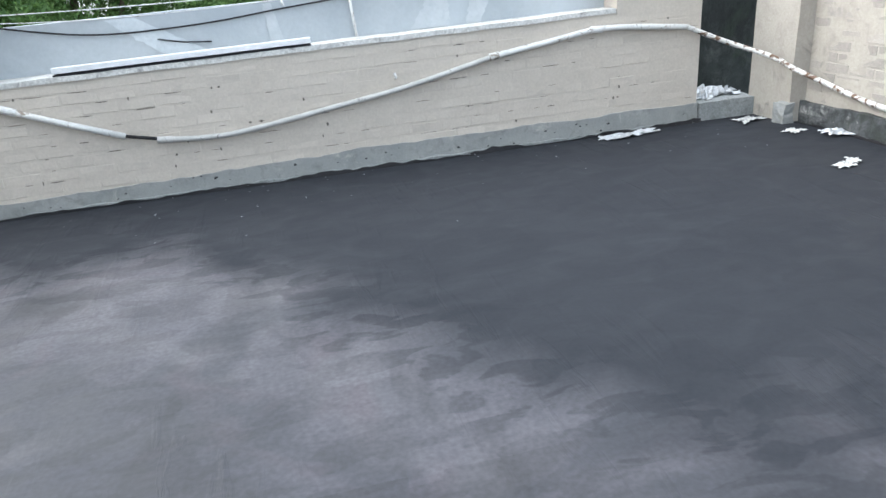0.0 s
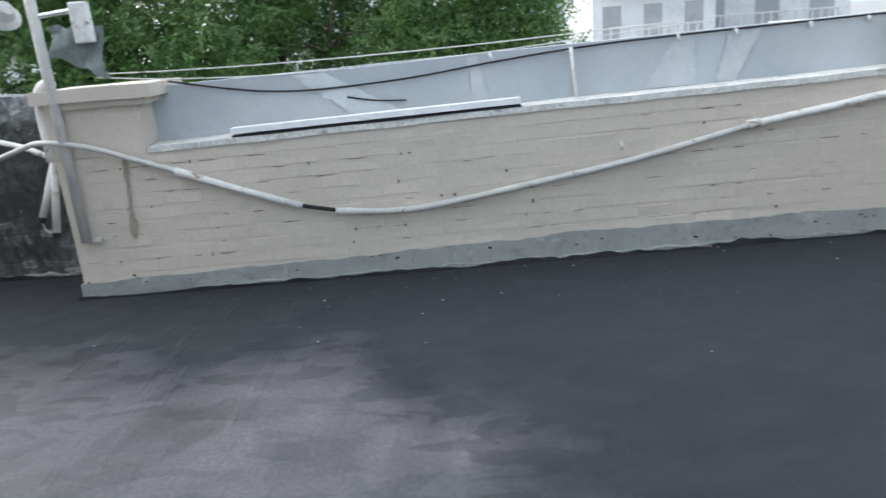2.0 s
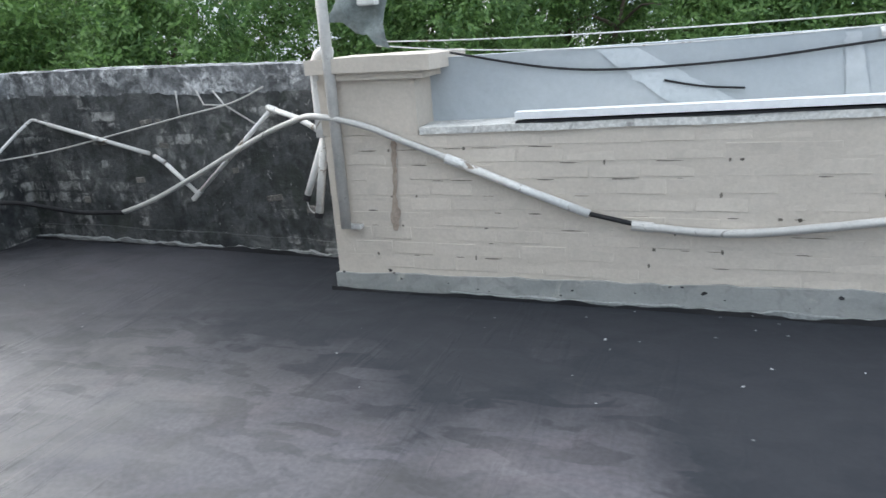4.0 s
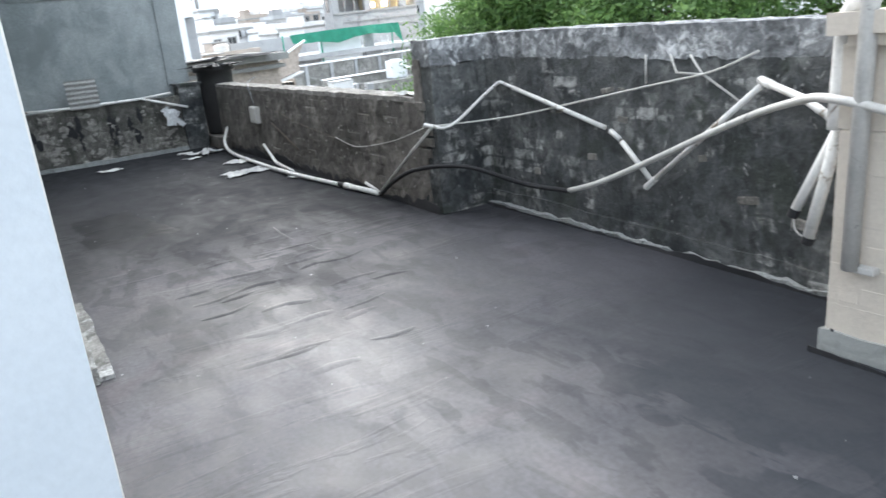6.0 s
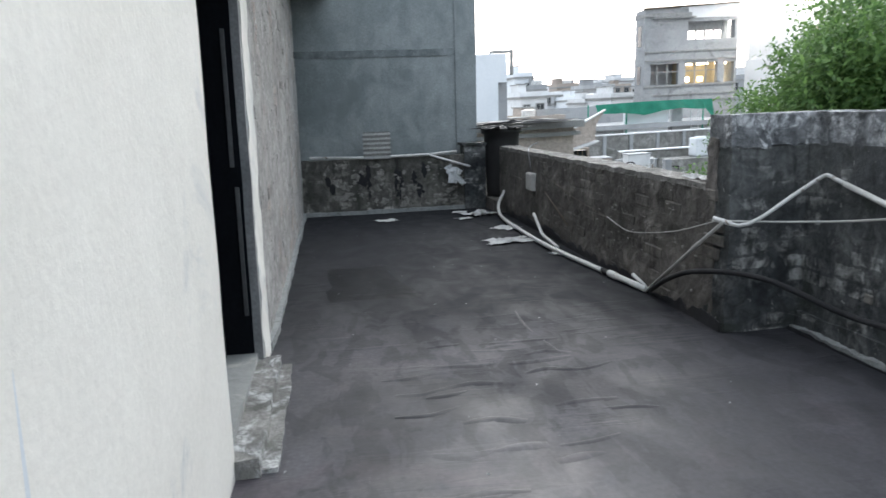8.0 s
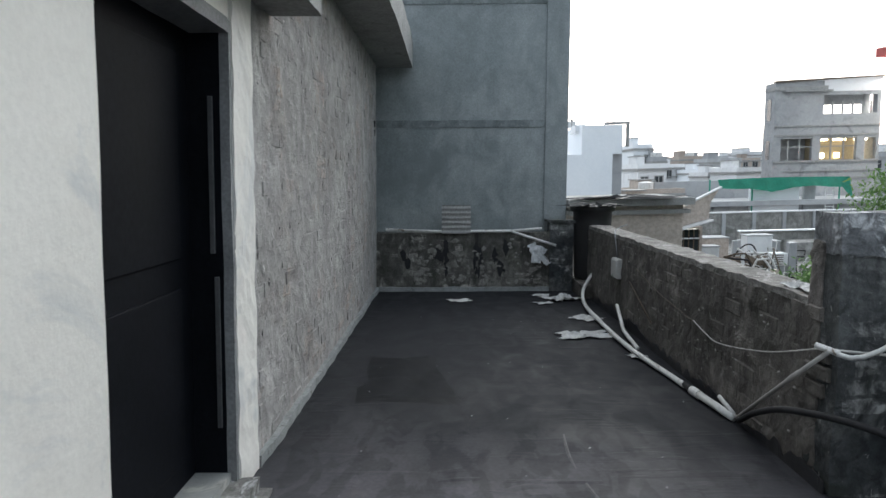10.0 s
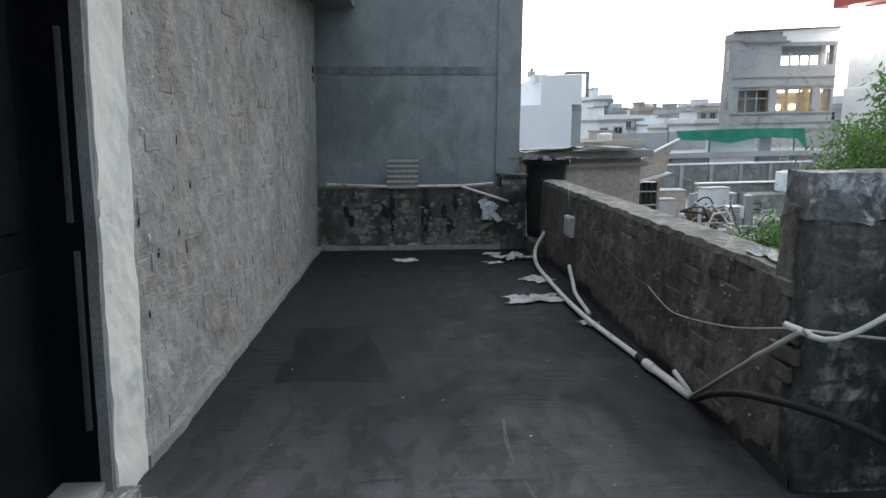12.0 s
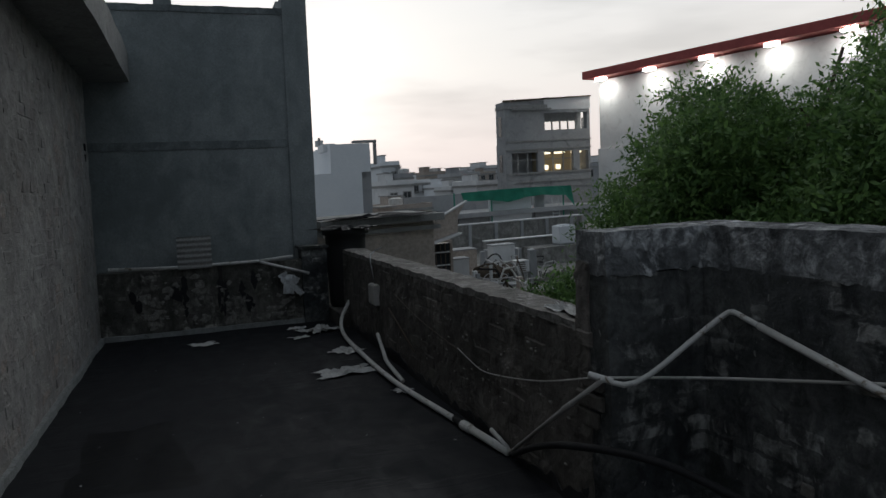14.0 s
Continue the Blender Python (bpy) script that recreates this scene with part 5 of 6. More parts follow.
tree("broad green tree behind the brick parapet", -3.2, 13.4, [(-3.8, 12.8, 0.5, 1.6, 1.5, 1.8), (-2.4, 13.4, 0.9, 1.7, 1.5, 1.7), (-3.2, 13.6, 3.0, 2.2, 1.8, 1.9), (-3.0, 13.2, -2.0, 2.8, 2.0, 1.9)], 3900, 0.086, 3, 40)
tree("broad green tree with pale new leaves behind the parapet", 0.2, 14.0, [(-0.6, 13.4, 0.4, 1.4, 1.4, 1.6), (0.9, 13.8, 0.5, 1.2, 1.3, 1.5), (0.1, 14.2, 2.6, 1.9, 1.8, 1.9), (0.1, 13.8, -2.0, 2.2, 2.0, 1.9)], 3400, 0.086, 4, 40)
bush = thing("shrub", "small green shrub rising behind the low wall", "shrub")
part("stem", tube(curve_points([(-11.3, 7.6, -7), (-11.2, 7.6, -3), (-11.2, 7.6, -0.3)], 0.5), 0.03, 6), BARK, bush)
crown = new("crown", leaf_mesh("crown", [(-11.1, 7.6, -0.22, 0.62, 0.5, 0.42), (-10.7, 7.8, -0.6, 0.9, 0.6, 0.6)], 620, 30, 0.075, 6))
crown.parent = bush

# ---------------------------------------------------------------- the town
PALE = material("pale_painted_render", [(0.62, 0.63, 0.64), (0.72, 0.73, 0.735), (0.53, 0.535, 0.54)], 0.5, 12, (0.8, 0.95), 0.05, random_tint=0.12, grain=0.04)
WHITE_B = material("white_render", [(0.70, 0.73, 0.76), (0.78, 0.80, 0.82)], 0.4, 8, (0.8, 0.95), 0.03, grain=0.03)
TAN = material("tan_render", [(0.37, 0.32, 0.28), (0.45, 0.39, 0.34), (0.30, 0.265, 0.235)], 0.8, 14, (0.8, 0.95), 0.15, random_tint=0.12)
BARE = material("weathered_bare_concrete", [(0.27, 0.278, 0.285), (0.36, 0.368, 0.375), (0.22, 0.228, 0.235)], 0.45, 6, (0.8, 0.95), 0.15, (0.19, 0.196, 0.20), 0.7, (0.58, 0.68), grain=0.10)
GREYB = material("bare_grey_render", [(0.31, 0.32, 0.33), (0.40, 0.41, 0.42), (0.26, 0.27, 0.28)], 0.5, 10, (0.8, 0.95), 0.1, random_tint=0.1, grain=0.06)
# near-black that stands in for the shade inside the corner opening
SHADE_BLACK = worn("painted_shade_wall", (0.012, 0.014, 0.014), (0.03, 0.036, 0.034), (0.06, 0.065, 0.06), 0.6, 0.3, 0.5, (0.02, 0.03, 0.02))
YARD = worn("mottled_grey_roof", (0.20, 0.198, 0.188), (0.30, 0.295, 0.28), (0.40, 0.395, 0.38), 0.6, 0.4, 0.5, (0.15, 0.155, 0.135), size=0.8)
STONE = material("rubble_stone", [(0.15, 0.145, 0.14), (0.33, 0.315, 0.30), (0.08, 0.08, 0.08)], 3.0, 9, (0.85, 1), 0.8, (0.06, 0.06, 0.06), 2.2, (0.5, 0.6), grain=0.4)
PANE = material("dark_window_glass", [(0.02, 0.024, 0.028), (0.05, 0.055, 0.06)], 1, 10, (0.1, 0.25), 0.0)
NET = material("green_shade_net", [(0.02, 0.22, 0.15), (0.035, 0.30, 0.21)], 2, 30, (0.7, 0.9), 0.1)
RED = material("red_roof_sheet", [(0.33, 0.06, 0.055), (0.42, 0.09, 0.08)], 2, 20, (0.5, 0.7), 0.05)
WARM = glow("warm_room_lamp", (1.0, 0.84, 0.58), 3.2)
FLOOD = glow("white_floodlight", (1.0, 0.97, 0.9), 14.0)
WARM_WALL = material("ochre_room_wall", [(0.36, 0.30, 0.20), (0.44, 0.37, 0.25)], 1, 10, (0.8, 0.95), 0.05)


def window(parent, x, y0, y1, z0, z1, frame_mat=CONCRETE):
    """A window in a wall that faces +x."""
    w = part("window", new_box(x - 0.12, y0, z0, x + 0.012, y1, z1), PANE, parent)
    f = bmesh.new()
    t = 0.07
    box(f, x, y0 - t, z1, x + 0.06, y1 + t, z1 + t)
    box(f, x, y0 - t, z0 - t, x + 0.09, y1 + t, z0)
    box(f, x, y0 - t, z0, x + 0.06, y0, z1)
    box(f, x, y1, z0, x + 0.06, y1 + t, z1)
    box(f, x, (y0 + y1) / 2 - 0.03, z0, x + 0.03, (y0 + y1) / 2 + 0.03, z1)
    part("frame", f, frame_mat, w)
    return w


def house(label, x, y0, y1, depth, top, mat, wins=(), parapet_h=0.5, tank=None, category="building"):
    """A flat-roofed block whose front faces +x, with a parapet, windows and a roof tank."""
    ob = thing("house", label, category, "houses of the town")
    part("wall", new_box(x - depth, y0, -7.0, x, y1, top - parapet_h), mat, ob)
    b = bmesh.new()
    for a in ((x - 0.15, y0 - 0.04, x + 0.05, y1 + 0.04), (x - depth, y0 - 0.04, x - depth + 0.2, y1 + 0.04), (x - depth + 0.2, y0 - 0.04, x - 0.15, y0 + 0.15), (x - depth + 0.2, y1 - 0.15, x - 0.15, y1 + 0.04)):
        box(b, a[0], a[1], top - parapet_h, a[2], a[3], top)
    part("roof_parapet", b, mat, ob)
    part("cornice", new_box(x - depth - 0.05, y0 - 0.1, top - parapet_h - 0.18, x + 0.14, y1 + 0.1, top - parapet_h - 0.003), CONCRETE, ob)
    for w in wins:
        window(ob, x, *w)
    part("stair_head", new_box(x - depth * 0.7, y0 + 0.15 * (y1 - y0), top - parapet_h, x - depth * 0.3, y0 + 0.45 * (y1 - y0), top + 0.55), mat, ob)
    part("stair_roof", new_box(x - depth * 0.72, y0 + 0.12 * (y1 - y0), top + 0.55, x - depth * 0.27, y0 + 0.50 * (y1 - y0), top + 0.63), CONCRETE, ob)
    part("sun_shade", new_box(x, y0 + 0.1, top - parapet_h - 1.0, x + 0.35, y0 + 0.6 * (y1 - y0), top - parapet_h - 0.9), CONCRETE, ob)
    if tank:
        ty, tz = tank
        part("water_tank", tube([(x - 1.2, ty, top - parapet_h), (x - 1.2, ty, top - parapet_h + tz), (x - 1.2, ty, top - parapet_h + tz * 1.12)], lambda t: 0.5 if t < 0.9 else 0.2, 16), PVC, ob, "white plastic water tank", smooth=False)
    return ob


def prism(points, x0, x1):
    """A block with the given outline across y and z."""
    bm = bmesh.new()
    f, k = [bm.verts.new((x1, y, z)) for y, z in points], [bm.verts.new((x0, y, z)) for y, z in points]
    bm.faces.new(f)
    bm.faces.new(k[::-1])
    for i in range(len(points)):
        q = (i + 1) % len(points)
        bm.faces.new([f[i], k[i], k[q], f[q]])
    bmesh.ops.recalc_face_normals(bm, faces=bm.faces[:])
    return bm


# white tower block
tower = thing("house", "white rendered block with a taller stair tower and roof antenna", "building", "houses of the town")
part("wall", new_box(-46, 6.0, -7.0, -38, 11.0, 2.25), WHITE_B, tower)
part("stair_tower", new_box(-45, 9.5, 2.25, -38.02, 11.45, 3.65), WHITE_B, tower)
part("side_wall", new_box(-45.5, 11.0, -7.0, -38.6, 11.6, 3.3), GREYB, tower, "bare grey side wall")
part("tank_lid", new_box(-40.5, 9.3, 3.35, -38.8, 9.9, 3.75, 0.05), PALE, tower)
part("roof_beam", new_box(-39, 10.75, 3.72, -38.4, 11.9, 3.82), CONCRETE, tower)
part("roof_post", new_box(-38.6, 11.75, 2.6, -38.45, 11.9, 3.8), CONCRETE, tower)
mast = thing("antenna_mast", "thin lattice antenna mast far over the roofs", "mast")
part("pole", tube([(-60, 12.6, -7), (-60, 12.6, 5.6)], 0.12, 6), CONCRETE, mast)
for z in (4.2, 4.9):
    part("antenna", new_box(-60.2, 12.3, z, -59.9, 12.9, z + 0.5), PALE, mast)

# three-storey building with open floors
three = thing("three_storey_building", "bare grey three-storey building with lit rooms", "building")
X = -54.0
part("wall", new_box(X - 1.7, 25.8, -7.0, X, 33.2, 1.2), BARE, three)
part("rear_wall", new_box(X - 1.7, 25.8, 1.2, X - 1.6, 33.2, 4.1), BARE, three)
part("side_wall", new_box(X - 1.6, 25.8, 1.2, X, 26.05, 7.3), BARE, three)
part("side_wall", new_box(X - 1.6, 32.95, 1.2, X - 0.2, 33.2, 4.1), BARE, three)
for y0, y1, z0, z1 in ((26.05, 33.2, 1.2, 1.85), (26.05, 26.35, 1.85, 3.35), (28.5, 29.1, 1.85, 3.35), (31.6, 32.2, 1.85, 3.35), (33.0, 33.2, 1.85, 3.35), (26.05, 33.2, 3.35, 4.3), (26.05, 29.2, 4.3, 6.75), (29.2, 33.2, 4.3, 5.05), (29.2, 33.2, 6.35, 6.6)):
    part("front_wall", new_box(X - 0.25, y0, z0, X, y1, z1), BARE, three)
part("floor_slab", new_box(X - 1.6, 26.05, 4.1, X - 0.25, 33.2, 4.3), CONCRETE, three)
part("floor_slab", new_box(X - 1.6, 26.05, 1.2, X - 0.25, 32.95, 1.3), CONCRETE, three)
part("roof_slab", new_box(X - 1.6, 25.75, 6.75, X + 0.15, 29.4, 7.0), CONCRETE, three)
part("roof_wall", new_box(X - 1.6, 29.2, 6.6, X + 0.03, 33.25, 7.55), PALE, three, "pale painted roof parapet")
part("roof_wall", new_box(X - 0.3, 25.95, 7.0, X - 0.05, 29.2, 7.35), BARE, three)
part("rear_wall", new_box(X - 1.6, 29.2, 5.8, X - 1.5, 32.8, 6.6), BARE, three)
part("column", new_box(X - 1.6, 32.8, 4.3, X - 1.4, 33.2, 6.6), BARE, three)
part("column", new_box(X - 0.6, 32.95, 5.05, X, 33.2, 6.4), BARE, three)
for y in (29.9, 30.6, 31.3, 32.0, 32.6):
    part("baluster", new_box(X - 0.2, y - 0.05, 5.05, X - 0.1, y + 0.05, 5.9), CONCRETE, three)
part("partition", new_box(X - 1.52, 28.7, 1.3, X - 0.26, 28.9, 3.9), WARM_WALL, three)
part("partition", new_box(X - 1.58, 28.91, 1.31, X - 1.5, 32.9, 4.05), WARM_WALL, three, "ochre lit inner wall")
part("partition", new_box(X - 1.35, 26.1, 1.3, X - 1.25, 28.65, 3.9), BARE, three)
for y in (26.9, 27.7, 29.9, 30.8):
    part("mullion", new_box(X - 0.16, y - 0.05, 1.85, X - 0.08, y + 0.05, 3.35), CONCRETE, three)
for y in (26.05, 29.1):
    part("transom", new_box(X - 0.15, y, 2.75, X - 0.09, y + 2.45, 2.83), CONCRETE, three)
for y in (29.7, 31.0, 32.5):
    part("tube_light", new_box(X - 1.15, y - 0.45, 3.22, X - 1.05, y + 0.45, 3.36), WARM, three, "glowing warm tube light")
for y in (29.9, 31.0, 32.6):
    part("bulb", new_box(X - 1.4, y - 0.18, 2.0, X - 1.3, y + 0.18, 2.35), WARM, three, "glowing warm lamp")
part("tube_light", new_box(X - 1.2, 26.2, 3.05, X - 1.1, 26.6, 3.12), WARM, three, "glowing warm tube light")

part("roof_edge", prism([(25.72, 7.26), (33.3, 7.55), (33.3, 7.64), (25.72, 7.40)], X - 0.1, X + 0.12), BARK, three, "dark weathered roof edge")
part("sun_shade", new_box(X, 26.3, 6.60, X + 0.45, 29.6, 6.70), CONCRETE, three)
for z in (1.70, 3.55, 4.20):
    part("ledge", new_box(X, 25.85, z, X + 0.12, 33.2, z + 0.10), CONCRETE, three)
for z in (0.55, 1.05):
    part("ledge", new_box(X, 26.6, z, X + 0.10, 33.2, z + 0.07), CONCRETE, three)
for y in (28.8, 31.9):
    part("pier", new_box(X, y - 0.28, 1.80, X + 0.06, y + 0.28, 3.55), BARE, three)
for z0, z1 in ((1.95, 3.3), (4.7, 6.2)):
    part("window", new_box(X - 1.15, 25.78, z0, X - 0.55, 25.82, z1), PANE, three)
for y0, y1 in ((26.5, 28.5), (29.2, 31.5)):
    part("window_head", new_box(X, y0 - 0.1, 3.36, X + 0.25, y1 + 0.1, 3.43), CONCRETE, three)

# green shade net over a yard
net = thing("shade_net", "green shade net stretched over posts", "shade net")
bm = bmesh.new()
g = []
for i in range(49):
    row = []
    for j in range(5):
        u, v = i / 48, j / 4
        drop = 0.52 + 0.32 * max(0, 1 - abs(u - 0.38) * 6) + 0.85 * max(0, 1 - abs(u - 1.0) * 12) + 0.10 * abs(math.sin(u * 9))
        row.append(bm.verts.new((-47 + 0.5 * v + 0.05 * math.sin(u * 40), 19.45 + 8.0 * u, 0.74 + 0.06 * math.sin(u * 3.1) - v * drop)))
    g.append(row)
for i in range(48):
    for j in range(4):
        bm.faces.new([g[i][j], g[i + 1][j], g[i + 1][j + 1], g[i][j + 1]])
bmesh.ops.solidify(bm, geom=bm.faces[:], thickness=0.02)
part("cloth", bm, NET, net)
for y in (19.0, 21.6, 26.9):
    part("post", tube([(-47.05, y, -3.0), (-47.05, y, 0.75)], 0.05, 8), NET, net)
yard = thing("house", "pale low yard building under the green net", "building", "houses of the town")
part("wall", new_box(-52, 17.0, -7, -47.5, 29.5, -0.6), GREYB, yard)
part("rear_wall", new_box(-52.2, 17.0, -0.6, -52.0, 29.5, 0.6), GREYB, yard)
part("side_pier", new_box(-47.6, 24.9, -7, -47.35, 25.6, 0.4), GREYB, yard)
part("front_wall", new_box(-47.6, 21.6, -7, -47.3, 24.6, 0.25), WHITE_B, yard, "white painted wall panel")
part("front_ledge", new_box(-47.5, 17.0, -0.9, -46.8, 29.5, -0.6), GREYB, yard)
for y in (18.2, 19.4):
    part("shutter", new_box(-47.5, y, -1.9, -47.4, y + 0.9, -1.0), GREYB, yard)
ladder = thing("ladder", "grey metal ladder against the pale yard wall", "ladder")
for y in (26.0, 26.5):
    part("rail", tube([(-46.7, y, -2.8), (-47.0, y, 0.0)], 0.03, 6), STEEL, ladder)
for k in range(7):
    part("rung", tube([(-46.72 - 0.035 * k, 26.0, -2.5 + 0.36 * k), (-46.72 - 0.035 * k, 26.5, -2.5 + 0.36 * k)], 0.022, 6), STEEL, ladder)

# houses of the skyline: front place, y range, depth, top
for k, (x, y0, y1, top) in enumerate(((-64, 18.5, 20.1, 3.64), (-62, 19.6, 20.7, 2.85), (-56, 16.9, 19.0, 1.91), (-78, 25.3, 27.4, 2.36), (-84, 28.7, 31.2, 2.91), (-72, 26.6, 28.4, 1.75), (-76, 29.0, 32.4, 2.46),
                                      (-66, 25.6, 27.3, 1.48), (-60, 25.7, 27.6, 1.47), (-110, 46.0, 48.8, 3.27), (-100, 35.0, 37.4, 2.69), (-105, 33.5, 35.3, 3.11), (-115, 45.1, 48.0, 3.29))):
    w = y1 - y0
    house(("pale painted town house with stair head and dark windows", "grey rendered town house with parapet and windows", "white stepped town house with small windows")[k % 3], x, y0, y1, 4 + k % 3, top - 0.35 * (k % 2), (WHITE_B, GREYB, PALE, PALE, TAN)[k % 5],
          [(y0 + 0.12 * w, y0 + 0.34 * w, top - 1.75, top - 1.0), (y0 + 0.6 * w, y0 + 0.86 * w, top - 1.75, top - 0.95), (y0 + 0.3 * w, y0 + 0.5 * w, top - 3.4, top - 2.6)], 0.35, (y1 - 0.4 * w, 0.7) if k % 3 == 1 else None)
house("tan brick house under the skyline", -50, 15.4, 18.4, 6, 0.2, TAN, [(16.0, 16.7, -1.2, -0.5), (17.2, 17.8, -1.2, -0.5)], 0.3, (16.2, 0.7))
house("tan brick house with flat roof", -44, 13.0, 16.4, 5, -0.35, TAN, [(13.6, 14.2, -1.6, -0.9), (15.0, 15.6, -1.6, -0.9)], 0.3)
house("pale low house with roof tank", -40, 11.4, 13.6, 5, -0.9, PALE, [(11.9, 12.4, -2.0, -1.3)], 0.3, (12.2, 0.8))
house("brownish low house with wide roof edge", -36, 12.0, 16.8, 5, -1.1, TAN, [(13.0, 13.7, -2.2, -1.5), (15.0, 15.7, -2.2, -1.5)], 0.3)
for k, (y0, w, t) in enumerate(((14.0, 5, 3.6), (22.0, 6, 3.2), (29.0, 5, 3.9), (34.5, 6, 3.0), (41.0, 7, 3.8), (8.0, 5, 2.6))):
    house("distant pale house on the skyline", -98 - 7 * (k % 3), y0 * 1.55 + 2, y0 * 1.55 + 2 + w, 9, t, (PALE, GREYB)[k % 2], [(y0 * 1.55 + 3, y0 * 1.55 + 4, 1.0, 2.0), (y0 * 1.55 + 5, y0 * 1.55 + 6, 1.0, 2.0)], 0.5)

# brown neighbour with cornices, slanting stair roof, awning and grille
brown = thing("brown_house", "tan rendered neighbour with two cornice bands", "building")
part("wall", new_box(-19.5, 5.6, -7, -17.0, 7.75, 0.72), TAN, brown)
part("cornice", new_box(-19.5, 5.5, 0.55, -16.85, 7.85, 0.63), CONCRETE, brown)
part("cornice", new_box(-19.6, 5.45, 0.72, -16.75, 7.9, 0.86), CONCRETE, brown)
part("gable_wall", prism([(8.30, 0.10), (8.98, 0.29), (9.0, 0.65), (9.20, 0.96), (8.50, 0.60), (8.2, 0.5)], -19.25, -19.0), TAN, brown)
part("sloping_coping", prism([(8.46, 0.59), (9.22, 0.97), (9.23, 1.005), (8.44, 0.62)], -19.12, -18.95), PALE, brown, "pale sloping coping")
part("awning", prism([(8.28, 0.05), (9.0, 0.25), (9.0, 0.28), (8.28, 0.085)], -19.2, -18.75), PALE, brown, "pale sloping awning")
part("opening", new_box(-19.4, 8.30, -0.75, -19.05, 8.78, 0.05), PANE, brown, "dark opening under the awning")
part("lower_wall", new_box(-20.5, 7.75, -7, -19.45, 9.0, 0.08), TAN, brown)
for k in range(5):
    part("grille_bar", tube([(-19.0, 8.31 + 0.115 * k, -0.75), (-19.0, 8.31 + 0.115 * k, 0.04)], 0.014, 6), BARK, brown)
for z in (-0.45, -0.15):
    part("grille_bar", tube([(-19.0, 8.30, z), (-19.0, 8.78, z)], 0.014, 6), PALE, brown)
tarp2 = crumpled("black_tarpaulin", -16.9, 6.5, 1.0, 2.2, 0, 21, "crumpled black tarpaulin on the neighbour's roof", z=0.86, mat=BLACK_PLASTIC, height=0.18)
del tarp2["group"]
tarp2["category"] = "tarpaulin"

# lower roofs with clutter between the houses
yardroof = thing("house", "low flat-roofed house cluttered with pipes and drums", "building", "houses of the town")
part("wall", new_box(-30, 7.9, -7, -13.5, 17.5, -1.25), YARD, yardroof)
part("roof_parapet", new_box(-28.25, 11.0, -1.25, -28.0, 17.4, -0.16), YARD, yardroof, "mottled grey parapet")
part("coping", new_box(-28.3, 11.0, -0.157, -27.95, 17.45, -0.115), PALE, yardroof, "pale coping")
for k in range(6):
    part("pilaster", new_box(-28.0, 11.6 + 1.05 * k, -1.25, -27.93, 11.72 + 1.05 * k, -0.16), GREYB, yardroof)
part("roof_parapet", new_box(-13.75, 7.9, -1.25, -13.5, 17.5, -0.95), GREYB, yardroof)
part("terrace_wall", new_box(-24.2, 11.7, -1.25, -24.0, 17.4, -0.47), YARD, yardroof)
part("terrace_coping", new_box(-24.25, 11.7, -0.467, -23.92, 17.4, -0.435), PALE, yardroof, "pale coping")
part("terrace_ledge", new_box(-23.997, 12.9, -1.25, -23.0, 17.4, -0.72), YARD, yardroof)
wb = thing("water_tank", "white square water tank on the grey roof ledge", "water tank")
part("body", new_box(-23.7, 13.85, -0.68, -23.2, 14.42, -0.12, 0.04), WHITE_B, wb)
part("lid", new_box(-23.6, 13.98, -0.12, -23.3, 14.28, -0.09, 0.01), WHITE_B, wb)
part("stand", new_box(-23.68, 13.88, -0.72, -23.22, 14.39, -0.68), GREYB, wb)
boiler = thing("horizontal_drum", "dark brown drum lying on the low roof", "drum")
part("shell", tube([(-19, 9.36, -0.74), (-19, 9.40, -0.74), (-19, 10.30, -0.74), (-19, 10.34, -0.74)], lambda t: 0.13 if t in (0.0, 1.0) else 0.16, 18), BARK, boiler, smooth=False)
for y in (9.55, 10.1):
    part("saddle", new_box(-19.14, y, -1.25, -18.86, y + 0.12, -0.84), GREYB, boiler)
cooler = thing("outdoor_unit", "white outdoor unit with a grille on the low roof", "outdoor unit")
part("casing", new_box(-19.2, 10.38, -0.80, -18.85, 10.72, -0.52, 0.015), PALE, cooler)
for k in range(5):
    part("louvre", new_box(-18.85, 10.42, -0.77 + 0.05 * k, -18.84, 10.62, -0.75 + 0.05 * k), BARK, cooler)
part("stand", new_box(-19.15, 10.42, -1.25, -18.9, 10.68, -0.80), GREYB, cooler)
for x, y, w, top, mat in ((-19.0, 10.86, 0.085, -0.30, GREYB), (-18.2, 9.45, 0.03, -0.42, PALE), (-17.4, 8.75, 0.05, -0.45, PALE), (-19.8, 9.9, 0.06, -0.30, GREYB), (-17.0, 9.6, 0.06, -0.62, TAN), (-20.6, 11.6, 0.07, -0.45, PALE), (-16.6, 8.5, 0.04, -0.4, GREYB)):
    c = thing("roof_post", "short weathered post on the low roof", "post", "posts on the low roof")
    part("post", new_box(x - w, y - w, -1.25, x + w, y + w, top, 0.01), mat, c)
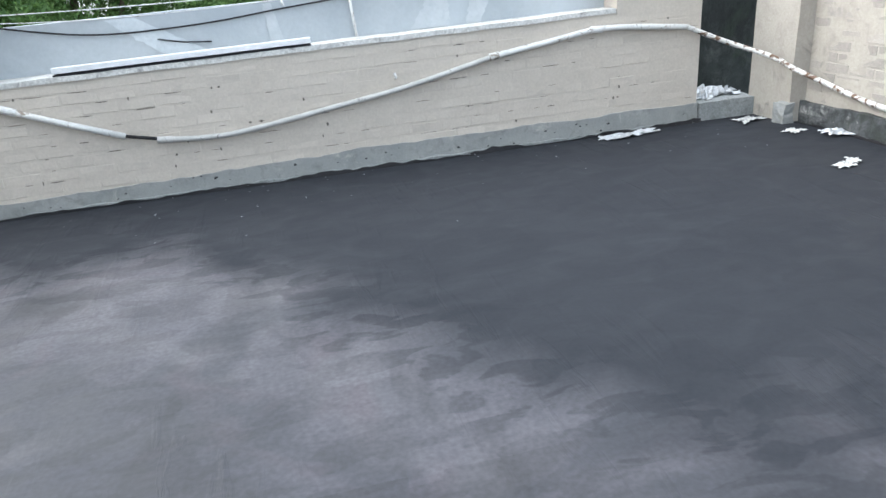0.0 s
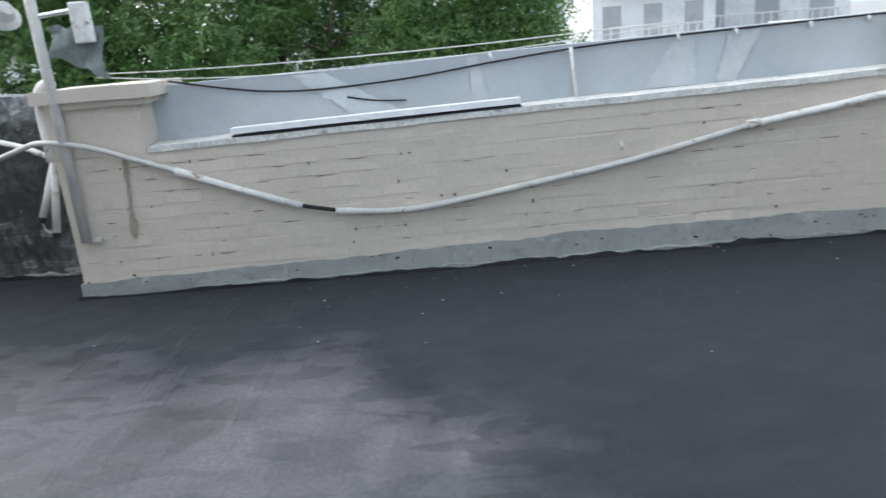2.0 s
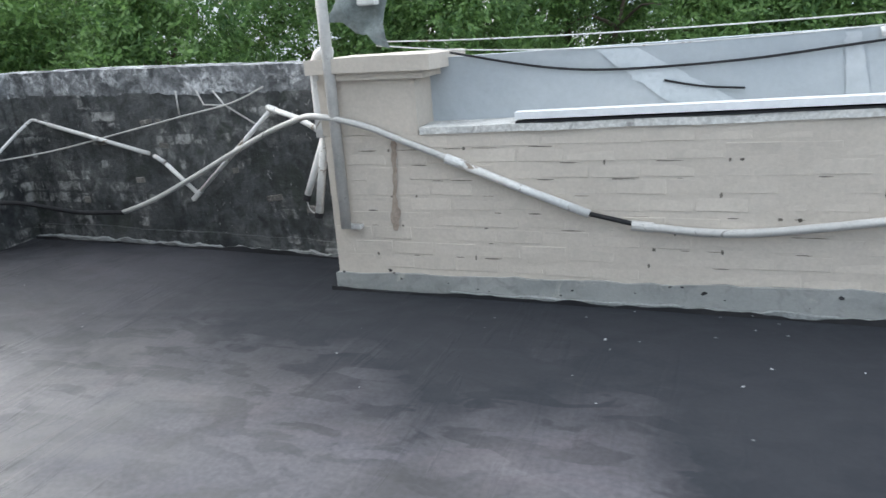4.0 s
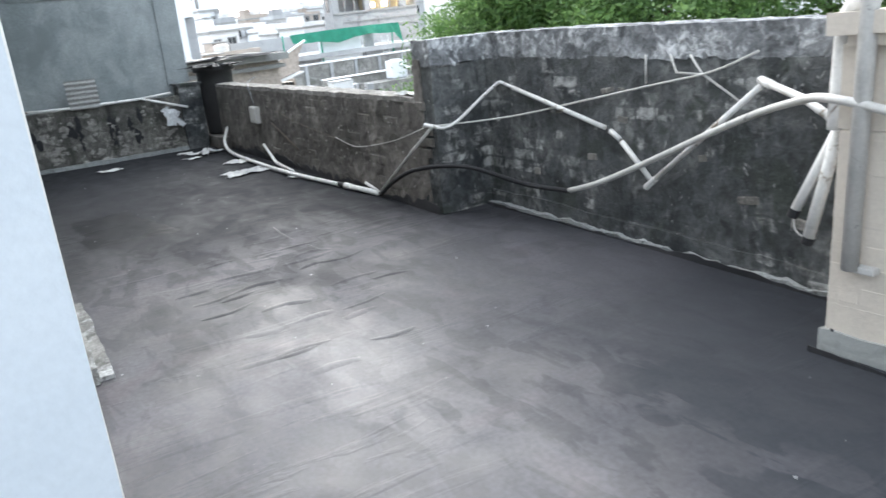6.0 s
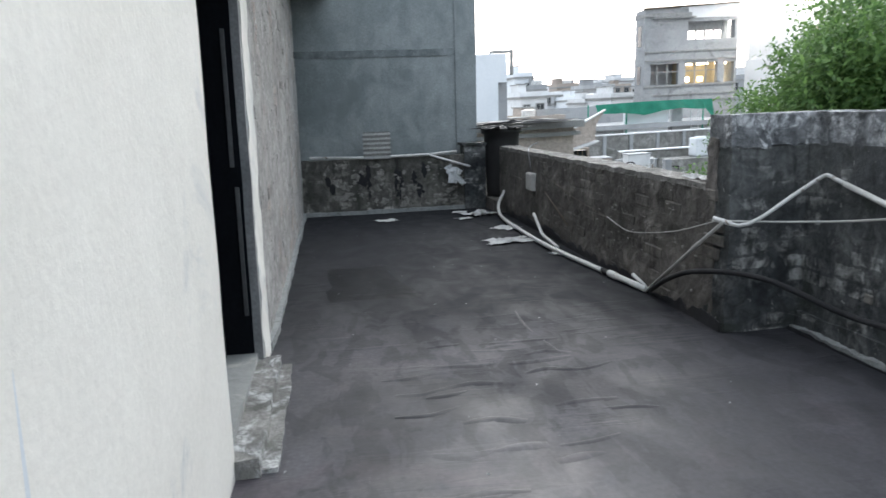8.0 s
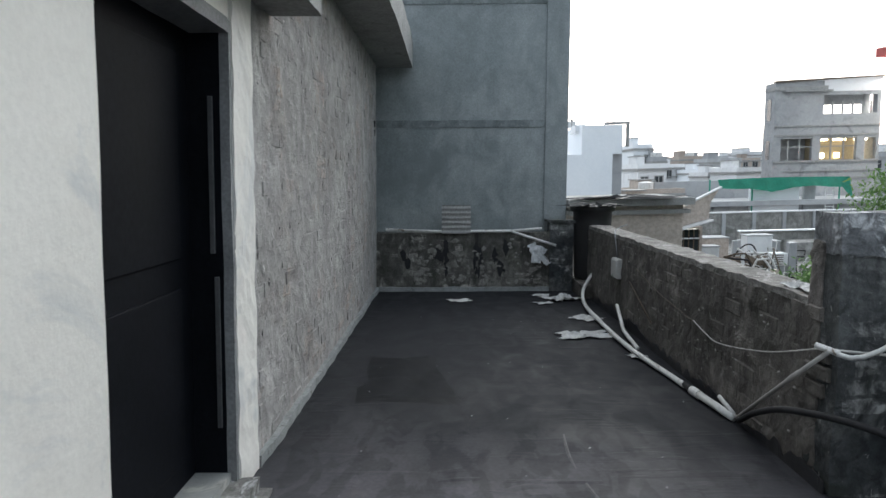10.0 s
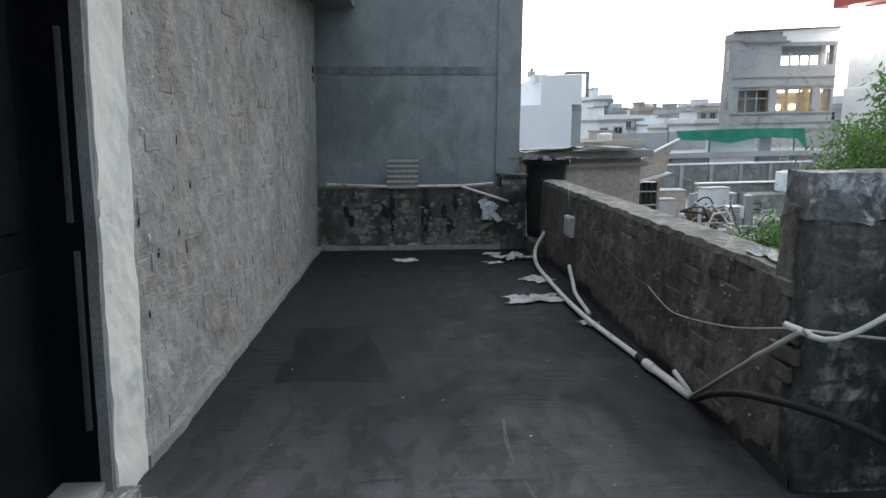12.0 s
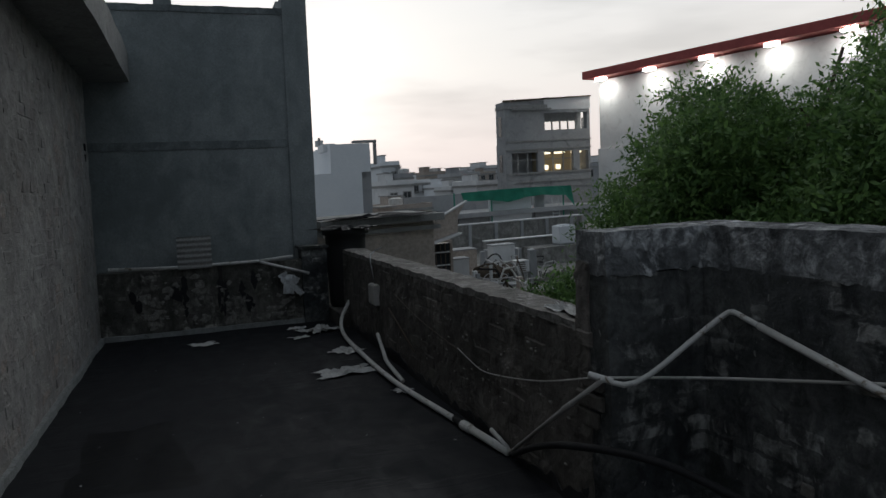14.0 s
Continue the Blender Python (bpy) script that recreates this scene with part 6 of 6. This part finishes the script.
for x, y, w, dpt, top, mat in ((-20.3, 10.62, 0.30, 0.2, -0.24, PALE), (-20.0, 9.3, 0.24, 0.2, -0.45, PALE), (-21.5, 9.8, 0.5, 0.3, -0.38, TAN), (-17.6, 9.2, 0.2, 0.15, -0.80, PALE), (-22.0, 11.4, 0.45, 0.3, -0.55, GREYB), (-18.0, 10.0, 0.22, 0.2, -0.92, PVC_GREY), (-16.3, 8.9, 0.16, 0.12, -0.75, GREYB), (-17.0, 10.3, 0.25, 0.2, -0.95, TAN)):
    c = thing("crate", "weathered box among the roof clutter", "crate", "crates on the low roof")
    part("body", new_box(x - dpt, y - w, -1.25, x + dpt, y + w, top, 0.012), mat, c)
    part("lid", new_box(x - dpt - 0.02, y - w - 0.02, top, x + dpt + 0.02, y + w + 0.02, top + 0.03, 0.008), GREYB, c)
rnd = random.Random(77)
for k in range(54):
    x = rnd.uniform(-20.5, -15.5)
    y = 3.3 + (-x - 3.4) * rnd.uniform(0.385, 0.50)
    if y < 8.1:
        continue
    z0, a_, h = rnd.uniform(-1.22, -0.7), rnd.uniform(-0.8, 0.8), rnd.uniform(-0.1, 0.65)
    pts = [(x, y, z0), (x + rnd.uniform(-0.2, 0.2), y + a_ * 0.35, z0 + h * 0.7), (x + rnd.uniform(-0.2, 0.2), y + a_ * 0.75, z0 + h * 0.75), (x, y + a_, z0 + h * rnd.uniform(0.2, 1.0))]
    if pts[0][2] > -1.1:
        pts.insert(0, (x + 0.03, y - 0.02, -1.24))
    pipe("scrap_pipe", pts, rnd.uniform(0.010, 0.024), (PVC, BARK, PVC_GREY, BLACK_HOSE, PVC)[k % 5], "old pipe or branch leaning among roof clutter", "pipe", (), k % 2 == 0, "scrap pipes")
heap = bmesh.new()
for k in range(160):
    x = rnd.uniform(-21, -15)
    y = 3.3 + (-x - 3.4) * rnd.uniform(0.385, 0.55)
    if y < 8.1:
        continue
    s = rnd.uniform(0.03, 0.12)
    box(heap, x - s, y - s * rnd.uniform(0.5, 1.6), -1.25, x + s, y + s * rnd.uniform(0.5, 1.6), -1.25 + s * rnd.uniform(0.5, 3.0))
tagged(part("rubble", heap, YARD), "loose rubble and scraps strewn on the low roof", "rubble", kind="stuff")
dish = thing("satellite_dish", "white satellite dish behind the parapet", "dish")
bm = bmesh.new()
rings = [[bm.verts.new((0.16 * (r / 0.35) ** 2, r * math.cos(a), r * math.sin(a))) for a in (2 * math.pi * k / 20 for k in range(20))] for r in (0.02, 0.12, 0.22, 0.30, 0.35)]
for a, b in zip(rings, rings[1:]):
    for k in range(20):
        bm.faces.new([a[k], a[(k + 1) % 20], b[(k + 1) % 20], b[k]])
bmesh.ops.solidify(bm, geom=bm.faces[:], thickness=0.012)
part("reflector", bm, PVC, dish, smooth=True)
part("arm", tube([(0.0, 0, -0.2), (0.35, 0, 0.0)], 0.012, 6), STEEL, dish)
part("stand", tube([(-0.05, 0, 0), (0.0, 0, -0.89)], 0.03, 8), STEEL, dish)
dish.matrix_basis = pose(-22.9, 14.75, -0.36, 0, -20, 10)

# floodlit hall with a red roof edge behind the trees
hall = thing("hall", "tall white hall with a red roof edge and floodlights", "building")
a, b = Vector((-55.3, 33.9, 0)), Vector((-34.0, 40.6, 0))
run = (b - a).length
hall.matrix_basis = Matrix.Translation((a.x, a.y, 0)) @ pose(0, 0, 0, 0, 0, math.degrees(math.atan2(b.y - a.y, b.x - a.x)))
part("wall", new_box(0.6, 0.6, -7, run + 12, 14, 8.9), PALE, hall)
part("roof_edge", new_box(0, -0.7, 9.0, run + 12, 14.5, 9.62, 0.03), RED, hall, "red sheet-metal roof edge")
part("plinth_band", new_box(0.5, 0.45, -7, run + 12, 0.62, 3.4), PALE, hall)
for k in range(5):
    u = 1.6 + k * 4.7
    part("floodlight", new_box(u - 0.45, -0.5, 8.72, u + 0.45, -0.1, 8.96, 0.03), FLOOD, hall, "glowing white floodlight")
    lamp = new("floodlight_lamp", bpy.data.lights.new("floodlight_lamp", "AREA"))
    lamp.data.energy, lamp.data.size, lamp.data.color = 130, 0.8, (1.0, 0.98, 0.90)
    lamp.parent = hall
    lamp.matrix_basis = look((u, -0.35, 8.66), (u, 0.6, 4.0))

# pale buildings beyond the corner opening
house2 = thing("house", "pale cream apartment block with balconies and railings", "building", "houses of the town")
for k, (x0, x1, y, t) in enumerate(((8.0, 14.5, 40.0, 6.5), (15.0, 25.0, 46.0, 8.0))):
    part("wall", new_box(x0, y, -7, x1, y + 8, t), PALE, house2)
    for z in (-4.2, -1.2, 1.8, 4.8):
        part("balcony", new_box(x0 + 0.6, y - 1.1, z, x1 - 0.6, y, z + 0.15), PALE, house2)
        for i in range(int((x1 - x0 - 1.2) / 0.5)):
            part("baluster", new_box(x0 + 0.65 + 0.5 * i, y - 1.08, z + 0.15, x0 + 0.75 + 0.5 * i, y - 1.0, z + 1.0), LEDGE, house2)
        part("rail", new_box(x0 + 0.6, y - 1.1, z + 1.0, x1 - 0.6, y - 0.98, z + 1.08), LEDGE, house2)
        for i in range(3):
            w = (x1 - x0) / 3
            part("window", new_box(x0 + w * i + w * 0.25, y - 0.02, z + 0.3, x0 + w * i + w * 0.7, y + 0.1, z + 2.1), GREYB, house2)
canopy = tagged(part("white_canopy", rough_box(15, 31, -1.0, 21, 35, -0.2, 0.5, 0.05), PALE), "white sheet canopy beyond the parapet", "canopy")
part("post", new_box(17.9, 32.9, -7, 18.1, 33.1, -0.95), STEEL, canopy)
# wall coloured black, so the opening's shade is painted on
tagged(part("wall_beyond", rough_box(2.6, 6.0, -7.0, 6.0, 6.3, 1.15, 0.3, 0.01, 91), SHADE_BLACK), "wall beyond the corner opening, black to paint its shade", "wall", kind="structure")

# ---------------------------------------------------------------- bricks, course by course
def course_wall(parent, meshes, u0, u1, z0, z1, length, course, place, seed, limit=None, jitter=0.002, skip=0.0):
    """Bricks laid in running bond; place(u, z) gives a brick's pose. Returns those past the limit as places."""
    r, left, k = random.Random(seed), [], 0
    row = 0
    z = z0 + course / 2
    while z < z1:
        u = u0 + (0 if row % 2 else length / 2)
        while u < u1 + 0.01:
            a, b = max(u0, u - length / 2), min(u1, u + length / 2)
            if b - a > length * 0.3 and r.random() >= skip:
                c = (a + b) / 2
                m = place(c, z + r.uniform(-jitter, jitter), r.uniform(-jitter, jitter))
                me = meshes[r.randrange(len(meshes))]
                if limit is None or limit(c):
                    ob = new("brick", me)
                    ob.parent = parent
                    ob.matrix_basis = m @ Matrix.Diagonal(((b - a) / length, 1, 1, 1))
                else:
                    left.append((m @ Matrix.Diagonal(((b - a) / length, 1, 1, 1)), me))
            u += length
        row += 1
        z += course
    return left


def joined(name, parent, left, mat):
    verts, faces = [], []
    for m, me in left:
        o = len(verts)
        verts += [m @ v.co for v in me.vertices]
        faces += [[o + i for i in p.vertices] for p in me.polygons]
    me = bpy.data.meshes.new(name)
    me.from_pydata(verts, [], faces)
    me.materials.append(mat)
    ob = new(name, me)
    ob.parent = parent
    return tagged(ob, kind="stuff")


beige = [brick_mesh("beige_brick", 0.2365, 0.03, 0.0805, BEIGE, k) for k in range(4)]
course_wall(parapet, beige, -2.89, 3.10, 0.13, 0.86, 0.24, 0.083, lambda u, z, o: pose(u, NORTH + 0.0170 + 0.6 * o, z + 0.019 * (u + 2.3) * (z > 0.5) * 0.9, 0, 0, 0), 1)
# darker copy of the beige brick, with the corner's shade painted in
SHADED_BRICK = material("shaded_beige_brick", [(0.285, 0.262, 0.235), (0.345, 0.318, 0.286), (0.235, 0.22, 0.20)], 3, 60, (0.8, 0.95), 0.3, random_tint=0.08, grain=0.1)
east_b = [brick_mesh("east_brick", 0.2365, 0.03, 0.0805, SHADED_BRICK, 40 + k) for k in range(4)]
course_wall(east, east_b, 1.6, 4.28, 0.17, 1.5, 0.24, 0.083, lambda u, z, o: pose(EAST + 0.028 + o, u, z, 0, 0, 90), 2)
brown_b = [brick_mesh("brown_brick", 0.231, 0.04, 0.081, BROWN_BRICK, 10 + k) for k in range(5)]
course_wall(low, brown_b, -11.44, -6.06, 0.0, 0.79, 0.235, 0.085, lambda u, z, o: pose(u, LOW + 0.0215 + 1.6 * o, z, 0, 30 * o, 40 * o), 3, None, 0.005, 0.06)
rough_b = [brick_mesh("rough_brick", 0.234, 0.04, 0.0805, ROUGH_BRICK, 20 + k) for k in range(6)]
rest = course_wall(room, rough_b, -11.73, -6.14, 0.03, 2.78, 0.24, 0.085, lambda u, z, o: pose(u, SOUTH - 0.0240 + 1.2 * o, z, 0, 25 * o, 35 * o), 5, lambda u: u > -8.3, 0.004)
joined("brickwork", room, rest, ROUGH_BRICK)
PATCH_BRICK = worn("bare_grey_brick", (0.11, 0.105, 0.097), (0.20, 0.19, 0.175), (0.34, 0.32, 0.295), 0.8, 0.2, 0.5, (0.06, 0.06, 0.052), 0.3, size=2.5)
patch_b = [brick_mesh("bare_brick", 0.15, 0.03, 0.066, PATCH_BRICK, 30 + k) for k in range(5)]
r = random.Random(12)
for k in range(10):
    x = r.uniform(-5.7, -3.1)
    z = r.choice((0.30, 0.38, 0.47, 0.55, 0.64, 0.72, 0.88, 0.96)) + r.uniform(-0.01, 0.01)
    ob = piece("brick", patch_b[k % 5], dark, (x, BACK + 0.006 + r.uniform(-0.004, 0.006), z))
    ob.scale = (r.uniform(0.3, 0.9), 1, r.uniform(0.4, 0.9))
    ob.rotation_euler = (0, r.uniform(-0.2, 0.2), 0)
for x, z, w in ((-5.96, 0.52, 0.9), (-5.93, 0.605, 0.6), (-5.98, 0.44, 0.7), (-5.99, 0.78, 0.5)):
    ob = piece("brick", brown_b[int(z * 50) % 5], dark, (x, LOW - 0.004, z))
    ob.scale, ob.rotation_euler = (w, 1, 0.8), (0, r.uniform(-0.06, 0.06), r.uniform(-0.05, 0.05))
for k in range(14):
    y = r.uniform(2.4, 4.3)
    z = 0.12 + 0.083 * r.randrange(7)
    ob = piece("brick", patch_b[k % 5], far_wall, (WEST + r.uniform(-0.012, -0.002), y, z), 90)
    ob.scale = (r.uniform(0.3, 1.0), 1, r.uniform(0.5, 1.0))

SCAR = material("bare_pale_plaster", [(0.16, 0.152, 0.14), (0.29, 0.28, 0.262), (0.11, 0.105, 0.098)], 22, 60, (0.85, 1.0), 0.5)
for name, mat, count, label in (("plaster_scar", SCAR, 85, "pale scars where plaster fell off"), ("soot_stain", BLACK_HOSE, 26, "black damp stains")):
    bm = bmesh.new()
    for k in range(count):
        y = r.choice((2.75, 2.95, 3.25, 3.42, 3.6, 3.95, 4.15)) + r.gauss(0, 0.09)
        z = min(0.66, 0.12 + 0.083 * r.randrange(7) + r.gauss(0, 0.03))
        s_, tall = min(0.075, 0.010 + abs(r.gauss(0, 0.025))), r.uniform(0.25, 1.1)
        if name == "soot_stain":
            y, s_, tall = r.choice((2.6, 3.10, 3.52, 3.80)) + r.gauss(0, 0.04), r.uniform(0.02, 0.05), r.uniform(1.2, 3.0)
            z = r.uniform(0.25, 0.55)
        if not 2.3 < y < 4.33:
            continue
        rim = [bm.verts.new((WEST + 0.0105, y + s_ * math.cos(q) * r.uniform(0.3, 1.4), z + s_ * tall * math.sin(q) * r.uniform(0.3, 1.5))) for q in (2 * math.pi * i / 9 for i in range(9))]
        tip = bm.verts.new((WEST + (0.016 if name == "plaster_scar" else 0.012), y, z))
        for p, q in zip(rim, rim[1:] + rim[:1]):
            bm.faces.new([p, q, tip])
    tagged(part(name, bm, mat, far_wall, label), kind="stuff")
bm = bmesh.new()
for k in range(90):
    x, z, s_ = r.uniform(-10.8, -6.1), r.uniform(0.15, 0.76), r.uniform(0.004, 0.022)
    rim = [bm.verts.new((x + s_ * math.cos(q) * r.uniform(0.6, 1.3), LOW - 0.011, z + s_ * 0.5 * math.sin(q) * r.uniform(0.5, 1.3))) for q in (2 * math.pi * i / 7 for i in range(7))]
    tip = bm.verts.new((x, LOW - 0.019, z))
    for p, q in zip(rim, rim[1:] + rim[:1]):
        bm.faces.new([p, q, tip])
tagged(part("mortar_crumb", bm, SCAR, low, "pale crumbs of old mortar"), kind="stuff")

SPLASH = material("pale_mortar", [(0.46, 0.45, 0.43), (0.56, 0.55, 0.53)], 9, 60, (0.85, 1.0), 0.5)
r = random.Random(31)
for name, mat, count, label in (("mortar_splash", SPLASH, 150, "pale mortar splashes"), ("chipped_hole", BLACK_PAINT, 36, "dark chipped gaps in the joints")):
    bm = bmesh.new()
    for k in range(count):
        x = -6.2 - abs(r.gauss(0, 1.6)) if name == "chipped_hole" else r.uniform(-11.6, -6.2)
        z, s = r.uniform(0.1, 2.5), r.uniform(0.005, 0.017)
        if x < -11.6:
            continue
        hgt = r.uniform(0.6, 2.2) if name == "chipped_hole" else r.uniform(0.6, 1.6)
        ring = [bm.verts.new((x + s * math.cos(q) * r.uniform(0.6, 1.2), SOUTH + 0.003, z + s * hgt * math.sin(q) * r.uniform(0.7, 1.2))) for q in (2 * math.pi * i / 7 for i in range(7))]
        tip = bm.verts.new((x, SOUTH + (0.009 if name == "mortar_splash" else 0.0035), z))
        for p, q in zip(ring, ring[1:] + ring[:1]):
            bm.faces.new([q, p, tip])
    tagged(part(name, bm, mat, room, label), kind="stuff")


# ---------------------------------------------------------------- roof fall and fitted heights
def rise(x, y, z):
    """The roof falls gently to its south-east corner; the town's upper parts get a fitted tilt over flat ground."""
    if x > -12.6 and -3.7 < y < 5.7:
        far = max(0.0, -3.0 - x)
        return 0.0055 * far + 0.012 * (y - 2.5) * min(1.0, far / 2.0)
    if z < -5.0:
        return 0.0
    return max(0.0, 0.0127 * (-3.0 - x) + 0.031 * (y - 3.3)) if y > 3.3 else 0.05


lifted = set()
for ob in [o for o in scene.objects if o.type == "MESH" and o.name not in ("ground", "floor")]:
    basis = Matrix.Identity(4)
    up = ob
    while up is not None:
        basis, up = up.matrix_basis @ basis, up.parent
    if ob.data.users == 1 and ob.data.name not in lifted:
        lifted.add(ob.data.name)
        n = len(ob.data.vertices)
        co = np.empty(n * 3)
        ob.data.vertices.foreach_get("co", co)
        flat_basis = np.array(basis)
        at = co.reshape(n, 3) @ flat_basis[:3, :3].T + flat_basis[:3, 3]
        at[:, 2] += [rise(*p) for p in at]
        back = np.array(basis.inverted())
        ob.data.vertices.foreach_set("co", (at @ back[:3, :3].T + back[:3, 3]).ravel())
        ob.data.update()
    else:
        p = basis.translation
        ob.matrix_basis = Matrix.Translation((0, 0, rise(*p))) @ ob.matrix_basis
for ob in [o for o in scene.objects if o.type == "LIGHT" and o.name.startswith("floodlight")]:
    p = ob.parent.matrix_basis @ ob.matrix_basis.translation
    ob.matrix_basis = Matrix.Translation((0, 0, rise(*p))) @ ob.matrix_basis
